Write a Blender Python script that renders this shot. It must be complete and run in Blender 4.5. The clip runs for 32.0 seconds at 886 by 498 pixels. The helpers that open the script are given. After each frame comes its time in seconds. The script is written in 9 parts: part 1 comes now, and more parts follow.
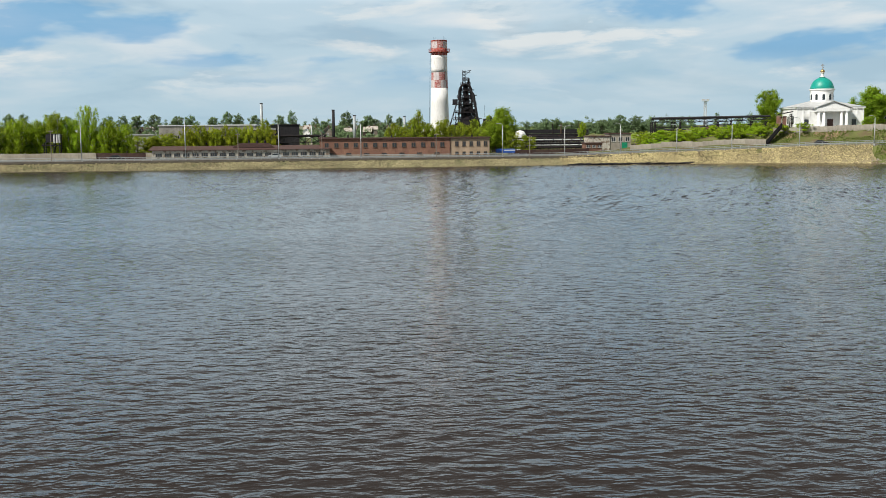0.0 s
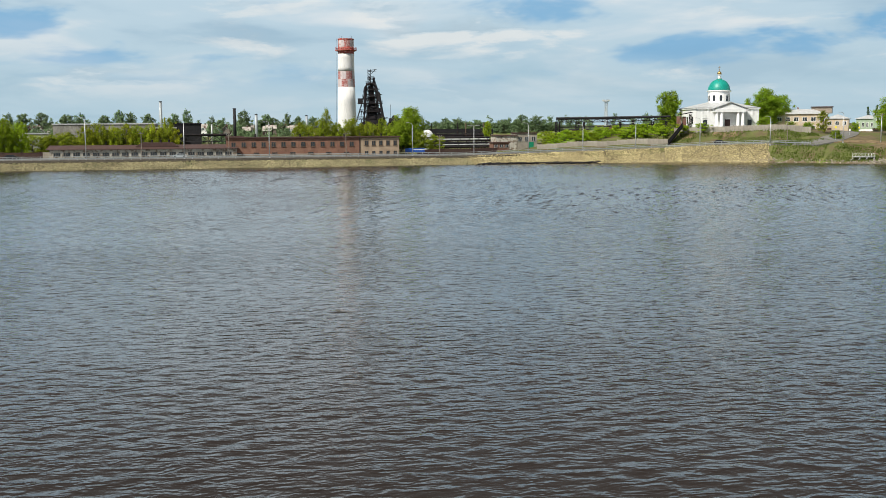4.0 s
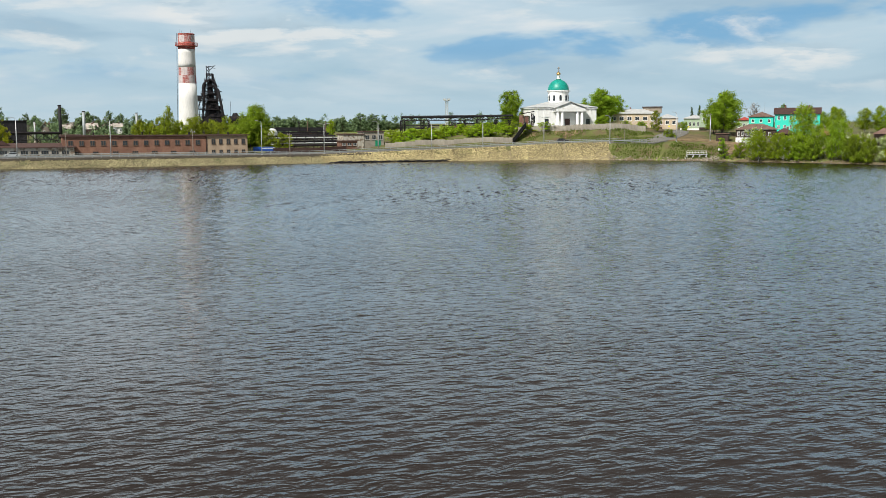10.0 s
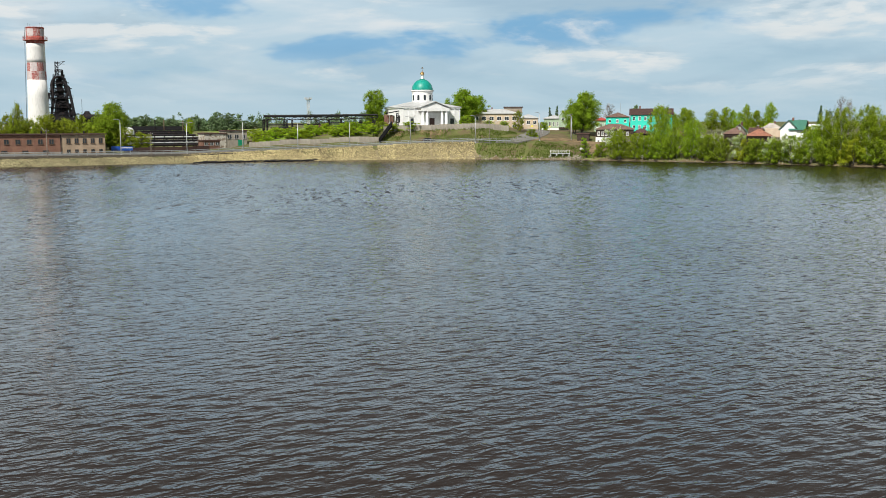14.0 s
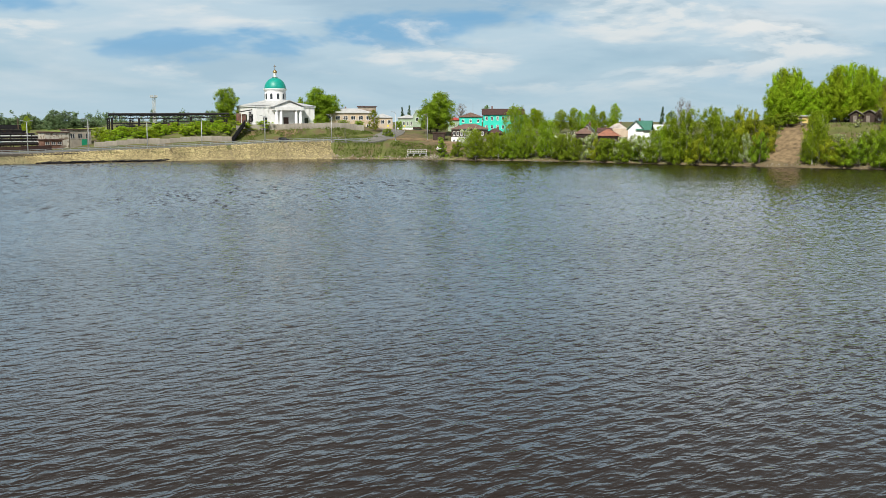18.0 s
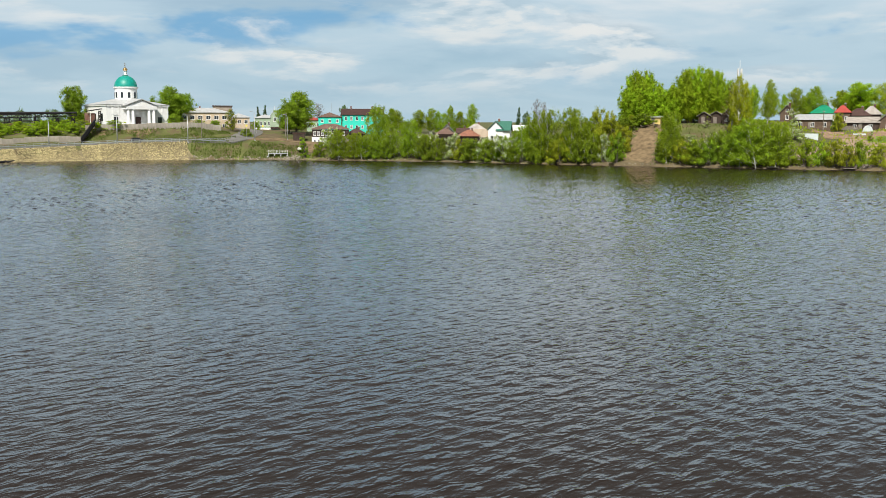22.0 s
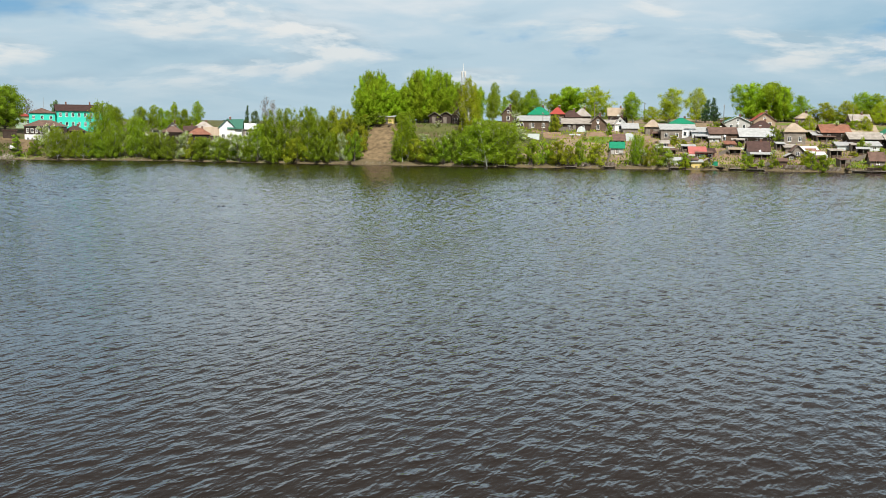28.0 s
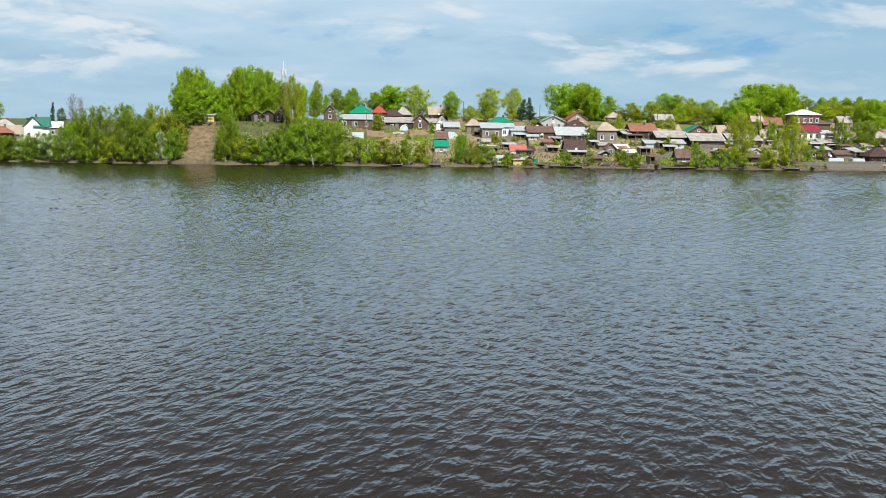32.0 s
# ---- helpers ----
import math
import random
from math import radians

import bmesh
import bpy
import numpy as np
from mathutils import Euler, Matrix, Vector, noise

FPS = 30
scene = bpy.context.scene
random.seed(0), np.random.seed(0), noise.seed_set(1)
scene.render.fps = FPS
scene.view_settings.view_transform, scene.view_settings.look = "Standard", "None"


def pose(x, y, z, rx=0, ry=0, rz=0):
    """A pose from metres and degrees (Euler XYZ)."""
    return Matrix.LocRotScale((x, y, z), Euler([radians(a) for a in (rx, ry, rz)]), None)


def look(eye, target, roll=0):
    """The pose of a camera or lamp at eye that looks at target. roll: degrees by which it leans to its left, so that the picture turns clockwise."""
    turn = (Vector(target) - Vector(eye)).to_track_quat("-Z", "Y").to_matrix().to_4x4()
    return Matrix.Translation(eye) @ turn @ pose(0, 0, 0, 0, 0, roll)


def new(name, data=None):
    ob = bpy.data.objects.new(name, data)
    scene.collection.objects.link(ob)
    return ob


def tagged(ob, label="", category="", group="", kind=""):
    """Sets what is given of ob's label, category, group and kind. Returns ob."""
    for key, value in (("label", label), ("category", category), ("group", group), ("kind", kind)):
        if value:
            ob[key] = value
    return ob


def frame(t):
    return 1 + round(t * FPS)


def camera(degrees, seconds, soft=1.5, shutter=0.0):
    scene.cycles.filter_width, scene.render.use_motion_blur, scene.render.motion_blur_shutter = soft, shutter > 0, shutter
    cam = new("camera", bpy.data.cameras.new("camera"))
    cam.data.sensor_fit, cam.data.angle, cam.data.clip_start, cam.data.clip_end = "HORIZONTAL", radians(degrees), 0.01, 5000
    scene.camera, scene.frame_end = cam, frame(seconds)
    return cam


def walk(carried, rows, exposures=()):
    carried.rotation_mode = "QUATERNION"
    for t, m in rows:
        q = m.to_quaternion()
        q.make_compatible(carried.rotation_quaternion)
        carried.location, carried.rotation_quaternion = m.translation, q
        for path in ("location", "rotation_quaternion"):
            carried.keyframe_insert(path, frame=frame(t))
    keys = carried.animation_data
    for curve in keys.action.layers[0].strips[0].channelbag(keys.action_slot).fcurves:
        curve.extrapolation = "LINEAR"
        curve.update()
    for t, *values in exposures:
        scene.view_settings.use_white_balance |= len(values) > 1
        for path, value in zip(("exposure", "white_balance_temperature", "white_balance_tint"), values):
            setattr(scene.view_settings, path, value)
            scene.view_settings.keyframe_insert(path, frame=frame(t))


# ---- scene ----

# the camera: a drone that slides along an arc over the pond
cam = camera(47.09, 32.0, soft=0.6)
PATH = [
    (0, (0.00, 0.00, 10.50), (0.74, 99.34, -0.92), -0.45),
    (1, (-1.27, 0.28, 10.50), (1.68, 99.58, -0.93), -0.42),
    (2, (-2.79, 0.60, 10.50), (2.92, 99.77, -0.97), -0.35),
    (3, (-4.50, 0.95, 10.50), (4.11, 99.92, -1.01), -0.33),
    (3.5, (-5.40, 1.15, 10.50), (4.60, 99.98, -1.02), -0.34),
    (5.5, (-9.22, 2.06, 10.48), (6.77, 100.09, -1.13), -0.24),
    (6, (-10.20, 2.32, 10.48), (7.24, 100.10, -1.14), -0.23),
    (7, (-12.15, 2.89, 10.47), (8.16, 100.11, -1.18), -0.23),
    (8, (-14.08, 3.51, 10.46), (9.15, 100.06, -1.24), -0.23),
    (9, (-15.95, 4.18, 10.45), (10.24, 99.97, -1.27), -0.23),
    (10, (-17.76, 4.90, 10.45), (11.39, 99.84, -1.30), -0.23),
    (11, (-19.50, 5.68, 10.45), (13.29, 99.42, -1.31), -0.19),
    (12, (-21.14, 6.51, 10.45), (15.24, 98.91, -1.33), -0.20),
    (13, (-22.70, 7.37, 10.45), (17.12, 98.34, -1.37), -0.15),
    (13.5, (-23.44, 7.83, 10.45), (18.05, 98.04, -1.38), -0.12),
    (15.5, (-26.21, 9.72, 10.46), (21.94, 96.56, -1.42), -0.03),
    (16, (-26.85, 10.21, 10.46), (23.14, 96.01, -1.43), 0.01),
    (17, (-28.07, 11.22, 10.47), (25.43, 94.87, -1.41), 0.01),
    (18, (-29.22, 12.26, 10.48), (27.49, 93.76, -1.42), 0.06),
    (19, (-30.32, 13.32, 10.49), (29.48, 92.58, -1.41), 0.11),
    (20, (-31.36, 14.39, 10.50), (31.46, 91.28, -1.39), 0.13),
    (21, (-32.36, 15.47, 10.51), (33.31, 89.94, -1.38), 0.13),
    (22, (-33.33, 16.57, 10.52), (35.10, 88.51, -1.35), 0.15),
    (23, (-34.26, 17.67, 10.53), (36.89, 86.93, -1.33), 0.19),
    (24, (-35.17, 18.78, 10.54), (38.79, 85.03, -1.31), 0.24),
    (25, (-36.06, 19.89, 10.54), (40.94, 82.59, -1.31), 0.27),
    (25.5, (-36.49, 20.45, 10.54), (42.16, 81.06, -1.31), 0.37),
    (27.5, (-38.13, 22.69, 10.52), (46.35, 74.87, -1.30), 0.50),
    (28, (-38.52, 23.25, 10.51), (47.39, 73.05, -1.31), 0.58),
    (29, (-39.25, 24.38, 10.49), (49.18, 69.56, -1.33), 0.53),
    (30, (-39.89, 25.53, 10.46), (50.53, 66.57, -1.32), 0.54),
    (31, (-40.44, 26.69, 10.42), (51.74, 63.62, -1.31), 0.50),
    (32, (-40.86, 27.88, 10.37), (52.86, 60.74, -1.37), 0.63),
]
walk(cam, [(t, look(eye, target, roll)) for t, eye, target, roll in PATH], [(0, 0.25, 6500, 10), (29, 0.25, 6500, 10), (30.5, 0.25, 6450, 10), (32, 0.25, 6000, 9)])

# ---- world, sun ----
SUN_DIR = Vector((-0.56, -0.42, 0.72)).normalized()
world = bpy.data.worlds.new("world")
scene.world = world
world.use_nodes = True
wn, wl = world.node_tree.nodes, world.node_tree.links
wn.clear()

sky = wn.new("ShaderNodeTexSky")
sky.sky_type = "NISHITA"
sky.sun_disc = False
sky.sun_elevation = math.asin(SUN_DIR.z)
sky.sun_rotation = math.atan2(SUN_DIR.x, SUN_DIR.y)
sky.air_density, sky.dust_density, sky.ozone_density = 1.0, 1.5, 1.5
skylight = wn.new("ShaderNodeVectorMath")
skylight.operation = "SCALE"
skylight.inputs["Scale"].default_value = 0.10
wl.new(sky.outputs[0], skylight.inputs[0])
geo = wn.new("ShaderNodeTexCoord")
sep = wn.new("ShaderNodeSeparateXYZ")
wl.new(geo.outputs["Generated"], sep.inputs[0])


def wmath(op, a, b=None, c=None):
    n = wn.new("ShaderNodeMath")
    n.operation = op
    for i, v in enumerate((a, b, c)):
        if v is None:
            continue
        if isinstance(v, (int, float)):
            n.inputs[i].default_value = v
        else:
            wl.new(v, n.inputs[i])
    return n.outputs[0]


# clouds lie on a flat layer: the direction is divided by its height above the horizon
up = wmath("ADD", wmath("MAXIMUM", sep.outputs[2], 0.0), 0.16)
cx, cy = wmath("DIVIDE", sep.outputs[0], up), wmath("DIVIDE", sep.outputs[1], up)
comb = wn.new("ShaderNodeCombineXYZ")
wl.new(cx, comb.inputs[0])
wl.new(cy, comb.inputs[1])


def wnoise(scale, detail, rough, distort, off):
    m = wn.new("ShaderNodeMapping")
    m.inputs["Location"].default_value = (off, off * 0.7, off * 0.3)
    wl.new(comb.outputs[0], m.inputs[0])
    n = wn.new("ShaderNodeTexNoise")
    n.inputs["Scale"].default_value, n.inputs["Detail"].default_value = scale, detail
    n.inputs["Roughness"].default_value, n.inputs["Distortion"].default_value = rough, distort
    wl.new(m.outputs[0], n.inputs["Vector"])
    return n.outputs[0]


def wramp(v, stops):
    n = wn.new("ShaderNodeValToRGB")
    n.color_ramp.interpolation = "EASE"
    for i, (p, c) in enumerate(stops):
        e = n.color_ramp.elements[i] if i < 2 else n.color_ramp.elements.new(p)
        e.position, e.color = p, (*c, 1)
    wl.new(v, n.inputs[0])
    return n.outputs[0]


cover = wramp(wnoise(0.62, 7, 0.55, 0.3, 3.1), [(0.30, (0.38, 0.38, 0.38)), (0.50, (1, 1, 1))])
shade = wramp(wnoise(1.1, 5, 0.52, 0.3, 9.4), [(0.34, (0.37, 0.53, 0.66)), (0.50, (0.53, 0.68, 0.78)), (0.68, (0.77, 0.82, 0.85))])
mixc = wn.new("ShaderNodeMix")
mixc.data_type = "RGBA"
cover = wmath("MAXIMUM", cover, wmath("MULTIPLY", wramp(sep.outputs[2], [(0.12, (0, 0, 0)), (0.40, (1, 1, 1))]), 0.8))
wl.new(cover, mixc.inputs[0])
bluer = wn.new("ShaderNodeMix")
bluer.data_type = "RGBA"
bluer.inputs[0].default_value = 0.65
wl.new(skylight.outputs[0], bluer.inputs[6])
bluer.inputs[7].default_value = (0.17, 0.44, 0.66, 1)
wl.new(bluer.outputs[2], mixc.inputs[6])
wl.new(shade, mixc.inputs[7])
# clouds low in the sky, seen from the side: broken grey-blue sheets, blue holes and lit heaps with grey feet
def low_noise(scale, squash, off, detail, rough, drop=0.0):
    mp = wn.new("ShaderNodeMapping")
    mp.inputs["Location"].default_value, mp.inputs["Scale"].default_value = (off, off * 0.41, off * 0.17 - drop * squash), (1, 1, squash)
    wl.new(geo.outputs["Generated"], mp.inputs[0])
    t = wn.new("ShaderNodeTexNoise")
    t.inputs["Scale"].default_value, t.inputs["Detail"].default_value, t.inputs["Roughness"].default_value = scale, detail, rough
    t.inputs["Distortion"].default_value = 0.25
    wl.new(mp.outputs[0], t.inputs["Vector"])
    return t.outputs[0]


def wblend(fac, a, b):
    n = wn.new("ShaderNodeMix")
    n.data_type = "RGBA"
    for i, v in ((0, fac), (6, a), (7, b)):
        if hasattr(v, "is_output"):
            wl.new(v, n.inputs[i])
        else:
            n.inputs[i].default_value = v if i == 0 else (*v, 1)
    return n.outputs[2]


# thin haze low over the horizon
hz = wramp(sep.outputs[2], [(0.0, (1, 1, 1)), (0.15, (0, 0, 0))])
low = wblend(wmath("MULTIPLY", hz, 0.75), mixc.outputs[2], (0.44, 0.60, 0.69))
# blue holes, more of them towards the north-west
west = wmath("MULTIPLY_ADD", sep.outputs[0], -0.10, 0.03)
hole = wramp(wmath("ADD", low_noise(5.0, 3.4, 2.3, 5, 0.55), west), [(0.53, (0, 0, 0)), (0.64, (1, 1, 1))])
band = wramp(sep.outputs[2], [(0.03, (0, 0, 0)), (0.085, (1, 1, 1)), (0.13, (1, 1, 1)), (0.18, (0, 0, 0))])
low = wblend(wmath("MULTIPLY", wmath("MULTIPLY", hole, band), 0.72), low, (0.155, 0.41, 0.68))
# heaps: lit where the cloud thins upwards, grey underneath
n0, n1 = low_noise(6.5, 4.2, 4.2, 7, 0.56), low_noise(6.5, 4.2, 4.2, 7, 0.56, 0.010)
lit = wramp(wmath("MULTIPLY_ADD", wmath("SUBTRACT", n0, n1), 4.0, 0.5), [(0.30, (0.43, 0.55, 0.63)), (0.52, (0.66, 0.74, 0.78)), (0.74, (0.86, 0.86, 0.83))])
heaps = wmath("MULTIPLY", wramp(n0, [(0.49, (0, 0, 0)), (0.66, (1, 1, 1))]), wramp(sep.outputs[2], [(0.02, (0.12, 0.12, 0.12)), (0.065, (1, 1, 1)), (0.22, (0.5, 0.5, 0.5))]))
low = wblend(wmath("MULTIPLY", heaps, 0.68), low, lit)
# unseen sky shaped for reflections: bright ring for far water, dim dome for near
low = wblend(wramp(sep.outputs[2], [(0.20, (0, 0, 0)), (0.31, (0.9, 0.9, 0.9))]), low, (0.27, 0.262, 0.25))
lift = wmath("MULTIPLY_ADD", wramp(sep.outputs[2], [(0.12, (0, 0, 0)), (0.15, (1, 1, 1)), (0.22, (0.9, 0.9, 0.9)), (0.29, (0, 0, 0)), (0.8, (0, 0, 0))]), 0.8, 1.0)
bright = wn.new("ShaderNodeVectorMath")
bright.operation = "SCALE"
wl.new(low, bright.inputs[0])
wl.new(lift, bright.inputs["Scale"])
bg = wn.new("ShaderNodeBackground")
bg.inputs["Strength"].default_value = 0.82
wl.new(bright.outputs[0], bg.inputs["Color"])
wo = wn.new("ShaderNodeOutputWorld")
wl.new(bg.outputs[0], wo.inputs[0])

sun = new("sun", bpy.data.lights.new("sun", "SUN"))
sun.data.energy, sun.data.angle, sun.data.color = 5.0, radians(2), (1.0, 0.96, 0.88)
sun.matrix_world = look(SUN_DIR * 100, (0, 0, 0))

# ---- materials ----


def material(name, base, rough=0.85, metal=0.0, var=0.25, scale=1.0, fine=12.0, bump=0.15, streak=0.0, second=None, thr=(0.45, 0.6), random_tint=0.0, island=0.0, spec=0.3, trans=0.0):
    """A surface with large and small variation, optional patches of a second colour, rain streaks and relief."""
    m = bpy.data.materials.new(name)
    m.use_nodes = True
    nt = m.node_tree
    n, l = nt.nodes, nt.links
    b = n["Principled BSDF"]
    tc = n.new("ShaderNodeTexCoord")

    def noise_at(sc, det=5.0, stretch=(1, 1, 1)):
        mp = n.new("ShaderNodeMapping")
        mp.inputs["Scale"].default_value = stretch
        l.new(tc.outputs["Object"], mp.inputs[0])
        t = n.new("ShaderNodeTexNoise")
        t.inputs["Scale"].default_value, t.inputs["Detail"].default_value = sc, det
        l.new(mp.outputs[0], t.inputs["Vector"])
        return t.outputs[0]

    def mixed(fac, c1, c2, blend="MIX"):
        x = n.new("ShaderNodeMix")
        x.data_type, x.blend_type = "RGBA", blend
        for s, v in ((0, fac), (6, c1), (7, c2)):
            if hasattr(v, "is_output"):
                l.new(v, x.inputs[s])
            else:
                x.inputs[s].default_value = v if s == 0 else (*v, 1)
        return x.outputs[2]

    def ramp(v, lo, hi, a, c):
        r = n.new("ShaderNodeMapRange")
        l.new(v, r.inputs[0])
        r.inputs[1].default_value, r.inputs[2].default_value = lo, hi
        r.inputs[3].default_value, r.inputs[4].default_value = a, c
        return r.outputs[0]

    big, small = noise_at(scale), noise_at(fine)
    col = mixed(ramp(big, 0.3, 0.7, 0, 1), tuple(c * (1 - var) for c in base), tuple(min(1, c * (1 + var)) for c in base))
    if second:
        col = mixed(ramp(noise_at(scale * 1.7, 8), thr[0], thr[1], 0, 1), col, second)
    if streak:
        col = mixed(ramp(noise_at(2.2, 4, (3, 3, 0.22)), 0.5, 0.72, 0, streak), col, tuple(c * 0.35 for c in base))
    col = mixed(ramp(small, 0.3, 0.7, 0, var * 0.8), col, tuple(c * 0.55 for c in base))
    if random_tint:
        oi = n.new("ShaderNodeObjectInfo")
        h = n.new("ShaderNodeHueSaturation")
        l.new(ramp(oi.outputs["Random"], 0, 1, 1 - random_tint, 1 + random_tint), h.inputs["Value"])
        l.new(ramp(oi.outputs["Random"], 0, 1, 0.5 - random_tint * 0.06, 0.5 + random_tint * 0.06), h.inputs["Hue"])
        l.new(col, h.inputs["Color"])
        col = h.outputs[0]
    if island:
        gi = n.new("ShaderNodeNewGeometry")
        h = n.new("ShaderNodeHueSaturation")
        l.new(ramp(gi.outputs["Random Per Island"], 0, 1, 1 - island, 1 + island), h.inputs["Value"])
        l.new(col, h.inputs["Color"])
        col = h.outputs[0]
    l.new(col, b.inputs["Base Color"])
    b.inputs["Roughness"].default_value, b.inputs["Metallic"].default_value = rough, metal
    b.inputs["Specular IOR Level"].default_value = spec
    if bump:
        bp = n.new("ShaderNodeBump")
        bp.inputs["Strength"].default_value, bp.inputs["Distance"].default_value = bump, 0.05
        l.new(small, bp.inputs["Height"])
        l.new(bp.outputs[0], b.inputs["Normal"])
    if trans:
        tr = n.new("ShaderNodeBsdfTranslucent")
        l.new(col, tr.inputs[0])
        ms = n.new("ShaderNodeMixShader")
        ms.inputs[0].default_value = trans
        l.new(b.outputs[0], ms.inputs[1])
        l.new(tr.outputs[0], ms.inputs[2])
        l.new(ms.outputs[0], n["Material Output"].inputs[0])
    return m


WHITE = material("white_paint", (0.78, 0.78, 0.77), 0.7, var=0.06, streak=0.15)
STACK_W = material("stack_white", (0.70, 0.69, 0.67), 0.8, var=0.12, scale=0.25, streak=0.35)
STACK_R = material("stack_red", (0.36, 0.07, 0.055), 0.8, var=0.3, scale=1.3, second=(0.50, 0.38, 0.34), thr=(0.50, 0.70), streak=0.3)
STACK_P = material("stack_faded_white", (0.50, 0.44, 0.44), 0.8, var=0.15, scale=1.3, second=(0.36, 0.12, 0.10), thr=(0.60, 0.68), streak=0.3)
STACK_RW = material("stack_flaked_red", (0.34, 0.08, 0.07), 0.8, var=0.3, scale=1.5, second=(0.50, 0.40, 0.38), thr=(0.42, 0.62), streak=0.3)
RUST = material("dark_rust", (0.017, 0.015, 0.018), 0.8, metal=0.2, var=0.5, scale=0.8, second=(0.05, 0.028, 0.02), thr=(0.55, 0.7))
BLACK = material("soot_black", (0.016, 0.015, 0.018), 0.7, var=0.4)
DOME = material("dome_green", (0.0, 0.26, 0.205), 0.45, var=0.1, spec=0.5)
TEAL = material("teal_plaster", (0.04, 0.58, 0.46), 0.8, var=0.08)
GOLD = material("gold", (0.50, 0.32, 0.13), 0.42, metal=1.0, var=0.1)
SHEET = material("grey_sheet_roof", (0.50, 0.51, 0.51), 0.55, metal=0.2, var=0.15, streak=0.2)
SLATE = material("asbestos_slate", (0.40, 0.36, 0.32), 0.9, var=0.35, scale=0.6, streak=0.5)
SLATE_B = material("old_brown_slate", (0.16, 0.10, 0.08), 0.9, var=0.3, scale=0.7, streak=0.3)
ROOF_RED = material("red_roof", (0.36, 0.06, 0.045), 0.6, var=0.15, streak=0.2)
ROOF_CRIM = material("crimson_roof", (0.22, 0.03, 0.045), 0.55, var=0.15, streak=0.15)
ROOF_GREEN = material("green_roof", (0.01, 0.22, 0.12), 0.5, var=0.12, streak=0.1)
ROOF_DGREEN = material("dark_green_roof", (0.05, 0.16, 0.12), 0.5, var=0.12)
ROOF_BROWN = material("brown_roof", (0.075, 0.042, 0.036), 0.7, var=0.25, streak=0.2)
LOG = material("dark_logs", (0.055, 0.038, 0.030), 0.85, var=0.35, streak=0.2)
PLANK = material("weathered_planks", (0.225, 0.195, 0.165), 0.9, var=0.35, streak=0.5)
PLANK_B = material("brown_planks", (0.125, 0.085, 0.06), 0.85, var=0.3, streak=0.3)
WORKS_BRICK = material("faded_pink_brick", (0.215, 0.115, 0.08), 0.9, var=0.25, scale=0.4, second=(0.20, 0.10, 0.075), thr=(0.5, 0.68), streak=0.35)
TAN_BRICK = material("tan_brick", (0.36, 0.27, 0.19), 0.9, var=0.2, scale=0.4, streak=0.3)
BRICK = material("old_red_brick", (0.17, 0.085, 0.062), 0.9, var=0.3, scale=0.4, second=(0.22, 0.15, 0.12), thr=(0.5, 0.65), streak=0.5)
BEIGE = material("beige_plaster", (0.28, 0.235, 0.19), 0.9, var=0.15, scale=0.4, streak=0.3)
YELLOW = material("pale_yellow_plaster", (0.50, 0.40, 0.28), 0.9, var=0.15, scale=0.4, second=(0.48, 0.42, 0.36), thr=(0.5, 0.62), streak=0.25)
CREAM = material("cream_panel", (0.60, 0.46, 0.17), 0.7, var=0.1)
PALEGREEN = material("pale_green_plaster", (0.33, 0.42, 0.30), 0.85, var=0.12, streak=0.2)
SILICATE = material("grey_block", (0.42, 0.41, 0.39), 0.9, var=0.12, streak=0.2)
CONCRETE = material("concrete", (0.33, 0.30, 0.25), 0.9, var=0.22, scale=0.6, streak=0.35, random_tint=0.12)
CONC_RUST = material("rusted_fence", (0.06, 0.035, 0.03), 0.9, var=0.3, random_tint=0.2)
STEEL = material("galvanised_steel", (0.45, 0.46, 0.47), 0.5, metal=0.4, var=0.1)
RAIL = material("rail_grey", (0.34, 0.37, 0.38), 0.5, metal=0.3, var=0.1)
ASPHALT = material("dusty_asphalt", (0.16, 0.155, 0.145), 0.9, var=0.2, scale=0.3)
GLASS = material("window_glass", (0.03, 0.035, 0.04), 0.12, var=0.3, spec=0.6, bump=0.0)
TRIM = material("white_trim", (0.72, 0.72, 0.70), 0.7, var=0.08)
STONE = material("riprap_limestone", (0.35, 0.295, 0.155), 0.95, var=0.35, scale=0.15, island=0.6, bump=0.4)
GREYSTONE = material("weathered_riprap", (0.245, 0.22, 0.125), 0.95, var=0.4, scale=0.12, island=0.5, bump=0.4, second=(0.15, 0.15, 0.075), thr=(0.55, 0.68))
PEELING = material("peeling_whitewash", (0.47, 0.44, 0.38), 0.9, var=0.2, scale=0.5, second=(0.20, 0.15, 0.11), thr=(0.50, 0.60), streak=0.5)
HALL = material("stained_hall_wall", (0.23, 0.22, 0.20), 0.9, var=0.25, scale=0.3, second=(0.13, 0.115, 0.10), thr=(0.52, 0.66), streak=0.6)
VERGE = material("dark_verge", (0.05, 0.042, 0.03), 0.95, var=0.4, scale=0.4, fine=3.0)
PALESTONE = material("pale_stone", (0.27, 0.24, 0.19), 0.95, var=0.2, island=0.3)
BARK = material("bark", (0.12, 0.10, 0.085), 0.95, var=0.35)
BIRCHBARK = material("birch_bark", (0.50, 0.48, 0.44), 0.9, var=0.3, second=(0.06, 0.05, 0.05), thr=(0.58, 0.64))
TARP = material("white_sheet", (0.72, 0.75, 0.78), 0.5, var=0.08)
POLY = material("greenhouse_film", (0.55, 0.60, 0.60), 0.35, var=0.1, spec=0.5)
SOIL = material("dug_soil", (0.25, 0.17, 0.115), 0.95, var=0.3, scale=0.8)
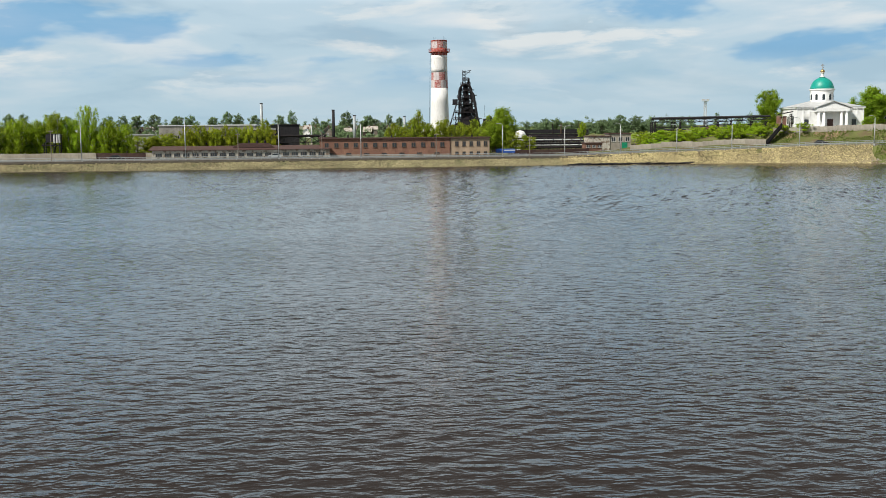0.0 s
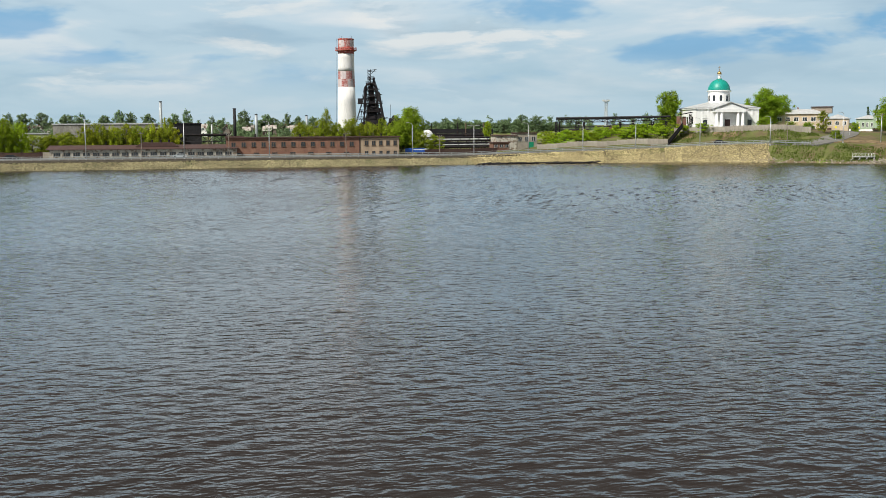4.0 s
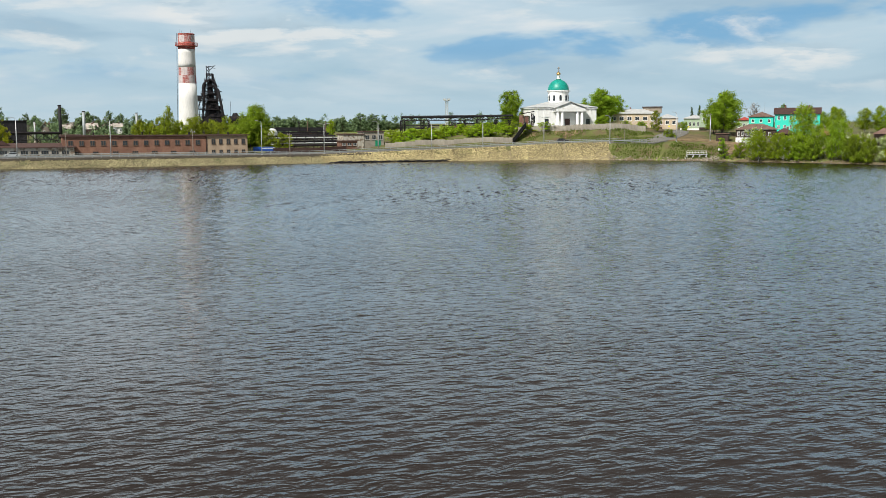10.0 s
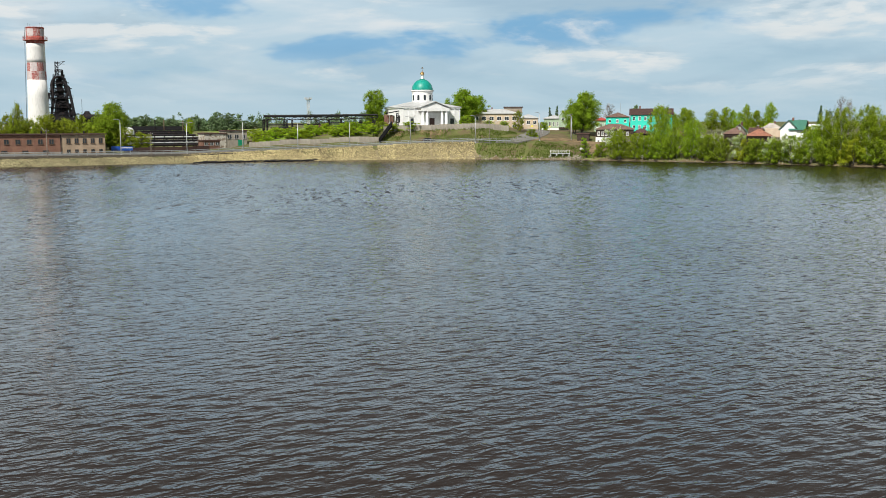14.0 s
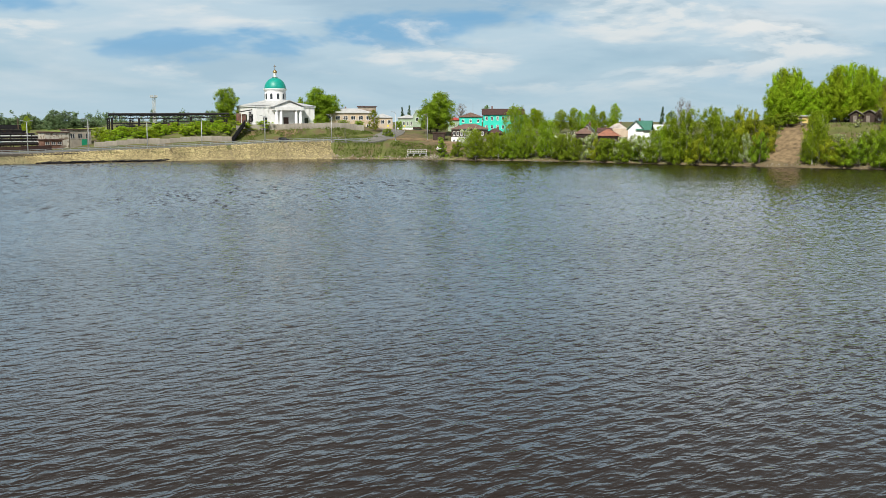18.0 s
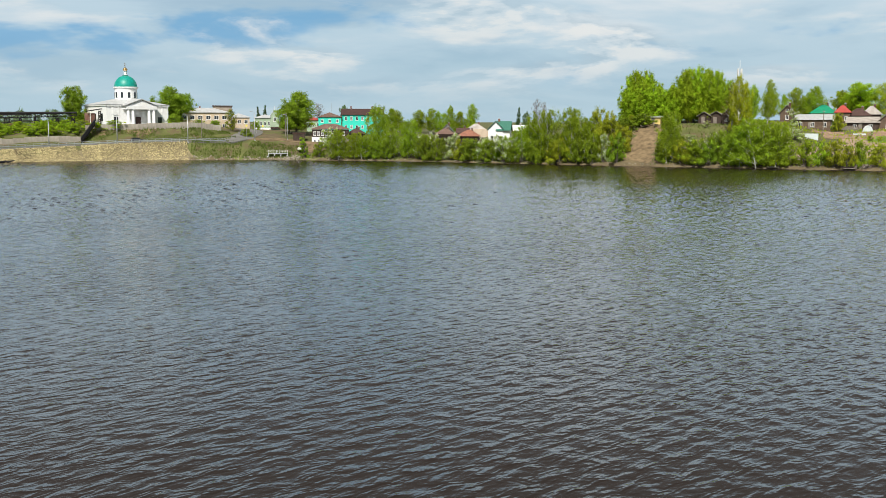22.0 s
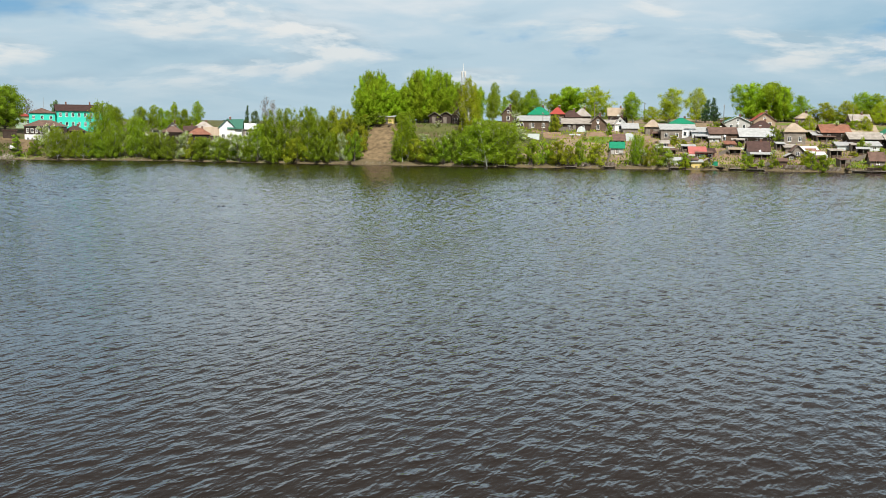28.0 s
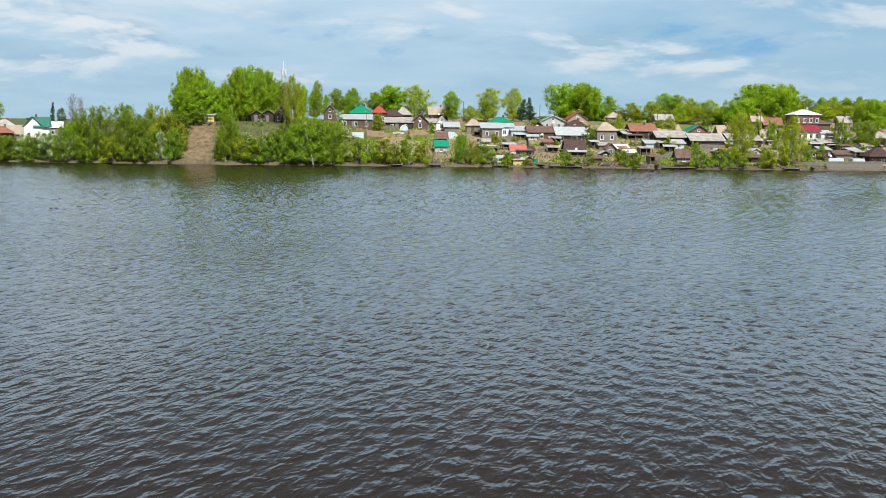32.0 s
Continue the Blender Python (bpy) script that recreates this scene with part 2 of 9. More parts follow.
BLUE = material("blue_paint", (0.02, 0.08, 0.35), 0.4, var=0.1)
TYRE = material("tyre", (0.02, 0.02, 0.02), 0.9, var=0.2)
CARW = material("car_white", (0.70, 0.70, 0.70), 0.3, var=0.05, spec=0.5)
CARS = material("car_silver", (0.55, 0.57, 0.58), 0.3, metal=0.4, var=0.05, spec=0.5)


def leaf(name, c, trans=0.5):
    return material(name, c, 0.7, var=0.3, scale=0.5, fine=3.0, bump=0.0, random_tint=0.16, island=0.17, trans=trans)


LEAF = leaf("poplar_leaf", (0.26, 0.38, 0.02))
LEAF_G = leaf("garden_leaf", (0.34, 0.48, 0.02))
LEAF_W = leaf("scrub_leaf", (0.27, 0.33, 0.02))
LEAF_Y = leaf("young_birch_leaf", (0.47, 0.55, 0.02))
# poplar leaf for knoll and gardens, the sunlight there put into its colour
LEAF_B = leaf("sunlit_poplar_leaf", (0.38, 0.53, 0.02))
LEAF_D = leaf("willow_leaf", (0.30, 0.42, 0.018))
LEAF_O = leaf("olive_leaf", (0.40, 0.45, 0.022))
LEAF_S = leaf("spruce_needles", (0.06, 0.12, 0.04), 0.1)
# aerial haze is mixed into this colour: paler and bluer than near leaves
LEAF_FAR = leaf("hazed_far_leaf", (0.165, 0.245, 0.115), 0.3)
FLOWER = leaf("cherry_blossom", (0.72, 0.74, 0.58), 0.3)
TWIG = leaf("bare_twigs", (0.26, 0.23, 0.20), 0.1)
GRASS = leaf("grass_blades", (0.12, 0.165, 0.025))

# ---- the pond and its banks ----
# the shoreline, one corner a line: x, y and the name of the bank's profile there
KNOTS = (0, 1, 7, 8, 15, 17, 24, 40, 70, 120, 250, 600, 1500)
BANKS = {
    "dam": (0, 0.3, 2.1, 2.5, 2.9, 3.0, 3.2, 3.4, 3.6, 4, 7.5, 15, 24),
    "dam_end": (0, 0.3, 3.0, 3.3, 3.4, 3.4, 3.6, 3.8, 4, 4, 5, 10, 18),
    "rise": (0, 0.3, 3.5, 3.8, 3.8, 4.0, 5.6, 8.2, 8.5, 9, 9, 12, 20),
    "hill": (0, 0.4, 4.2, 4.5, 4.6, 4.9, 8.8, 10.3, 10.5, 10.5, 10, 12, 20),
    "church": (0, 0.4, 5.1, 5.4, 5.5, 6.0, 10.4, 11.0, 11.0, 11.0, 11, 13, 20),
    "wall_end": (0, 0.4, 5.3, 5.8, 5.9, 6.4, 10.2, 11.0, 11.0, 11.0, 11, 13, 20),
    "grass": (0, 0.4, 3.4, 4.4, 6.3, 6.5, 7.6, 9.0, 10, 10.5, 11, 13, 20),
    "jetty": (0, 0.5, 1.9, 2.3, 4.6, 5.0, 6.0, 7.3, 8.5, 9.5, 10.5, 13, 20),
    "cove": (0, 0.5, 1.5, 1.9, 3.0, 3.4, 4.8, 6.0, 7.5, 9, 10, 13, 20),
    "low": (0, 0.5, 1.2, 1.5, 2.4, 2.8, 4.0, 5.0, 6.0, 8, 9, 12, 20),
    "gable": (0, 0.5, 1.3, 1.8, 3.2, 3.7, 4.8, 5.5, 6.5, 8, 9, 12, 20),
    "knoll": (0, 0.6, 2.8, 3.4, 7.2, 8.2, 11.2, 12.8, 13, 13, 13, 14, 20),
    "gardens": (0, 0.7, 1.7, 1.9, 3.2, 3.6, 5.2, 8.4, 12.3, 15, 15.5, 16, 20),
    "yards": (0, 0.7, 1.4, 1.6, 2.7, 3.1, 4.6, 7.8, 12.4, 15.5, 16, 17, 20),
}
SHORE = [(-700, 205, "dam"), (-124, 292, "dam"), (40, 316, "dam"), (66, 319.5, "dam_end"), (85, 321, "rise"), (103, 320, "hill"), (120, 315.5, "church"), (133, 309.5, "wall_end"),
         (146, 300, "grass"), (158, 285, "jetty"), (166, 271, "cove"), (177, 254, "low"), (185, 231, "gable"), (194, 203, "knoll"), (208, 160, "knoll"), (216, 140, "gardens"),
         (231, 107, "gardens"), (247, 57, "yards"), (269, 5, "yards"), (330, -130, "yards"), (420, -600, "yards"), (100, -1000, "dam"), (-900, -700, "dam")]
SX = np.array([p[:2] for p in SHORE], float)
SZ = np.array([BANKS[p[2]] for p in SHORE], float)


def ground_height(x, y):
    """The height of the land, or of the pond's bed, at places (x, y)."""
    x, y = np.atleast_1d(np.asarray(x, float)), np.atleast_1d(np.asarray(y, float))
    best, prof, inside = np.full(x.shape, 1e9), np.zeros(x.shape + (len(KNOTS),)), np.zeros(x.shape, bool)
    for i in range(len(SX)):
        a, b = SX[i], SX[(i + 1) % len(SX)]
        ab = b - a
        t = np.clip(((x - a[0]) * ab[0] + (y - a[1]) * ab[1]) / (ab @ ab), 0, 1)
        d = np.hypot(x - a[0] - t * ab[0], y - a[1] - t * ab[1])
        near = d < best
        best = np.where(near, d, best)
        prof[near] = (SZ[i] * (1 - t[..., None]) + SZ[(i + 1) % len(SX)] * t[..., None])[near]
        cross = (a[1] > y) != (b[1] > y)
        xs = a[0] + (y - a[1]) / (ab[1] if abs(ab[1]) > 1e-9 else 1e-9) * ab[0]
        inside ^= cross & (x < xs)
    k = np.clip(np.searchsorted(KNOTS, best, side="right") - 1, 0, len(KNOTS) - 2)
    kk = np.array(KNOTS, float)
    u = np.clip((best - kk[k]) / (kk[k + 1] - kk[k]), 0, 1)
    rows = np.take_along_axis
    z = rows(prof, k[..., None], -1)[..., 0] * (1 - u) + rows(prof, k[..., None] + 1, -1)[..., 0] * u
    rough = 0.18 * np.sin(x * 0.31 + 1.7 * np.sin(y * 0.17)) * np.sin(y * 0.27 + x * 0.11) + 0.10 * np.sin(x * 0.9 + y * 0.7)
    z = z + np.where(best > 17, rough * np.minimum(1, (best - 17) / 6), 0)
    return np.where(inside, -np.minimum(3, 0.35 * best) - 0.02, z)


def gz(x, y):
    return float(ground_height(x, y)[0])


# ---- building helpers ----


def B():
    return bmesh.new()


def box(bm, x0, x1, y0, y1, z0, z1):
    v = [bm.verts.new(p) for p in ((x0, y0, z0), (x1, y0, z0), (x1, y1, z0), (x0, y1, z0), (x0, y0, z1), (x1, y0, z1), (x1, y1, z1), (x0, y1, z1))]
    for f in ((0, 3, 2, 1), (4, 5, 6, 7), (0, 1, 5, 4), (1, 2, 6, 5), (2, 3, 7, 6), (3, 0, 4, 7)):
        bm.faces.new([v[i] for i in f])
    return bm


def tube(bm, p0, p1, r0, r1=None, n=8):
    """A straight round bar, tapered from r0 to r1, with both ends closed."""
    p0, p1, r1 = Vector(p0), Vector(p1), r0 if r1 is None else r1
    q = (p1 - p0).to_track_quat("Z", "Y")
    rings = []
    for p, r in ((p0, r0), (p1, r1)):
        rings.append([bm.verts.new(p + q @ Vector((r * math.cos(2 * math.pi * i / n), r * math.sin(2 * math.pi * i / n), 0))) for i in range(n)])
    for i in range(n):
        j = (i + 1) % n
        bm.faces.new((rings[0][i], rings[0][j], rings[1][j], rings[1][i]))
    bm.faces.new(rings[0][::-1])
    bm.faces.new(rings[1])
    return bm


def bar(bm, p0, p1, w):
    return tube(bm, p0, p1, w * 0.7, None, 4)


def lathe(bm, profile, n=24, x=0.0, y=0.0):
    """A turned body from (radius, height) steps."""
    rings = [[bm.verts.new((x + r * math.cos(2 * math.pi * i / n), y + r * math.sin(2 * math.pi * i / n), z)) for i in range(n)] for r, z in profile]
    for a, b in zip(rings, rings[1:]):
        for i in range(n):
            j = (i + 1) % n
            bm.faces.new((a[i], a[j], b[j], b[i]))
    bm.faces.new(rings[0][::-1])
    bm.faces.new(rings[-1])
    return bm


def prism(bm, pts, y0, y1):
    """An outline of (x, z) points pulled from y0 to y1."""
    a = [bm.verts.new((x, y0, z)) for x, z in pts]
    b = [bm.verts.new((x, y1, z)) for x, z in pts]
    n = len(pts)
    for i in range(n):
        j = (i + 1) % n
        bm.faces.new((a[i], a[j], b[j], b[i]))
    bm.faces.new(a[::-1])
    bm.faces.new(b)
    return bm


def mesh_of(bm, name, mat, smooth=False):
    bmesh.ops.recalc_face_normals(bm, faces=bm.faces)
    me = bpy.data.meshes.new(name)
    bm.to_mesh(me)
    bm.free()
    me.materials.append(mat)
    if smooth:
        me.polygons.foreach_set("use_smooth", [True] * len(me.polygons))
    return me


def part(name, bm, mat, parent, label="", smooth=False):
    ob = new(name, mesh_of(bm, name, mat, smooth))
    ob.parent = parent
    return tagged(ob, label)


def same_part(name, me, parent, x, y, z, rz=0.0):
    """One more part on a mesh that others share."""
    ob = new(name, me)
    ob.parent = parent
    ob.matrix_basis = pose(x, y, z, 0, 0, rz)
    return ob


def thing(name, x, y, z, rz, label, category, group="", kind=""):
    ob = new(name)
    ob.matrix_basis = pose(x, y, z, 0, 0, rz)
    return tagged(ob, label, category, group, kind)


def mesh_from(name, verts, faces, mats, index=None, smooth=False, normals=None):
    me = bpy.data.meshes.new(name)
    me.from_pydata([tuple(v) for v in verts], [], [tuple(f) for f in faces])
    for m in mats:
        me.materials.append(m)
    if index is not None:
        me.polygons.foreach_set("material_index", list(index))
    if smooth:
        me.polygons.foreach_set("use_smooth", [True] * len(me.polygons))
    me.update()
    if normals is not None:
        me.polygons.foreach_set("use_smooth", [True] * len(me.polygons))
        me.normals_split_custom_set_from_vertices([tuple(n) for n in normals])
    return me


# ---- ground, one sheet to the horizon ----


def spread(lo, hi, step, far, n):
    inner = np.arange(lo, hi + 0.01, step)
    grow = np.geomspace(1, far, n)
    return np.concatenate([(lo - grow * step)[::-1], inner, hi + grow * step])


gx, gy = spread(-170, 345, 2.5, 1500, 26), spread(-60, 470, 2.5, 1500, 26)
XX, YY = np.meshgrid(gx, gy)
ZZ = ground_height(XX.ravel(), YY.ravel()).reshape(XX.shape)
nx, ny = len(gx), len(gy)
idx = np.arange(nx * ny).reshape(ny, nx)
quads = np.stack([idx[:-1, :-1], idx[:-1, 1:], idx[1:, 1:], idx[1:, :-1]], -1).reshape(-1, 4)

TURF = material("turf", (0.14, 0.20, 0.03), 0.95, var=0.35, scale=0.12, fine=2.5, bump=0.5, second=(0.22, 0.16, 0.09), thr=(0.53, 0.64))
EARTH = material("bare_earth", (0.30, 0.22, 0.145), 0.95, var=0.3, scale=0.3, fine=2.5, bump=0.5, second=(0.09, 0.11, 0.035), thr=(0.55, 0.66))
BED = material("bank_bed", (0.13, 0.10, 0.055), 0.95, var=0.3, scale=0.3, fine=3.0, bump=0.4)
CLAY = material("dug_clay", (0.184, 0.132, 0.074), 0.95, var=0.5, scale=0.7, fine=2.0, bump=0.6)
SCRUB = material("scrubby_slope", (0.105, 0.115, 0.035), 0.95, var=0.4, scale=0.15, fine=2.5, bump=0.5, second=(0.12, 0.09, 0.05), thr=(0.5, 0.62))
GRAVEL = material("gravel_fill", (0.23, 0.19, 0.11), 0.95, var=0.3, scale=0.5, fine=4.0, bump=0.5)

cx_, cy_ = (XX[:-1, :-1] + 1.25).ravel(), (YY[:-1, :-1] + 1.25).ravel()
cz_ = ground_height(cx_, cy_)
slot = np.zeros(len(quads), int)
slot[cz_ < 0.45] = 2
slot[(cx_ < 134) & (cz_ > -1) & (cz_ < 5.2) & (cy_ < 325) & (cx_ - 134 < (cy_ - 309) * 3)] = 3
slot[(cx_ > 160) & (cx_ < 190) & (cy_ > 232) & (cz_ > 0.4) & (np.sin(cx_ * 0.35) + np.sin(cy_ * 0.3 + 1) > 0.2)] = 2
t_ = ((cx_ - 201.5) * 20 + (cy_ - 186.5) * 7) / (20 ** 2 + 7 ** 2)
off = np.abs((cx_ - 201.5) * -7 + (cy_ - 186.5) * 20) / math.hypot(20, 7)
slot[(t_ > 0.0) & (t_ < 1.15) & (off < 3.9 + 1.6 * np.sin(t_ * 9 + 0.5) * t_ + 0.8 * t_)] = 4
slot[(cx_ > 116) & (cx_ < 138) & (cz_ > 7.6) & (cz_ < 10.6) & (cy_ < 345) & (np.sin(cx_ * 0.5) + 0.6 * np.sin(cy_ * 0.7 + cx_ * 0.3) > -0.2)] = 4
slot[(cx_ > 200) & (cy_ < 150) & (np.sin(cx_ * 0.21 + 1) + np.sin(cy_ * 0.17) > -1.1)] = 1
slot[(cx_ > 196) & (cz_ < 1.3)] = 2
slot[(slot == 0) & (cx_ < 75) & (cy_ > 300 + cx_ * 0.146)] = 5
slot[(slot == 0) & (cx_ > 60) & (cx_ < 168) & (cy_ > 285) & (cy_ < 352) & (cz_ > 0.5)] = 5
slot[(slot == 0) & (cx_ > 168) & (cy_ > 148)] = 5
ground = new("ground", mesh_from("ground", np.stack([XX.ravel(), YY.ravel(), ZZ.ravel()], -1), quads, [TURF, EARTH, BED, GRAVEL, CLAY, SCRUB], slot, True))
tagged(ground, "grassy banks and bare earth round the pond", "ground", kind="structure")

# ---- water ----
WATER = bpy.data.materials.new("pond_water")
WATER.use_nodes = True
n_, l_ = WATER.node_tree.nodes, WATER.node_tree.links
wb = n_["Principled BSDF"]
wb.inputs["Base Color"].default_value = (0.0135, 0.0082, 0.006, 1)
wb.inputs["Roughness"].default_value = 0.12
wb.inputs["IOR"].default_value = 1.30
wtc = n_.new("ShaderNodeTexCoord")


def ripple(scale, turn, stretch, detail, distort):
    mp = n_.new("ShaderNodeMapping")
    mp.inputs["Rotation"].default_value = (0, 0, radians(turn))
    mp.inputs["Scale"].default_value = (stretch, 1, 1)
    l_.new(wtc.outputs["Object"], mp.inputs[0])
    t = n_.new("ShaderNodeTexNoise")
    t.inputs["Scale"].default_value, t.inputs["Detail"].default_value = scale, detail
    t.inputs["Distortion"].default_value = distort
    l_.new(mp.outputs[0], t.inputs["Vector"])
    return t.outputs[0]


def wadd(a, b, wa, wb_):
    x = n_.new("ShaderNodeMath")
    x.operation = "MULTIPLY"
    l_.new(a, x.inputs[0])
    x.inputs[1].default_value = wa
    y = n_.new("ShaderNodeMath")
    y.operation = "MULTIPLY_ADD"
    l_.new(b, y.inputs[0])
    y.inputs[1].default_value = wb_
    l_.new(x.outputs[0], y.inputs[2])
    return y.outputs[0]


def peaked(a, power):
    """Raises a noise to a power, so that the waves have short steep crests and broad troughs."""
    x = n_.new("ShaderNodeMath")
    x.operation = "POWER"
    l_.new(a, x.inputs[0])
    x.inputs[1].default_value = power
    return x.outputs[0]


def patchy(a, lo, hi, least):
    """Wind patches: a slow noise spread out between least and one."""
    r = n_.new("ShaderNodeMapRange")
    l_.new(a, r.inputs[0])
    r.inputs[1].default_value, r.inputs[2].default_value = lo, hi
    r.inputs[3].default_value, r.inputs[4].default_value = least, 1.0
    return r.outputs[0]


h_ = wadd(peaked(ripple(1.75, -8, 0.50, 2.5, 0.3), 2.4), ripple(4.6, -22, 0.6, 2, 0.2), 2.2, 0.24)
gusts = n_.new("ShaderNodeMath")
gusts.operation = "MULTIPLY"
l_.new(h_, gusts.inputs[0])
open_pond = n_.new("ShaderNodeSeparateXYZ")
l_.new(wtc.outputs["Object"], open_pond.inputs[0])
reach = n_.new("ShaderNodeMath")
reach.operation = "ADD"
l_.new(open_pond.outputs[0], reach.inputs[0])
l_.new(open_pond.outputs[1], reach.inputs[1])
fetch = n_.new("ShaderNodeMapRange")
l_.new(reach.outputs[0], fetch.inputs[0])
fetch.inputs[1].default_value, fetch.inputs[2].default_value = 30, 190
fetch.inputs[3].default_value, fetch.inputs[4].default_value = 1.0, 0.68
windy = n_.new("ShaderNodeMath")
windy.operation = "MULTIPLY"
l_.new(patchy(ripple(0.016, 20, 0.8, 2, 0.6), 0.36, 0.62, 0.45), windy.inputs[0])
l_.new(fetch.outputs[0], windy.inputs[1])
l_.new(windy.outputs[0], gusts.inputs[1])
wbump = n_.new("ShaderNodeBump")
wbump.inputs["Strength"].default_value, wbump.inputs["Distance"].default_value = 1.0, 0.071
l_.new(gusts.outputs[0], wbump.inputs["Height"])
l_.new(wbump.outputs[0], wb.inputs["Normal"])


def waves(x, y):
    """The height of the wind waves at places on the pond: many short crests that run mostly towards the dam."""
    rng = np.random.default_rng(21)
    h = np.zeros_like(x)
    gust = 0.72 + 0.32 * np.sin(x * 0.035 + 1.3 * np.sin(y * 0.021)) * np.sin(y * 0.043 + 0.8)
    for k in range(30):
        length = 0.9 * (1.7 ** rng.uniform(0, 1))
        ang = rng.normal(1.75, 0.85)
        amp = 0.014 * length / (2 * math.pi) * 1.414
        kx, ky = 2 * math.pi / length * math.cos(ang), 2 * math.pi / length * math.sin(ang)
        h += amp * np.sin(kx * x + ky * y + rng.uniform(0, 6.28))
    return h * gust * np.interp(x + y, (30, 130, 340), (0.85, 2.2, 2.7))


# the open pond as one fine sheet of waves, and a flat sheet round it to the horizon
wx, wy = np.arange(-150, 280, 0.4), np.arange(-4, 326, 0.4)
WX, WY = np.meshgrid(wx, wy)
edge = np.minimum.reduce([WX + 150, wx[-1] - WX, WY + 4, wy[-1] - WY])
WZ = waves(WX, WY) * np.clip(edge / 6, 0, 1)
wv = np.stack([WX, WY, WZ], -1).reshape(-1, 3).astype(np.float32)
wi = np.arange(len(wx) * len(wy)).reshape(len(wy), len(wx))
wq = np.stack([wi[:-1, :-1], wi[:-1, 1:], wi[1:, 1:], wi[1:, :-1]], -1).reshape(-1, 4)
wq = wq[ground_height(wv[wq[:, 0], 0], wv[wq[:, 0], 1]) < 1.2]
base = len(wv)
ring = [(-4500, -4500, 0), (4500, -4500, 0), (4500, 4500, 0), (-4500, 4500, 0), (-150, -4, 0), (wx[-1], -4, 0), (wx[-1], wy[-1], 0), (-150, wy[-1], 0)]
wv = np.concatenate([wv, np.array(ring, np.float32)])
outer = np.array([(0, 1, 5, 4), (1, 2, 6, 5), (2, 3, 7, 6), (3, 0, 4, 7)]) + base
wq = np.concatenate([wq, outer])
wme = bpy.data.meshes.new("water")
wme.vertices.add(len(wv))
wme.vertices.foreach_set("co", wv.ravel())
wme.loops.add(wq.size)
wme.loops.foreach_set("vertex_index", wq.ravel().astype(np.int32))
wme.polygons.add(len(wq))
wme.polygons.foreach_set("loop_start", np.arange(0, wq.size, 4, dtype=np.int32))
wme.polygons.foreach_set("use_smooth", np.ones(len(wq), bool))
wme.materials.append(WATER)
wme.update(calc_edges=True)
water = new("water", wme)
tagged(water, "rippled dark brown pond water under a cloudy sky", "water", kind="structure")

# ---- the dam: road, guard rail, lamps, fences ----
DAM = 8.33


def dam(s, d):
    """A place s metres along the dam from its western mark and d metres inland."""
    c, n = math.cos(radians(DAM)), math.sin(radians(DAM))
    return -124 + c * s - n * d, 292 + n * s + c * d


def along(points, step):
    """Places every step metres along a line of corners, each with its heading in degrees."""
    out, left = [], 0.0
    for (x0, y0), (x1, y1) in zip(points, points[1:]):
        length = math.hypot(x1 - x0, y1 - y0)
        while left < length:
            out.append((x0 + (x1 - x0) * left / length, y0 + (y1 - y0) * left / length, math.degrees(math.atan2(y1 - y0, x1 - x0))))
            left += step
        left -= length
    return out


def strip(name, line, w, lift, mat, label, category, step=4.0):
    """A flat lane, w wide, that follows the ground."""
    pts = along(line, step)
    vs, fs = [], []
    for i, (x, y, a) in enumerate(pts):
        nx_, ny_ = -math.sin(radians(a)) * w / 2, math.cos(radians(a)) * w / 2
        for sgn in (-1, 1):
            px, py = x + sgn * nx_, y + sgn * ny_
            z = max(gz(px, py), gz(x, y) - 0.3) + lift
            vs += [(px, py, z), (px, py, z - 1.0)]
        if i:
            b = 4 * i
            fs += [(b - 4, b - 2, b + 2, b), (b - 4, b, b + 1, b - 3), (b - 2, b - 1, b + 3, b + 2)]
    return tagged(new(name, mesh_from(name, vs, fs, [mat])), label, category, kind="structure")


ROAD_LINE = [(-420, 260), (-125.5, 303.4), (38.5, 327.3), (64.5, 330.8), (86, 332.4), (106, 331.2), (125, 326), (139, 318.5), (152, 312)]
strip("road", ROAD_LINE, 6.4, 0.08, ASPHALT, "grey asphalt road along the dam", "road")
strip("street", [(148, 313.5), (155, 314.5), (162, 319.5), (168, 327), (173, 337), (180, 356), (190, 390)], 8.0, 0.14, ASPHALT, "grey asphalt street that climbs into the town", "road", 2.0)
strip("track", [(154, 314), (166, 306), (172, 296), (166, 288)], 4.0, 0.10, CLAY, "dirt track down to the landing", "track", 2.0)


def rail_line(d):
    return [(-300, 266.5 + d), (-124.3, 292.2 + d), (39.5, 316.2 + d), (65.6, 319.7 + d), (85.6, 321.1 + d), (104, 319.7 + d), (121.5, 315 + d), (136, 308.5 + d), (149, 303.5 + d)]


rail = thing("guard_rail", 0, 0, 0, 0, "long steel guard rail on short posts by the road", "guard rail")
post_mesh = mesh_of(box(B(), -0.07, 0.07, -0.07, 0.07, -0.3, 1.15), "post", RAIL)
spots = along(rail_line(8.3), 2.5)
for x, y, a in spots[60:]:
    same_part("post", post_mesh, rail, x, y, gz(x, y) + 0.05, a)
for nm, rows, w in (("beam", (0.46, 0.56, 0.66), 0.10), ("handrail", (1.12,), 0.09)):
    g = B()
    for (x0, y0, a0), (x1, y1, a1) in zip(spots, spots[1:]):
        z0, z1 = gz(x0, y0) + 0.05, gz(x1, y1) + 0.05
        for h in rows:
            bar(g, (x0, y0 - 0.12, z0 + h), (x1, y1 - 0.12, z1 + h), w)
    part(nm, g, RAIL, rail)
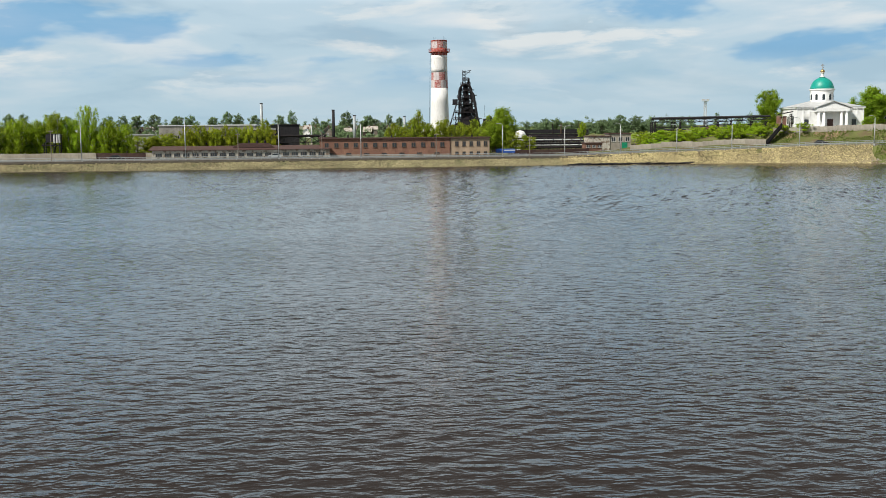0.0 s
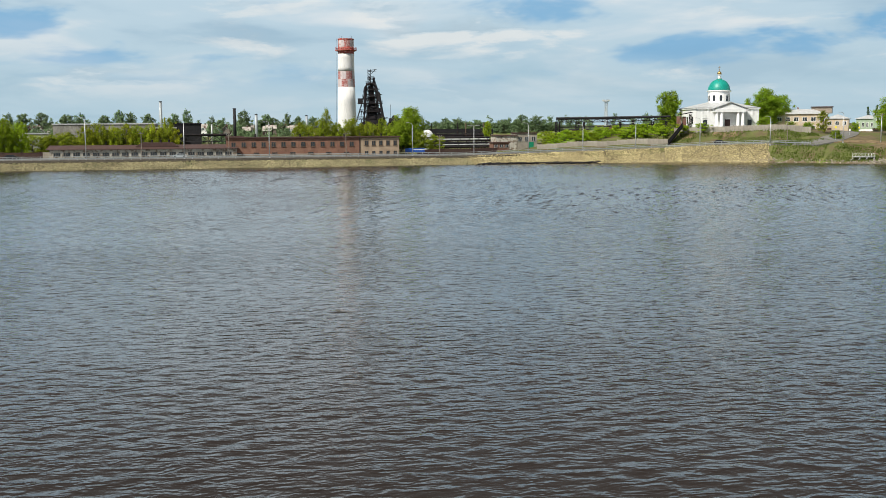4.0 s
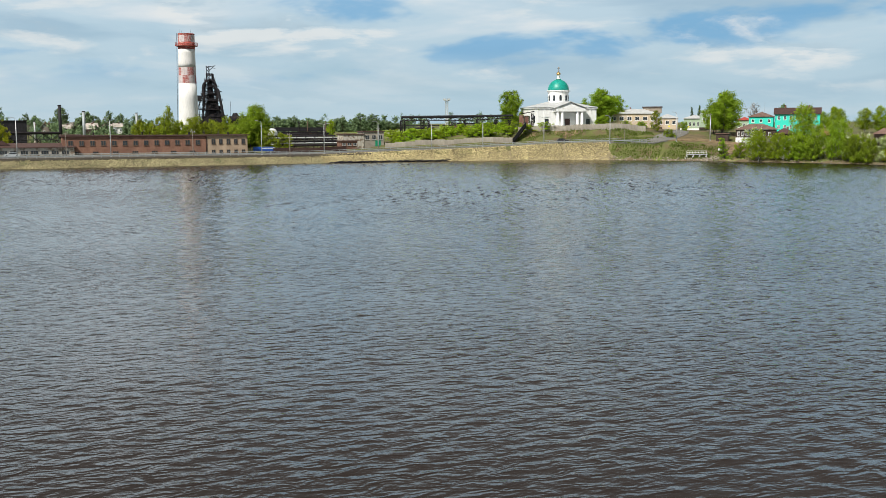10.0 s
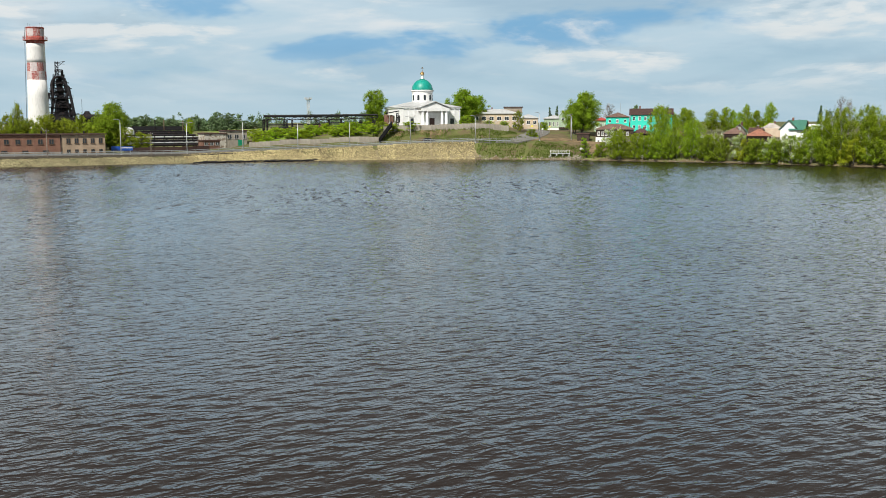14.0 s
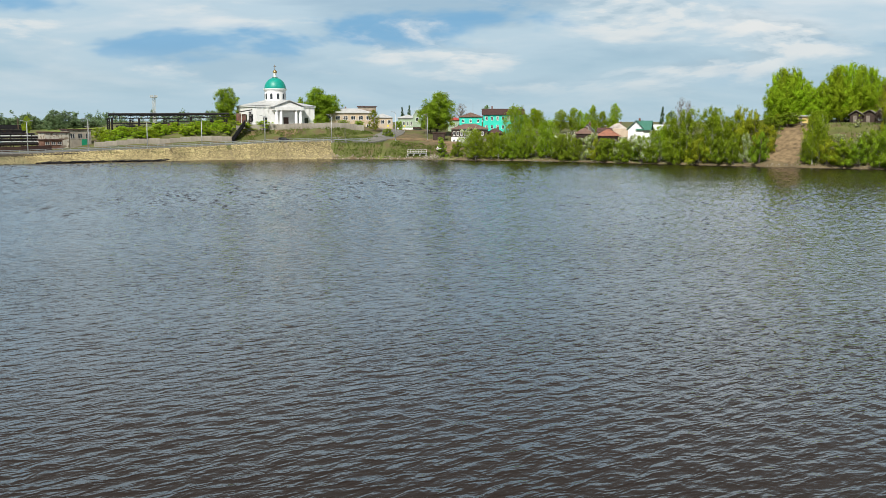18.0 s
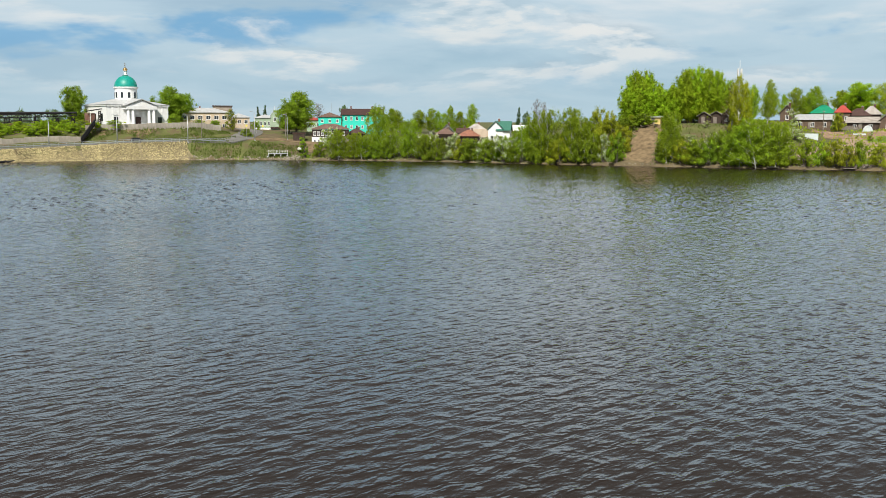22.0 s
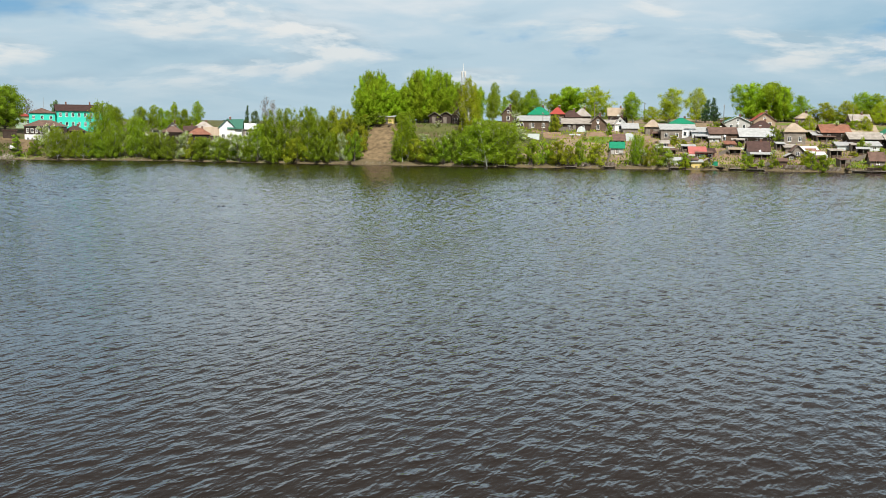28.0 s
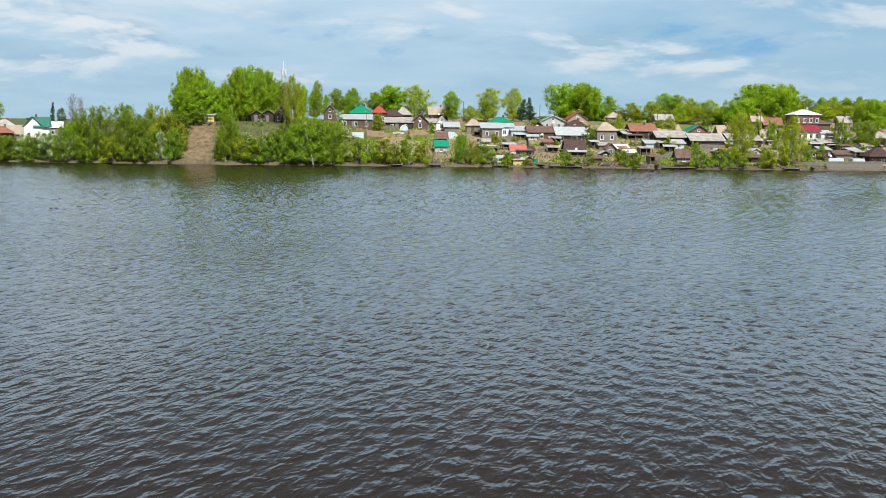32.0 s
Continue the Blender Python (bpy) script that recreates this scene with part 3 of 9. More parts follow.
strip("verge", rail_line(7.3)[:3] + [(60, 326.2)], 2.4, 0.14, VERGE, "dark earth verge at the top of the stone facing", "verge")


def street_lamp(x, y, h, double=False, rz=0.0):
    o = thing("street_lamp", x, y, gz(x, y), rz, "tall galvanised street lamp with a curved arm" if not double else "tall street lamp with two arms", "street lamp", "street lamps on the dam")
    part("base", lathe(B(), [(0.28, -0.3), (0.28, 0.1), (0.17, 0.2), (0.17, 0.5)], 10), STEEL, o)
    part("pole", tube(B(), (0, 0, 0), (0, 0, h - 0.6), 0.16, 0.10, 10), STEEL, o, "", True)
    for s in ((1, -1) if double else (1,)):
        g = B()
        pts = [(0, 0, h - 0.65), (s * 0.15, 0, h - 0.2), (s * 0.5, 0, h), (s * 1.3, 0, h + 0.12)]
        for a, b in zip(pts, pts[1:]):
            tube(g, a, b, 0.065, None, 6)
        arm = part("arm", g, STEEL, o)
        part("lamp_head", box(B(), *sorted((s * 1.15, s * 1.9)), -0.16, 0.16, h + 0.05, h + 0.2), STEEL, arm)
    return o


for x, y, h in ((-105, 304.4, 12.3), (-75.2, 308.9, 12.3), (-47.7, 313, 11.4), (-22.8, 316.8, 11.0), (21.5, 323.4, 10.4), (60, 329.6, 9.6), (78.5, 330.6, 8.6), (95.9, 329.0, 8.6), (116.5, 325.4, 9.0), (136.4, 316.0, 9.0), (157, 308.3, 9.6), (167.6, 304.6, 8.4), (-136, 299.7, 12.3)):
    street_lamp(x, y, h, rz=DAM + 180)
street_lamp(41.6, 326.4, 9.4, True, DAM)


def wood_pole(x, y, h):
    o = thing("utility_pole", x, y, gz(x, y), 0, "dark weathered wooden utility pole", "utility pole", "utility poles")
    part("pole", tube(B(), (0, 0, -0.5), (0, 0, h), 0.14, 0.09, 8), PLANK, o)
    part("crossarm", box(B(), -0.7, 0.7, -0.06, 0.06, h - 0.5, h - 0.36), PLANK, o)
    for u in (-0.6, 0, 0.6):
        part("insulator", tube(B(), (u, 0, h - 0.36), (u, 0, h - 0.2), 0.05, 0.04, 6), TRIM, o)


for x, y, h in ((-113, 302, 9.5), (0.5, 317.5, 8), (-60, 312.5, 8), (-35, 318, 7.2), (30, 322, 7), (61, 334, 7.5), (145, 322, 7.5), (172, 312, 8)):
    wood_pole(x, y, h)


def panel_fence(name, line, w, h, mat, label, lift=0.0):
    o = thing(name, 0, 0, 0, 0, label, "fence", "fences")
    pm = mesh_of(box(box(B(), -w / 2 + 0.1, w / 2 - 0.1, -0.07, 0.07, -0.6, h), -w / 2 + 0.3, w / 2 - 0.3, -0.1, 0.1, 0.25, h - 0.2), "panel", mat)
    qm = mesh_of(box(B(), -0.12, 0.12, -0.12, 0.12, -0.6, h + 0.12), "fence_post", mat)
    for x, y, a in along(line, w):
        z = gz(x, y) + lift
        c, s = math.cos(radians(a)) * w / 2, math.sin(radians(a)) * w / 2
        same_part("panel", pm, o, x + c, y + s, z, a)
        same_part("fence_post", qm, o, x, y, z, a)
    return o


panel_fence("concrete_fence", [dam(-60, 19), dam(22, 19)], 5.2, 1.9, CONCRETE, "stained concrete panel fence along the works")
panel_fence("rusty_fence", [dam(22, 19.3), dam(37, 19.3)], 5.0, 1.8, CONC_RUST, "rust-brown sheet fence along the works")
panel_fence("concrete_fence", [dam(38, 19), dam(45, 19)], 4.0, 1.8, CONCRETE, "short stained stretch of concrete fence")
panel_fence("rusty_fence", [(24, 333), (47, 337)], 4.6, 1.5, CONC_RUST, "rust-brown fence beside the old pipelines")
panel_fence("concrete_fence", [(66.5, 346), (79, 343), (92, 341), (108.5, 337.5)], 3.4, 1.7, CONCRETE, "grey concrete fence at the foot of the green bank")
panel_fence("concrete_fence", [(113.5, 341.5), (123, 339.0), (131, 335.6), (141, 331.8), (154, 328)], 2.8, 1.7, CONCRETE, "pale concrete fence on the edge of the church hill", 0.1)

stair = thing("covered_stair", 0, 0, 0, 0, "dark covered stairway up the church hill", "stairway")
for nm, dz0, dz1, wd, m in (("stair_flight", 0.0, 0.6, 1.5, RUST), ("stair_side", 0.6, 2.0, 1.7, BLACK)):
    g = B()
    a, b = Vector((109.4, 336.4, 4.9)), Vector((115.3, 338.6, 10.9))
    side = Vector((0.25, 0.76, 0)) * wd
    vs = [g.verts.new(p) for p in (a - side + Vector((0, 0, dz0)), a + side + Vector((0, 0, dz0)), b + side + Vector((0, 0, dz0)), b - side + Vector((0, 0, dz0)), a - side + Vector((0, 0, dz1)), a + side + Vector((0, 0, dz1)), b + side + Vector((0, 0, dz1)), b - side + Vector((0, 0, dz1)))]
    for f in ((0, 3, 2, 1), (4, 5, 6, 7), (0, 1, 5, 4), (1, 2, 6, 5), (2, 3, 7, 6), (3, 0, 4, 7)):
        g.faces.new([vs[i] for i in f])
    part(nm, g, m, stair)

# ---- the old iron works ----


def works_window(o, x, z, w, h, bars=1, frame_mat=None):
    fr = part("window", box(B(), x - w / 2, x + w / 2, -0.05, 0.0, z, z + h), GLASS, o)
    g = B()
    for i in range(bars + 2):
        u = x - w / 2 + w * i / (bars + 1)
        box(g, u - 0.05, u + 0.05, -0.10, -0.052, z, z + h)
    box(g, x - w / 2 - 0.15, x + w / 2 + 0.15, -0.18, -0.052, z - 0.14, z - 0.002)
    part("frame", g, frame_mat or PLANK_B, fr)


bx, by = -36.2, 322.0
brick = thing("brick_building", bx, by, 3.2, DAM - 3, "long old red brick works building with a flat dark roof", "building")
part("wall", box(B(), 0, 41.5, 0, 12, -0.5, 5.4), WORKS_BRICK, brick)
part("plinth", box(B(), -0.05, 41.5, -0.08, 0, -0.5, 0.5), BEIGE, brick, "stained plaster plinth")
part("beige_end", box(B(), 41.5, 54, 0.0, 12, -0.5, 5.3), TAN_BRICK, brick, "beige plastered end of the brick building")
part("roof", box(B(), -0.4, 54.4, -0.5, 12.4, 5.4, 5.75), ROOF_BROWN, brick, "dark felt roof edge")
part("upper_block", box(B(), -0.3, 5.5, 1.0, 12.2, 5.76, 6.0), ROOF_BROWN, brick)
for i in range(13):
    works_window(brick, 2.2 + i * 3.05, 2.75, 1.25, 1.35)
for i in range(7):
    works_window(brick, 3.5 + i * 5.6, 0.35, 1.6, 0.6, 2)
for i in range(5):
    works_window(brick, 43.5 + i * 2.3, 2.9, 1.05, 1.45, 1)
    works_window(brick, 43.5 + i * 2.3, 0.2, 1.0, 0.9, 1)
part("downpipe", tube(B(), (41.3, -0.2, 0), (41.3, -0.2, 5.4), 0.09, None, 6), RUST, brick)
for u in (9, 23, 37, 49):
    part("vent", tube(B(), (u, 5, 5.7), (u, 5, 6.6), 0.25, None, 8), RUST, brick)

low = thing("low_shed", -86.5, 313.2, 3.2, DAM - 1, "long low shed with a brown roof and small windows", "building")
part("wall", box(B(), 0, 54, 0, 8, -0.5, 2.3), PEELING, low, "peeling whitewashed wall")
g = B()
roof_l = [(-0.6, 2.3), (8.6, 3.4), (8.6, 3.55), (-0.6, 2.45)]
va = [g.verts.new((-1, y, z)) for y, z in roof_l]
vb = [g.verts.new((54.5, y, z)) for y, z in roof_l]
for i in range(4):
    j = (i + 1) % 4
    g.faces.new((va[i], va[j], vb[j], vb[i]))
g.faces.new(va[::-1])
g.faces.new(vb)
part("roof", g, ROOF_BROWN, low, "rust-brown sheet roof")
for i in range(19):
    works_window(low, 2 + i * 2.75, 0.45, 1.9, 0.95, 2, PLANK)
part("raised_roof", prism(B(), [(24, 3.0), (37, 3.0), (35, 4.3), (26, 4.3)], 3, 9), ROOF_BROWN, low)
for u in (29, 31.5, 34):
    part("roof_vent", tube(B(), (u, 5, 4.2), (u, 5, 5.1), 0.3, None, 8), RUST, low)


def block(name, x, y, w, d, h, rz, mat, roofm, label, wins=0, z=None):
    o = thing(name, x, y, gz(x, y) if z is None else z, rz, label, "building", "works buildings")
    part("wall", box(B(), -w / 2, w / 2, 0, d, -1, h), mat, o)
    part("roof", box(B(), -w / 2 - 0.3, w / 2 + 0.3, -0.3, d + 0.3, h, h + 0.35), roofm, o)
    for i in range(wins):
        works_window(o, -w / 2 + w * (i + 0.5) / wins, h * 0.5, min(1.4, w / wins * 0.6), min(1.4, h * 0.3), 1, SILICATE)
    return o


block("white_workshop", -106, 350, 19, 8, 7.0, DAM, SILICATE, SHEET, "whitewashed workshop half hidden by trees", 5)
block("slab_hall", -86, 388, 36, 10, 10.0, DAM - 6, HALL, SHEET, "long grey hall with a pale slab roof", 8)
block("hall_annex", -64, 385, 8, 8, 8.4, DAM, PLANK_B, SHEET, "brown annex of the hall", 3)
block("red_hall", -80, 416, 15, 8, 10, DAM, BRICK, SHEET, "dull red brick hall behind the trees", 4)
block("tar_tank_house", -57.5, 394, 11, 8, 9.9, DAM, BLACK, RUST, "black sheet-clad tank house")
block("small_brick_house", 54.5, 349, 5.8, 5, 2.7, 6, BRICK, ROOF_BROWN, "small brick gatehouse with white trim", 3)
ob_ = block("grey_workshop", 57.5, 356, 7.5, 7, 5.0, 6, PEELING, ROOF_BROWN, "grey workshop with a pale upper wall", 0)
ob_ = block("grey_workshop", 65, 357, 7.5, 7, 5.2, 6, CONCRETE, ROOF_BROWN, "workshop with stained panels and a green gate", 3)
part("gate", box(B(), 0.5, 2.5, -0.08, -0.01, 0, 2.2), ROOF_GREEN, ob_, "green steel gate")


def chimney_pipe(x, y, h, r, mat, label):
    o = thing("pipe_chimney", x, y, gz(x, y), 0, label, "chimney", "works chimneys")
    part("pipe", tube(B(), (0, 0, 0), (0, 0, h), r * 1.1, r, 12), mat, o, "", True)
    part("rim", lathe(B(), [(r + 0.1, h - 0.3), (r + 0.1, h), (r - 0.1, h)], 12), RUST, o)
    part("foot", lathe(B(), [(r * 1.8, -0.5), (r * 1.8, 1.0), (r * 1.15, 1.6)], 12), CONCRETE, o)


chimney_pipe(-69.5, 413, 18.6, 0.55, RAIL, "slim grey steel chimney")
chimney_pipe(-44, 447, 16, 0.62, BLACK, "black soot-stained steel chimney")
chimney_pipe(-35, 449, 13.6, 0.55, RAIL, "grey steel chimney with a dark rim")
chimney_pipe(-14, 480, 12.6, 0.5, RAIL, "short grey steel chimney")
chimney_pipe(-54, 450, 9.5, 0.3, STEEL, "thin grey vent pipe")


def truss_span(bm, p0, p1, h, n, w):
    a, b, up_ = Vector(p0), Vector(p1), Vector((0, 0, h))
    bar(bm, a, b, w)
    bar(bm, a + up_, b + up_, w)
    for i in range(n):
        u, v = a.lerp(b, i / n), a.lerp(b, (i + 1) / n)
        bar(bm, u, u + up_, w * 0.8)
        bar(bm, *((u, v + up_) if i % 2 else (u + up_, v)), w * 0.7)
    bar(bm, b, b + up_, w * 0.8)


def lattice_leg(bm, x, y, z0, z1, s, w):
    for dx in (-s, s):
        for dy in (-s, s):
            bar(bm, (x + dx, y + dy, z0), (x + dx, y + dy, z1), w)
    k = max(2, int((z1 - z0) / (2 * s)))
    for i in range(k):
        a, b = z0 + (z1 - z0) * i / k, z0 + (z1 - z0) * (i + 1) / k
        for dy in (-s, s):
            bar(bm, (x - s, y + dy, a), (x + s, y + dy, b), w * 0.6)
            bar(bm, (x + s, y + dy, a), (x - s, y + dy, b), w * 0.6)


tres = thing("pipe_trestle", -50, 377, 3.6, DAM, "black steel pipe trestle behind the low shed", "pipe trestle", "pipe racks")
g = B()
truss_span(g, (-9.5, 0, 3.6), (9.5, 0, 3.6), 2.0, 8, 0.22)
part("truss", g, BLACK, tres)
for u in (-9, -3, 3, 9):
    g = B()
    lattice_leg(g, u, 0, -0.5, 3.6, 0.5, 0.14)
    part("leg", g, BLACK, tres)
part("pipe", tube(B(), (-10, 0, 6.0), (10, 0, 6.0), 0.4, None, 10), RUST, tres)

hop = thing("coal_hopper", -117, 314, 3.3, DAM, "black hopper on a steel frame with a pale tank", "hopper")
g = B()
for u in (-2.2, 0.6, 2.3):
    for v in (-1.2, 1.2):
        bar(g, (u, v, -0.3), (u, v, 5.0), 0.25)
bar(g, (-2.6, -1.2, 4.0), (2.6, -1.2, 4.0), 0.2)
part("legs", g, BLACK, hop)
part("deck", box(B(), -2.8, 0.6, -1.6, 1.6, 4.0, 4.3), RUST, hop)
part("tank", prism(B(), [(-1.6, 5.0), (2.5, 5.0), (2.6, 7.2), (2.0, 7.7), (-1.0, 7.7), (-1.7, 7.2)], -1.3, 1.3), BLACK, hop)
for u in (0.9, 1.7, 2.4):
    part("pale_pipe", tube(B(), (u, -1.5, 4.8), (u, -1.5, 7.4), 0.28, None, 8), SHEET, hop)

# blast furnace, seen as a dark tower of shells, decks and gas pipes
fur = thing("blast_furnace", 12.6, 402, 3.5, 0, "black rusted blast furnace tower with decks and gas pipes", "blast furnace")
part("furnace_shell", lathe(B(), [(2.6, 0), (2.8, 8), (2.4, 9), (2.5, 12), (1.6, 16.5), (1.1, 20), (0.8, 23), (0.8, 25.5)], 20), RUST, fur)
part("cast_house", box(B(), -4.6, 4.6, -2, 6, -0.5, 9.5), BLACK, fur)
part("cast_house_roof", prism(B(), [(-5.6, 9.5), (5.0, 9.5), (4.2, 10.9), (-2.0, 11.6)], -4.4, 6.4), RUST, fur)
part("dust_catcher", lathe(B(), [(1.2, 1.5), (3.0, 4.5), (3.0, 10), (1.3, 12.2), (0.8, 13.2)], 16, 9.0, 1.0), RUST, fur)
part("stove_block", box(B(), 6.2, 16.5, -2, 5, -0.5, 9.6), BLACK, fur)
part("stove_drum", tube(B(), (6.5, -1, 10.6), (15.5, -1, 10.6), 1.5, None, 14), RUST, fur)
for i, (z0, r, w) in enumerate(((11.6, 3.4, 5.2), (14.4, 3.2, 4.4), (17.6, 3.0, 4.6), (20.2, 2.4, 3.6), (22.8, 2.2, 2.4), (25.2, 1.8, 2.2), (27.0, 1.2, 1.5))):
    part("deck", box(B(), -w - (0.9 if i == 2 else 0), w - 0.6, -r, r, z0, z0 + 0.25), RUST, fur)
    for s in (-1, 1):
        g = B()
        for h in (0.55, 1.05):
            bar(g, (-w, s * r, z0 + h), (w - 0.6, s * r, z0 + h), 0.06)
        for k in range(7):
            u = -w + (2 * w - 0.6) * k / 6
            bar(g, (u, s * r, z0), (u, s * r, z0 + 1.05), 0.06)
        part("railing", g, RUST, fur)
for x0, y0 in ((-4.2, -3.4), (3.6, -3.4), (-4.2, 3.4), (3.6, 3.4)):
    part("column", bar(B(), (x0, y0, 0), (x0 * 0.45, y0 * 0.45, 25), 0.4), BLACK, fur)
g = B()
for k in range(6):
    z0 = 10 + k * 2.4
    f0, f1 = 1 - 0.55 * z0 / 25, 1 - 0.55 * (z0 + 2) / 25
    for y0 in (-3.4, 3.4):
        part("brace", bar(B(), (-4.2 * f0, y0 * f0, z0), (3.6 * f1, y0 * f1, z0 + 2), 0.2), BLACK, fur)
        part("brace", bar(B(), (3.6 * f0, y0 * f0, z0), (-4.2 * f1, y0 * f1, z0 + 2), 0.2), BLACK, fur)


def pipe_run(name, pts, r, parent, mat):
    g = B()
    for a, b in zip(pts, pts[1:]):
        tube(g, a, b, r, None, 10)
    for p in pts[1:-1]:
        bmesh.ops.create_icosphere(g, subdivisions=1, radius=r * 1.02, matrix=Matrix.Translation(p))
    part(name, g, mat, parent)


for y0 in (-2.2, 1.8):
    arc = [(2.4 * math.sin(t) - 0.4, y0, 22.5 + 3.0 * math.cos(t)) for t in np.linspace(-1.5, 1.6, 8)]
    pipe_run("uptake", [(-2.6, y0, 15.5), (-2.7, y0, 20)] + arc + [(2.5, y0, 20), (1.6, y0, 16.5), (3.4, y0, 13.0), (3.6, y0, 10.5)], 0.4, fur, RUST)
pipe_run("downcomer", [(0.8, -2.4, 23.6), (2.6, -2.6, 21.6), (3.4, -2.8, 17.0), (4.2, -2.8, 12.0), (5.2, -2.6, 9.0)], 0.5, fur, BLACK)
g = B()
truss_span(g, (-6.8, 0.5, 8), (-2.4, 0.5, 22), 1.0, 9, 0.14)
part("skip_bridge", g, BLACK, fur)
g = B()
lattice_leg(g, -0.9, 0, 25, 30.8, 0.5, 0.14)
bar(g, (-0.9, 0, 30.4), (2.0, 0, 30.9), 0.16)
bar(g, (-0.9, 0, 28.6), (1.5, 0, 30.7), 0.14)
bar(g, (-1.6, 0, 30.2), (2.0, 0, 29.9), 0.1)
part("derrick", g, BLACK, fur)
part("bleeder", tube(B(), (0.9, 0, 25), (0.9, 0, 27.8), 0.55, 0.4, 10), RUST, fur)
part("side_cabin", box(B(), -5.4, -3.6, -1.6, 1.6, 17.9, 19.7), BLACK, fur)
rng = np.random.default_rng(8)
for k in range(20):
    z0 = rng.uniform(9.5, 25)
    half = 4.0 - 3.2 * max(0, z0 - 11) / 15
    u, v = rng.uniform(-half, half), rng.uniform(-2.6, 2.6)
    s, t = rng.uniform(0.25, 0.7), rng.uniform(0.5, 1.5)
    part("cabinet", box(B(), u - s, u + s, v - s, v + s, z0, z0 + t), BLACK if k % 2 else RUST, fur)
for k in range(46):
    z0 = rng.uniform(9, 24)
    half = 5.0 - 3.6 * max(0, z0 - 10) / 15
    u, v = rng.uniform(-half, half), rng.uniform(-3, 3)
    d = (rng.uniform(-1.2, 1.2), 0, rng.uniform(1.2, 3.6)) if k % 2 else (rng.uniform(1.2, 2.6), 0, rng.uniform(-0.3, 0.3))
    part("pipework", bar(B(), (u, v, z0), (u + d[0], v, z0 + d[2]), rng.uniform(0.12, 0.3)), BLACK, fur)
part("thin_mast", bar(B(), (7.2, 0, 9.5), (7.2, 0, 17.5), 0.08), RUST, fur)
part("white_tank", lathe(B(), [(2.0, -0.5), (2.1, 6.0), (1.5, 7.0), (0.4, 7.4)], 16, 18.5, -30), WHITE, fur)

# dark galleries and pipe racks between the furnace and the hill
gal = thing("pipe_gallery", 46, 417, gz(46, 417), 6, "long rusted pipe galleries on trestle legs", "pipe gallery", "pipe racks")
for z0, y0, m, hh in ((5.6, 0, BLACK, 1.6), (3.0, -14, SHEET, 0.4), (1.4, -26, RUST, 0.9)):
    part("gallery", box(B(), -17, 17, y0 - 1.0, y0 + 1.0, z0, z0 + hh), m, gal)
    for k in range(8):
        u = -16 + k * 4.6
        part("gallery_leg", bar(B(), (u, y0, -1), (u, y0, z0), 0.22), RUST, gal)
    part("pipe", tube(B(), (-17, y0 - 1.2, z0 - 0.4), (17, y0 - 1.2, z0 - 0.4), 0.28, None, 8), RUST, gal)
gal2 = thing("pipe_gallery", 40, 362, gz(40, 362), 6, "low rusted pipelines and beams behind the fence", "pipe gallery", "pipe racks")
for z0, y0, r, m in ((3.6, 0, 0.3, RUST), (2.9, -1, 0.3, BLACK), (2.2, -2, 0.22, SHEET), (4.6, 8, 0.3, RUST), (3.9, 9, 0.32, SHEET), (1.4, -3, 0.4, RUST), (5.4, 16, 0.3, RUST), (4.8, 17, 0.35, BLACK)):
    part("pipe", tube(B(), (-14, y0, z0), (15, y0, z0 + 0.1), r, None, 8), m, gal2)
for k in range(9):
    u = -13 + k * 3.4
    for y0, z1 in ((-1.5, 3.6), (8.5, 4.6), (16.5, 5.4)):
        part("support", bar(B(), (u, y0, -0.6), (u, y0, z1), 0.2), RUST, gal2)
    part("crossbeam", bar(B(), (u, -3.4, 2.5), (u, 1.0, 2.5), 0.16), BLACK, gal2)
part("cable_shelf", box(B(), -14, 15, 3, 5, 3.3, 3.6), SHEET, gal2)
part("long_roof", box(B(), -10, 8, 10, 14, 4.2, 4.5), SHEET, gal2)
for u in (-9, 2, 5.5, 13):
    part("standpipe", tube(B(), (u, -1, 5), (u, -1, 9.6), 0.2, None, 8), PLANK_B if u > 3 else RUST, gal)

rack = thing("pipe_rack", 0, 0, 0, 0, "rusted overhead pipe rack on lattice legs", "pipe rack", "pipe racks")
ra, rb = Vector((79.3, 373.2, 0)), Vector((116.8, 355.5, 0))
rk = lambda f, dz: (*(ra.lerp(rb, f)).xy, dz)
g = B()
truss_span(g, rk(0, 13.5), rk(0.55, 13.4), 1.0, 12, 0.2)
truss_span(g, rk(0.55, 13.4), rk(1, 14.2), 1.0, 10, 0.2)
part("truss", g, RUST, rack)
for nm, z0, z1, f0, f1, r in (("pipe", 14.9, 15.2, 0, 1, 0.34), ("pipe", 14.6, 14.9, 0.0, 0.9, 0.22), ("pipe", 11.6, 11.7, 0.02, 0.5, 0.2), ("pipe", 10.6, 10.7, 0.06, 0.3, 0.35), ("pipe", 12.3, 12.4, 0.5, 0.98, 0.2)):
    part(nm, tube(B(), rk(f0, z0), rk(f1, z1), r, None, 10), BLACK if r > 0.3 else RUST, rack)
for f, s in ((0, 0.35), (0.03, 0.2), (0.19, 0.6), (0.25, 0.2), (0.47, 0.6), (0.57, 0.25), (0.68, 0.2), (0.85, 0.4), (0.97, 0.4)):
    p = ra.lerp(rb, f)
    g = B()
    lattice_leg(g, p.x, p.y, gz(p.x, p.y) - 0.5, 13.5, s, 0.16)
    part("leg", g, RUST, rack)
part("valve_house", box(B(), 97, 99.5, 363.5, 365.5, gz(98, 364), 11.6), BRICK, rack)
tow = thing("pipe_tower", 119.5, 349.5, 10.6, -18, "rusted brick and steel pipe tower by the church", "tower")
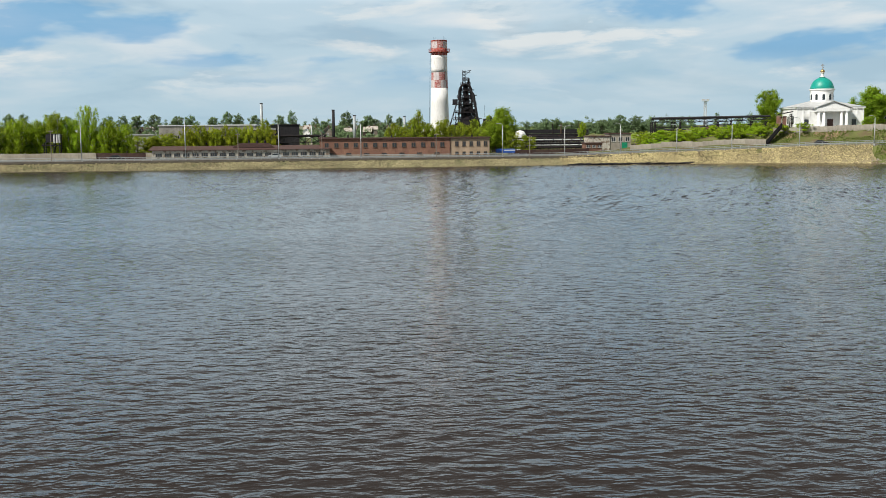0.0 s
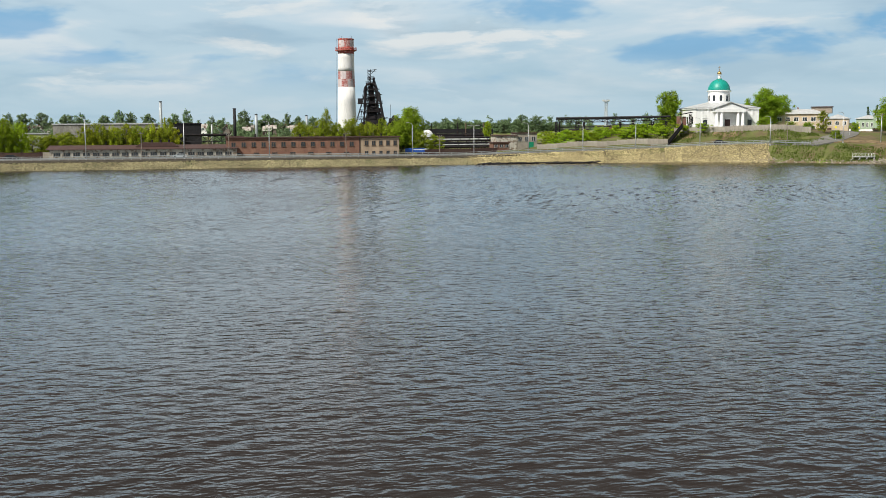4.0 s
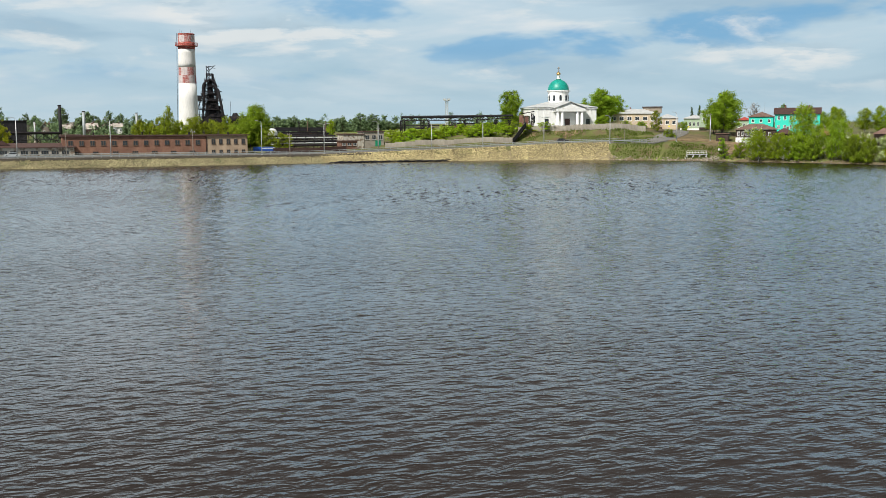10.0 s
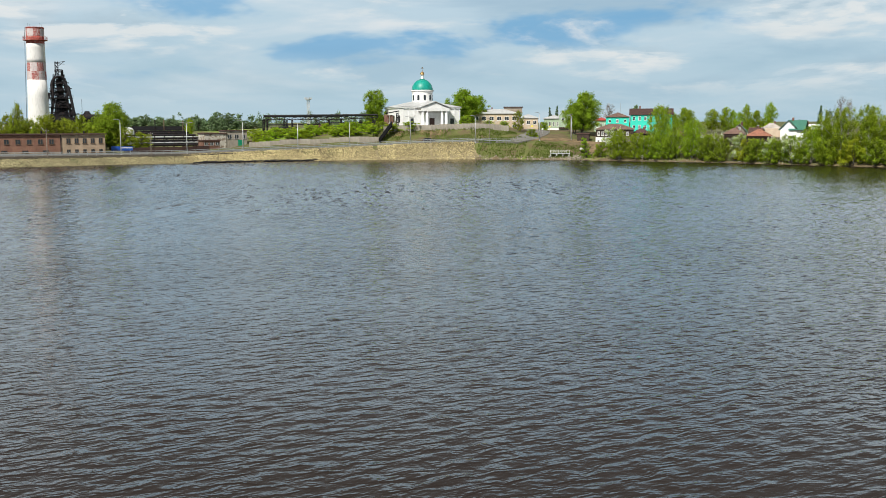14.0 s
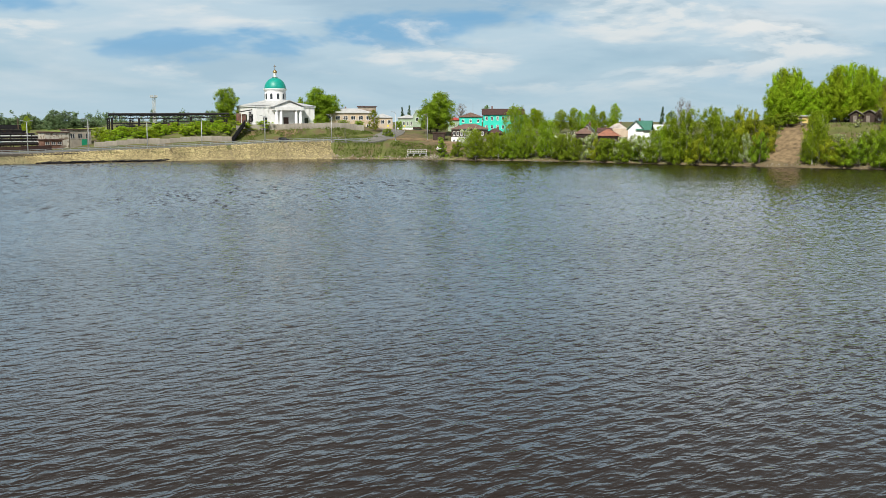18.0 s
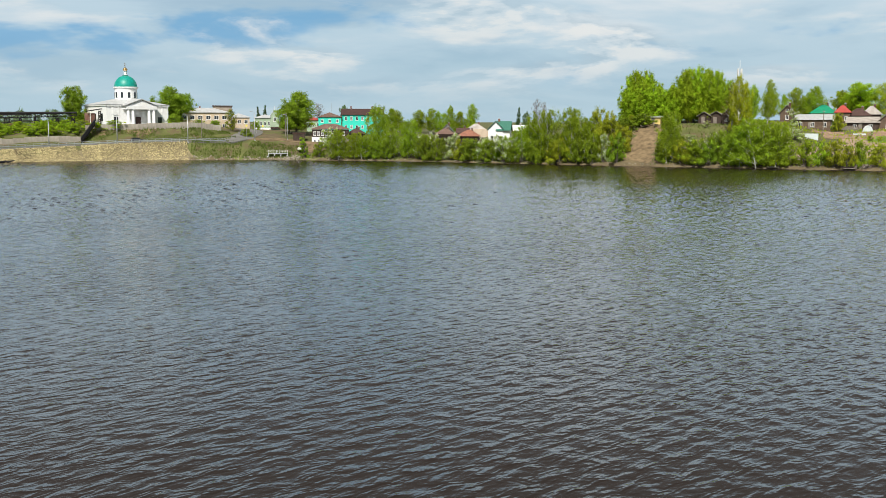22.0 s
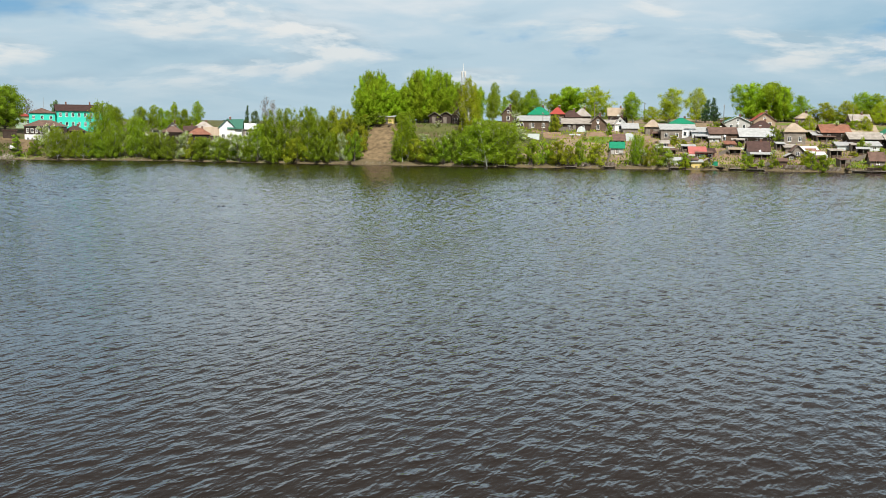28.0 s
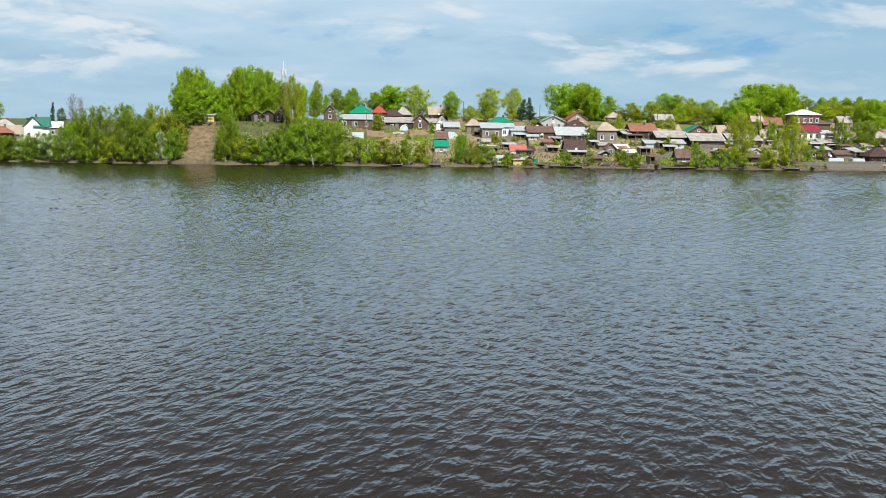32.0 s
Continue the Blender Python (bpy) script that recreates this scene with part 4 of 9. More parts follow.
part("brick_pier", box(B(), -2.4, -0.8, -0.6, 0.8, -0.5, 4.6), BRICK, tow)
part("brick_pier", box(B(), -0.4, 0.9, -0.6, 0.8, -0.5, 4.4), BRICK, tow)
g = B()
for u in (2.2, 3.6, 5.2, 6.6):
    lattice_leg(g, u, -1.5, -0.5, 5.2 + (u > 4) * 1.6, 0.3, 0.14)
bar(g, (-2, -1.5, 5.0), (6.8, -1.5, 6.6), 0.25)
bar(g, (2, -1.5, 3.4), (6.8, -1.5, 3.4), 0.2)
bar(g, (2, -1.5, 1.8), (6.8, -1.5, 1.9), 0.2)
part("steel_frame", g, RUST, tow)
mst = thing("floodlight_mast", 108.5, 410, gz(108.5, 410), 0, "grey lattice floodlight mast with a ring of lamps", "mast")
g = B()
lattice_leg(g, 0, 0, 0, 11.6, 0.45, 0.1)
part("lattice", g, STEEL, mst)
part("platform", lathe(B(), [(1.3, 11.3), (1.3, 11.5), (0.3, 11.5)], 12), STEEL, mst)
for k in range(8):
    a = k * math.pi / 4
    part("floodlight", box(B(), 1.3 * math.cos(a) - 0.22, 1.3 * math.cos(a) + 0.22, 1.3 * math.sin(a) - 0.15, 1.3 * math.sin(a) + 0.15, 11.6, 12.2), SHEET, mst)


def car(x, y, rz, paint, label, estate=False):
    o = thing("car", x, y, gz(x, y) + 0.1, rz, label, "car", "cars")
    prof = [(-2.05, 0.35), (2.0, 0.35), (2.08, 0.7), (1.9, 0.88), (1.05, 0.98), (0.45, 1.42), (-1.25 if not estate else -1.85, 1.45), (-1.9 if not estate else -2.05, 1.0), (-2.1, 0.8)]
    part("body", prism(B(), prof, -0.82, 0.82), paint, o)
    part("window_band", prism(B(), [(0.93, 1.0), (0.42, 1.36), (-1.15, 1.38), (-1.7, 1.0)], -0.825, 0.825), GLASS, o)
    part("windscreen", prism(B(), [(1.02, 1.0), (0.46, 1.40), (0.40, 1.40), (0.90, 1.0)], -0.7, 0.7), GLASS, o)
    for u in (-1.3, 1.3):
        for v in (-0.72, 0.72):
            wh = part("wheel", tube(B(), (u, v - 0.12, 0.3), (u, v + 0.12, 0.3), 0.32, None, 14), TYRE, o)
            part("rim", tube(B(), (u, v - 0.13, 0.3), (u, v + 0.13, 0.3), 0.18, None, 10), STEEL, wh)
    for v in (-0.6, 0.6):
        part("headlight", box(B(), 2.02, 2.1, v - 0.17, v + 0.17, 0.62, 0.78), GLASS, o)
        part("tail_light", box(B(), -2.12, -2.06, v - 0.12, v + 0.12, 0.65, 0.85), ROOF_RED, o)


car(-49.5, 315.8, DAM + 180, CARS, "silver hatchback car on the dam road")
car(163.5, 291.5, 60, CARW, "white car parked above the landing", True)
car(-96, 309.2, DAM, BLACK, "dark car on the dam road")
car(124, 326.8, -16, BLACK, "dark car on the rising road")
bil = thing("blue_board", 23.0, 331.5, 3.3, 5, "blue and white roadside board", "sign")
part("board", box(B(), -3.2, 3.2, -0.1, 0.1, 0.4, 1.7), BLUE, bil)
part("white_stripe", box(B(), -0.5, 3.1, -0.13, -0.104, 1.1, 1.35), TRIM, bil)
for u in (-2.5, 2.5):
    part("leg", box(B(), u - 0.08, u + 0.08, 0.1, 0.2, -0.4, 1.5), STEEL, bil)

# ---- the white smokestack ----


def smokestack(x, y, z):
    s = thing("smokestack", x, y, z, 0, "tall white smokestack with flaking red bands and a gallery", "smokestack")
    rad = lambda h: 3.55 - 0.72 * min(1, h / 27) - 0.10 * max(0, (h - 27) / 12)
    for name, a, b, m, lab in (("shaft_bottom", 0, 23.0, STACK_W, "white limewashed shaft"), 
                               ("shaft_top", 28.4, 34.3, STACK_W, ""), ("red_crown", 34.3, 36.6, STACK_R, "faded red painted crown"), ("crown_rim", 38.9, 39.2, STACK_R, "")):
        prof = [(rad(a + (b - a) * i / 5), a + (b - a) * i / 5) for i in range(6)]
        if name == "crown_rim":
            prof += [(rad(b) + 0.06, b), (rad(b) + 0.06, b + 0.25), (rad(b) - 0.35, b + 0.25), (rad(b) - 0.4, b - 1.0)]
        part(name, lathe(B(), prof, 32), m, s, lab, True)
    for z0, z1, turn in ((23.0, 25.7, 0.15), (25.7, 28.4, 0.75), (36.6, 38.9, 0.5)):
        for k in range(8):
            g = B()
            rows = [[g.verts.new(((rad(h)) * math.cos(t), rad(h) * math.sin(t), h)) for h in (z0, (z0 + z1) / 2, z1)] for t in np.linspace(turn + k * math.pi / 4, turn + (k + 1) * math.pi / 4, 6)]
            for p, q in zip(rows, rows[1:]):
                for i in range(2):
                    g.faces.new((p[i], q[i], q[i + 1], p[i + 1]))
            part("painted_panel", g, STACK_RW if k % 2 else STACK_P, s, "flaked red panel" if k % 2 else "faded white panel", True)
    g = B()
    lathe(g, [(2.7, 35.1), (3.7, 35.35), (3.7, 35.5), (2.7, 35.5)], 28)
    part("gallery_deck", g, STACK_R, s)
    g = B()
    for h in (36.0, 36.5):
        for i in range(28):
            a, b = 2 * math.pi * i / 28, 2 * math.pi * (i + 1) / 28
            bar(g, (3.65 * math.cos(a), 3.65 * math.sin(a), h), (3.65 * math.cos(b), 3.65 * math.sin(b), h), 0.05)
    for i in range(28):
        a = 2 * math.pi * i / 28
        bar(g, (3.65 * math.cos(a), 3.65 * math.sin(a), 35.4), (3.65 * math.cos(a), 3.65 * math.sin(a), 36.5), 0.05)
    part("gallery_rail", g, STACK_R, s)
    g = B()
    for dy in (-0.25, 0.25):
        for a, b in ((4, 35), (35.5, 39.5)):
            bar(g, (-rad(a) - 0.35, dy, a), (-rad(b) - 0.35, dy, b), 0.06)
    for i in range(60):
        h = 4.3 + i * 0.58
        bar(g, (-rad(h) - 0.35, -0.25, h), (-rad(h) - 0.35, 0.25, h), 0.04)
    part("ladder", g, RUST, s)
    for i in range(4):
        a = 0.6 + i * math.pi / 2
        part("lightning_rod", bar(B(), (2.5 * math.cos(a), 2.5 * math.sin(a), 39.2), (2.5 * math.cos(a), 2.5 * math.sin(a), 40.6), 0.05), RUST, s)
    return s


smokestack(1.9, 360, 2.8)

# ---- the church on its hill ----


def church(x, y, z, rz):
    c = thing("church", x, y, z, rz, "white classical church with a green dome and columned portico", "church")
    w, d, h = 11.2, 9.0, 6.6
    part("plinth", box(B(), -w - 0.2, w + 0.2, -d - 0.2, d + 0.2, -1.5, 0.5), SILICATE, c)
    part("wall", box(B(), -w, w, -d, d, 0.5, h), WHITE, c, "white plastered wall")
    g = B()
    box(g, -w - 0.35, w + 0.35, -d - 0.35, d + 0.35, h, h + 0.45)
    for i in range(44):
        u = -w + 0.25 + i * (2 * w - 0.5) / 43
        box(g, u - 0.12, u + 0.12, -d - 0.28, -d - 0.02, h - 0.3, h - 0.004)
    part("cornice", g, WHITE, c)
    g = B()
    v = [g.verts.new(p) for p in ((-w - 0.5, -d - 0.5, h + 0.45), (w + 0.5, -d - 0.5, h + 0.45), (w + 0.5, d + 0.5, h + 0.45), (-w - 0.5, d + 0.5, h + 0.45), (-4.0, 0, h + 2.6), (4.0, 0, h + 2.6))]
    for f in ((0, 1, 5, 4), (1, 2, 5), (2, 3, 4, 5), (3, 0, 4), (3, 2, 1, 0)):
        g.faces.new([v[i] for i in f])
    part("roof", g, SHEET, c, "grey sheet metal hipped roof")
    # portico
    part("portico_floor", box(B(), -5.4, 5.4, -d - 3.0, -d - 0.2, -0.9, 0.45), SILICATE, c)
    col = mesh_of(lathe(B(), [(0.62, 0), (0.62, 0.25), (0.5, 0.35), (0.47, 4.5), (0.42, 4.6), (0.6, 4.75), (0.6, 5.0)], 16), "column", WHITE, True)
    for u in (-4.6, -2.9, 2.9, 4.6):
        same_part("column", col, c, u, -d - 2.4, 0.45)
    part("entablature", box(B(), -5.5, 5.5, -d - 3.05, -d + 0.02, 5.45, 6.55), WHITE, c)
    part("portico_gable", prism(B(), [(-5.5, 6.56), (5.5, 6.56), (0, 8.6)], -d - 2.9, -d + 0.5), WHITE, c)
    g = B()
    for s in (-1, 1):
        prism(g, [(s * 6.1, 6.58), (s * 6.1, 6.82), (0, 9.05), (0, 8.75)], -d - 3.3, 0)
    part("portico_roof", g, SHEET, c)
    for u in (-8.9, -6.9, 6.9, 8.9) :
        part("pilaster", box(B(), u - 0.25, u + 0.25, -d - 0.12, -d + 0.05, 0.5, h), WHITE, c)
    part("door", box(B(), -0.95, 0.95, -d - 0.12, -d - 0.02, 0.45, 3.0), ROOF_BROWN, c, "dark brown double door")
    for u in (-7.9, 7.9):
        wdw = part("window", box(B(), u - 0.75, u + 0.75, -d - 0.1, -d - 0.02, 0.9, 2.9), GLASS, c)
        part("window_hood", box(B(), u - 1.0, u + 1.0, -d - 0.22, -d - 0.02, 3.5, 3.75), WHITE, wdw)
        part("panel", box(B(), u - 0.9, u + 0.9, -d - 0.08, -d - 0.02, 3.9, 4.6), TRIM, c)
    for v0 in (-5.5, 0, 5.5):
        for s in (-1, 1):
            part("window", box(B(), *sorted((s * (w + 0.02), s * (w + 0.1))), v0 - 0.6, v0 + 0.6, 1.5, 4.0), GLASS, c)
    # drum and dome
    part("drum_base", lathe(B(), [(4.5, h + 0.6), (4.5, h + 2.0), (3.9, h + 2.4)], 36), SHEET, c)
    part("drum", lathe(B(), [(3.75, h + 1.8), (3.75, h + 5.6), (3.85, h + 5.7), (3.85, h + 6.0)], 40), WHITE, c)
    part("drum_cornice", lathe(B(), [(3.8, h + 6.0), (4.25, h + 6.35), (4.25, h + 6.65), (3.8, h + 6.7)], 40), WHITE, c)
    for i in range(10):
        a = 2 * math.pi * (i + 0.25) / 10
        g = B()
        pts = [(-0.42, 0), (0.42, 0), (0.42, 1.6)] + [(0.42 * math.cos(t), 1.6 + 0.42 * math.sin(t)) for t in np.linspace(0.4, 2.75, 5)] + [(-0.42, 1.6)]
        prism(g, pts, -0.05, 0.05)
        win = part("drum_window", g, GLASS, c)
        win.matrix_basis = pose(3.77 * math.cos(a), 3.77 * math.sin(a), h + 2.9, 0, 0, math.degrees(a) + 90)
    dome = [(3.85 * math.cos(t), h + 6.65 + 4.0 * math.sin(t)) for t in np.linspace(0, 1.42, 14)]
    part("dome", lathe(B(), dome, 48), DOME, c, "emerald green painted dome", True)
    part("collar", lathe(B(), [(1.0, h + 10.3), (0.95, h + 10.75), (0.81, h + 10.85)], 16), ROOF_DGREEN, c, "dark green collar on the dome")
    part("lantern", lathe(B(), [(0.8, h + 10.4), (0.8, h + 10.8), (0.5, h + 10.95), (0.5, h + 12.0), (0.72, h + 12.1), (0.72, h + 12.25)], 16), WHITE, c)
    part("cupola", lathe(B(), [(0.6, h + 12.25), (0.8, h + 12.6), (0.65, h + 13.0), (0.25, h + 13.3), (0.08, h + 13.6)], 16), GOLD, c, "gilded onion cupola", True)
    g = B()
    bar(g, (0, 0, h + 13.5), (0, 0, h + 15.2), 0.08)
    bar(g, (-0.5, 0, h + 14.6), (0.5, 0, h + 14.6), 0.09)
    bar(g, (-0.28, 0, h + 14.9), (0.28, 0, h + 14.9), 0.08)
    bar(g, (-0.28, 0, h + 14.1), (0.28, 0, h + 13.95), 0.08)
    part("cross", g, GOLD, c)
    return c


church(133.2, 352.0, 10.9, -2)

# ---- houses, barns and sheds of the village ----
SLATE_T = material("tan_slate", (0.40, 0.32, 0.24), 0.9, var=0.2, scale=0.6, streak=0.35)
ROOF_TAN = material("faded_red_roof", (0.27, 0.12, 0.08), 0.85, var=0.25, streak=0.3)
PINK_ROOF = material("faded_pink_red_roof", (0.42, 0.13, 0.115), 0.7, var=0.15, streak=0.2)
MINT = material("mint_paint", (0.33, 0.55, 0.48), 0.7, var=0.1)
WINDOW = {}


def window_mesh(w, h):
    """A white frame with a cross bar, and its dark pane: two shared meshes, the outer face at y = 0."""
    key = (round(w, 1), round(h, 1))
    if key not in WINDOW:
        w, h = key
        f = B()
        t = 0.10
        xs, zs = (-w / 2 - 0.1, -w / 2, -w / 2 + t, -0.03, 0.03, w / 2 - t, w / 2, w / 2 + 0.1), (-0.08, 0.0, t, h - t, h)
        grid = {}
        for i in range(7):
            for j in range(4):
                # the bottom row is the sill; the two cells beside the bar stay open
                if (j and i in (0, 6)) or (j == 2 and i in (2, 4)):
                    continue
                corners = [(i, j), (i + 1, j), (i + 1, j + 1), (i, j + 1)]
                for c in corners:
                    if c not in grid:
                        grid[c] = f.verts.new((xs[c[0]], 0.02, zs[c[1]]))
                f.faces.new([grid[c] for c in corners])
        out = bmesh.ops.extrude_face_region(f, geom=list(f.faces))
        bmesh.ops.translate(f, vec=(0, -0.11, 0), verts=[v for v in out["geom"] if isinstance(v, bmesh.types.BMVert)])
        WINDOW[key] = (mesh_of(f, "window", TRIM), mesh_of(box(B(), -w / 2 + t, w / 2 - t, -0.035, 0.01, t, h - t), "pane", GLASS))
    return WINDOW[key]


def add_window(parent, x, y, z, w, h, rz=0.0):
    f, p = window_mesh(w, h)
    same_part("pane", p, same_part("window", f, parent, x, y, z, rz), 0, 0, 0)


def roof_slab(bm, a, b, c, d, t=0.16):
    """A sloping slab through four corners, of thickness t."""
    top = [bm.verts.new(p) for p in (a, b, c, d)]
    low = [bm.verts.new((p[0], p[1], p[2] - t)) for p in (a, b, c, d)]
    bm.faces.new(top)
    bm.faces.new(low[::-1])
    for i in range(4):
        j = (i + 1) % 4
        bm.faces.new((top[i], low[i], low[j], top[j]))


def hip_roof(bm, x0, x1, y0, y1, z, rh, t=0.15):
    w, d = x1 - x0, y1 - y0
    k = min(w, d) / 2 * 0.96
    cx0, cx1, cy = (x0 + k, x1 - k, (y0 + y1) / 2) if w >= d else ((x0 + x1) / 2 - 0.05, (x0 + x1) / 2 + 0.05, (y0 + y1) / 2)
    lo = [bm.verts.new(p) for p in ((x0, y0, z - t), (x1, y0, z - t), (x1, y1, z - t), (x0, y1, z - t))]
    v = [bm.verts.new(p) for p in ((x0, y0, z), (x1, y0, z), (x1, y1, z), (x0, y1, z), (cx0, cy, z + rh), (cx1, cy, z + rh))]
    for f in ((0, 1, 5, 4), (1, 2, 5), (2, 3, 4, 5), (3, 0, 4)):
        bm.faces.new([v[i] for i in f])
    for i in range(4):
        j = (i + 1) % 4
        bm.faces.new((lo[i], lo[j], v[j], v[i]))
    bm.faces.new(lo[::-1])


def house(x, y, w, d, h, rh, rz, wall, roof, style, wins, label, floors=1, name="house"):
    """A building whose front, towards the pond, stands at (x, y). gable: the gable faces the pond; side: the ridge runs along it; shed: one slope."""
    floors = 2 if floors and h > 5.2 else 1
    z = gz(x, y)
    o = thing(name, x, y, z, rz, label, name, "village buildings")
    a, ov = w / 2, 0.5
    if style == "gable":
        part("wall", prism(B(), [(-a, -1.2), (a, -1.2), (a, h), (0, h + rh - 0.12), (-a, h)], 0, d), wall, o)
        k = rh / a
        g = B()
        for s in (-1, 1):
            roof_slab(g, (0, -ov, h + rh + 0.05), (s * (a + ov), -ov, h - ov * k + 0.05), (s * (a + ov), d + ov, h - ov * k + 0.05), (0, d + ov, h + rh + 0.05))
        part("roof", g, roof, o)
        g = B()
        for s in (-1, 1):
            bar(g, (0, -ov - 0.03, h + rh - 0.02), (s * (a + ov), -ov - 0.03, h - ov * k - 0.02), 0.12)
        part("bargeboard", g, TRIM if wall in (WHITE, SILICATE, CREAM) else PLANK, o)
        if rh > 1.4:
            add_window(o, 0, 0, h + 0.1, 0.8, min(0.9, rh * 0.5))
    elif style == "cross":
        part("wall", prism(B(), [(-a, -1.2), (a, -1.2), (a, h), (-a, h)], 0, d), wall, o)
        part("gable_panel", prism(B(), [(-a + 0.1, h + 0.01), (a - 0.1, h + 0.01), (0, h + rh - 0.15)], 0.02, 0.3), TARP, o, "pale blue gable panel")
        g = B()
        for s in (-1, 1):
            roof_slab(g, (0, -ov, h + rh), (s * (a + ov), -ov, h - 0.2), (s * (a + ov), d + ov, h - 0.2), (0, d + ov, h + rh))
        part("roof", g, roof, o)
        g = B()
        for s in (-1, 1):
            roof_slab(g, (0, d / 2, h + rh - 0.05), (0, d / 2 + s * (d / 2 + ov), h - 0.25), (a + 2.5, d / 2 + s * (d / 2 + ov), h - 0.25), (a + 2.5, d / 2, h + rh - 0.05))
        part("side_roof", g, roof, o)
        part("side_wall", box(B(), a + 0.004, a + 2.1, 0.4, d - 0.4, -1.2, h - 0.3), wall, o)
    elif style == "side":
        part("wall", box(B(), -a, a, 0, d, -1.2, h), wall, o)
        g = B()
        prism(g, [(0, h + 0.004), (d, h + 0.004), (d / 2, h + rh - 0.15)], -a + 0.05, a - 0.05)
        bmesh.ops.rotate(g, cent=(0, 0, 0), matrix=Matrix.Rotation(radians(90), 3, "Z"), verts=g.verts)
        bmesh.ops.transform(g, matrix=Matrix.Diagonal((-1, 1, 1, 1)), verts=g.verts)
        part("gable_wall", g, wall, o)
        g = B()
        k = rh / (d / 2)
        for s in (-1, 1):
            roof_slab(g, (-a - ov, d / 2, h + rh + 0.05), (-a - ov, d / 2 + s * (d / 2 + ov), h - ov * k + 0.05), (a + ov, d / 2 + s * (d / 2 + ov), h - ov * k + 0.05), (a + ov, d / 2, h + rh + 0.05))
        part("roof", g, roof, o)
    elif style == "hip":
        part("wall", box(B(), -a, a, 0, d, -1.2, h), wall, o)
        g = B()
        hip_roof(g, -a - ov, a + ov, -ov, d + ov, h + 0.16, rh)
        part("roof", g, roof, o)
    else:
        part("wall", prism(B(), [(-a, -1.2), (a, -1.2), (a, h), (-a, h)], 0, d), wall, o)
        g = B()
        roof_slab(g, (-a - ov, -ov, h + 0.02), (a + ov, -ov, h + 0.02), (a + ov, d + ov, h + rh + 0.18), (-a - ov, d + ov, h + rh + 0.18))
        part("roof", g, roof, o)
    for fl in range(floors):
        z0 = 0.35 + (h * fl / floors) + max(0, (h / floors - 2.4)) * 0.45
        hh = min(1.35, h / floors * 0.55)
        for i in range(wins):
            u = -a + w * (i + 0.5) / wins
            add_window(o, u, 0, z0, min(1.0, w / wins * 0.62), hh)
    if d > 4 and wall is not POLY:
        add_window(o, -a, d * 0.5, 0.8 + max(0, h - 2.6) * 0.3, 0.9, min(1.2, h * 0.5), -90)
        add_window(o, a, d * 0.5, 0.8 + max(0, h - 2.6) * 0.3, 0.9, min(1.2, h * 0.5), 90)
    if name in ("barn", "shed", "hut") and w > 3 and h > 1.8:
        part("door", box(B(), -a * 0.15 - 0.5, -a * 0.15 + 0.5, -0.07, 0.0, 0.0, min(1.9, h - 0.2)), PLANK if wall is not PLANK else PLANK_B, o)
    if name == "house":
        q = part("chimney", box(B(), a * 0.3 - 0.3, a * 0.3 + 0.3, d * 0.5 - 0.3, d * 0.5 + 0.3, h + rh * 0.4, h + rh + 0.7), BRICK if roof is not TARP else SILICATE, o)
        part("chimney_cap", box(B(), a * 0.3 - 0.38, a * 0.3 + 0.38, d * 0.5 - 0.38, d * 0.5 + 0.38, h + rh + 0.71, h + rh + 0.83), SHEET, q)
    if wall is LOG and name == "house":
        lm = mesh_of(tube(B(), (-a - 0.12, 0, 0), (a + 0.12, 0, 0), 0.15, None, 6), "log", LOG)
        for i in range(int(h / 0.36)):
            same_part("log", lm, o, 0, -0.02, 0.18 + i * 0.36)
    return o


# the hillside above the gardens
house(233.9, 175.8, 4.3, 3.7, 3.1, 2.0, -66, LOG, SLATE_B, "gable", 2, "black log house with a pale gable window")
house(274.5, 179.6, 4.2, 3.6, 2.9, 2.3, -66, PLANK_B, SLATE_B, "gable", 1, "brown plank house with a dark gabled roof")
house(289.9, 175.0, 7.7, 6.6, 2.5, 2.7, -66, WHITE, ROOF_GREEN, "hip", 3, "white house with a bright green hipped roof")
house(259.1, 163.1, 10.3, 8.8, 2.7, 1.5, -66, PLANK_B, SHEET, "shed", 3, "long shed with a patched pale sheet roof", 0, "shed")
house(281.4, 164.4, 4.4, 3.8, 3.3, 2.2, -66, PLANK_B, ROOF_RED, "hip", 2, "log house with a bright red hipped roof")
house(286.4, 161.5, 6.9, 6.0, 2.1, 2.3, -66, PLANK, ROOF_BROWN, "hip", 2, "plank house with a mauve brown hipped roof")
house(289.2, 158.6, 5.4, 4.7, 2.3, 2.6, -66, LOG, SLATE, "hip", 2, "log house with a beige slate hipped roof")
house(267.3, 151.5, 8.7, 7.5, 2.2, 1.6, -66, LOG, SLATE, "shed", 2, "long low shed of dark boards under grey slate", 0, "shed")
house(271.1, 145.7, 5.0, 4.4, 2.8, 2.2, -66, PLANK_B, SLATE_B, "gable", 1, "brown plank house with a steep dark gable")
house(274.1, 142.1, 4.0, 3.4, 2.1, 1.3, -66, PLANK, SLATE, "shed", 1, "grey lean-to shed beside the gabled house", 0, "shed")
house(298.1, 149.0, 6.4, 5.5, 2.7, 2.4, -66, LOG, SLATE_T, "side", 3, "log house with a tan slate roof and chimney")
house(275.0, 139.6, 3.4, 3.0, 2.8, 1.7, -66, WHITE, SLATE_B, "gable", 1, "whitewashed narrow house with a dark gabled roof")
house(271.8, 134.9, 4.6, 4.0, 1.6, 1.5, -66, PLANK, SHEET, "shed", 0, "shed with a pale sheet roof", 0, "shed")
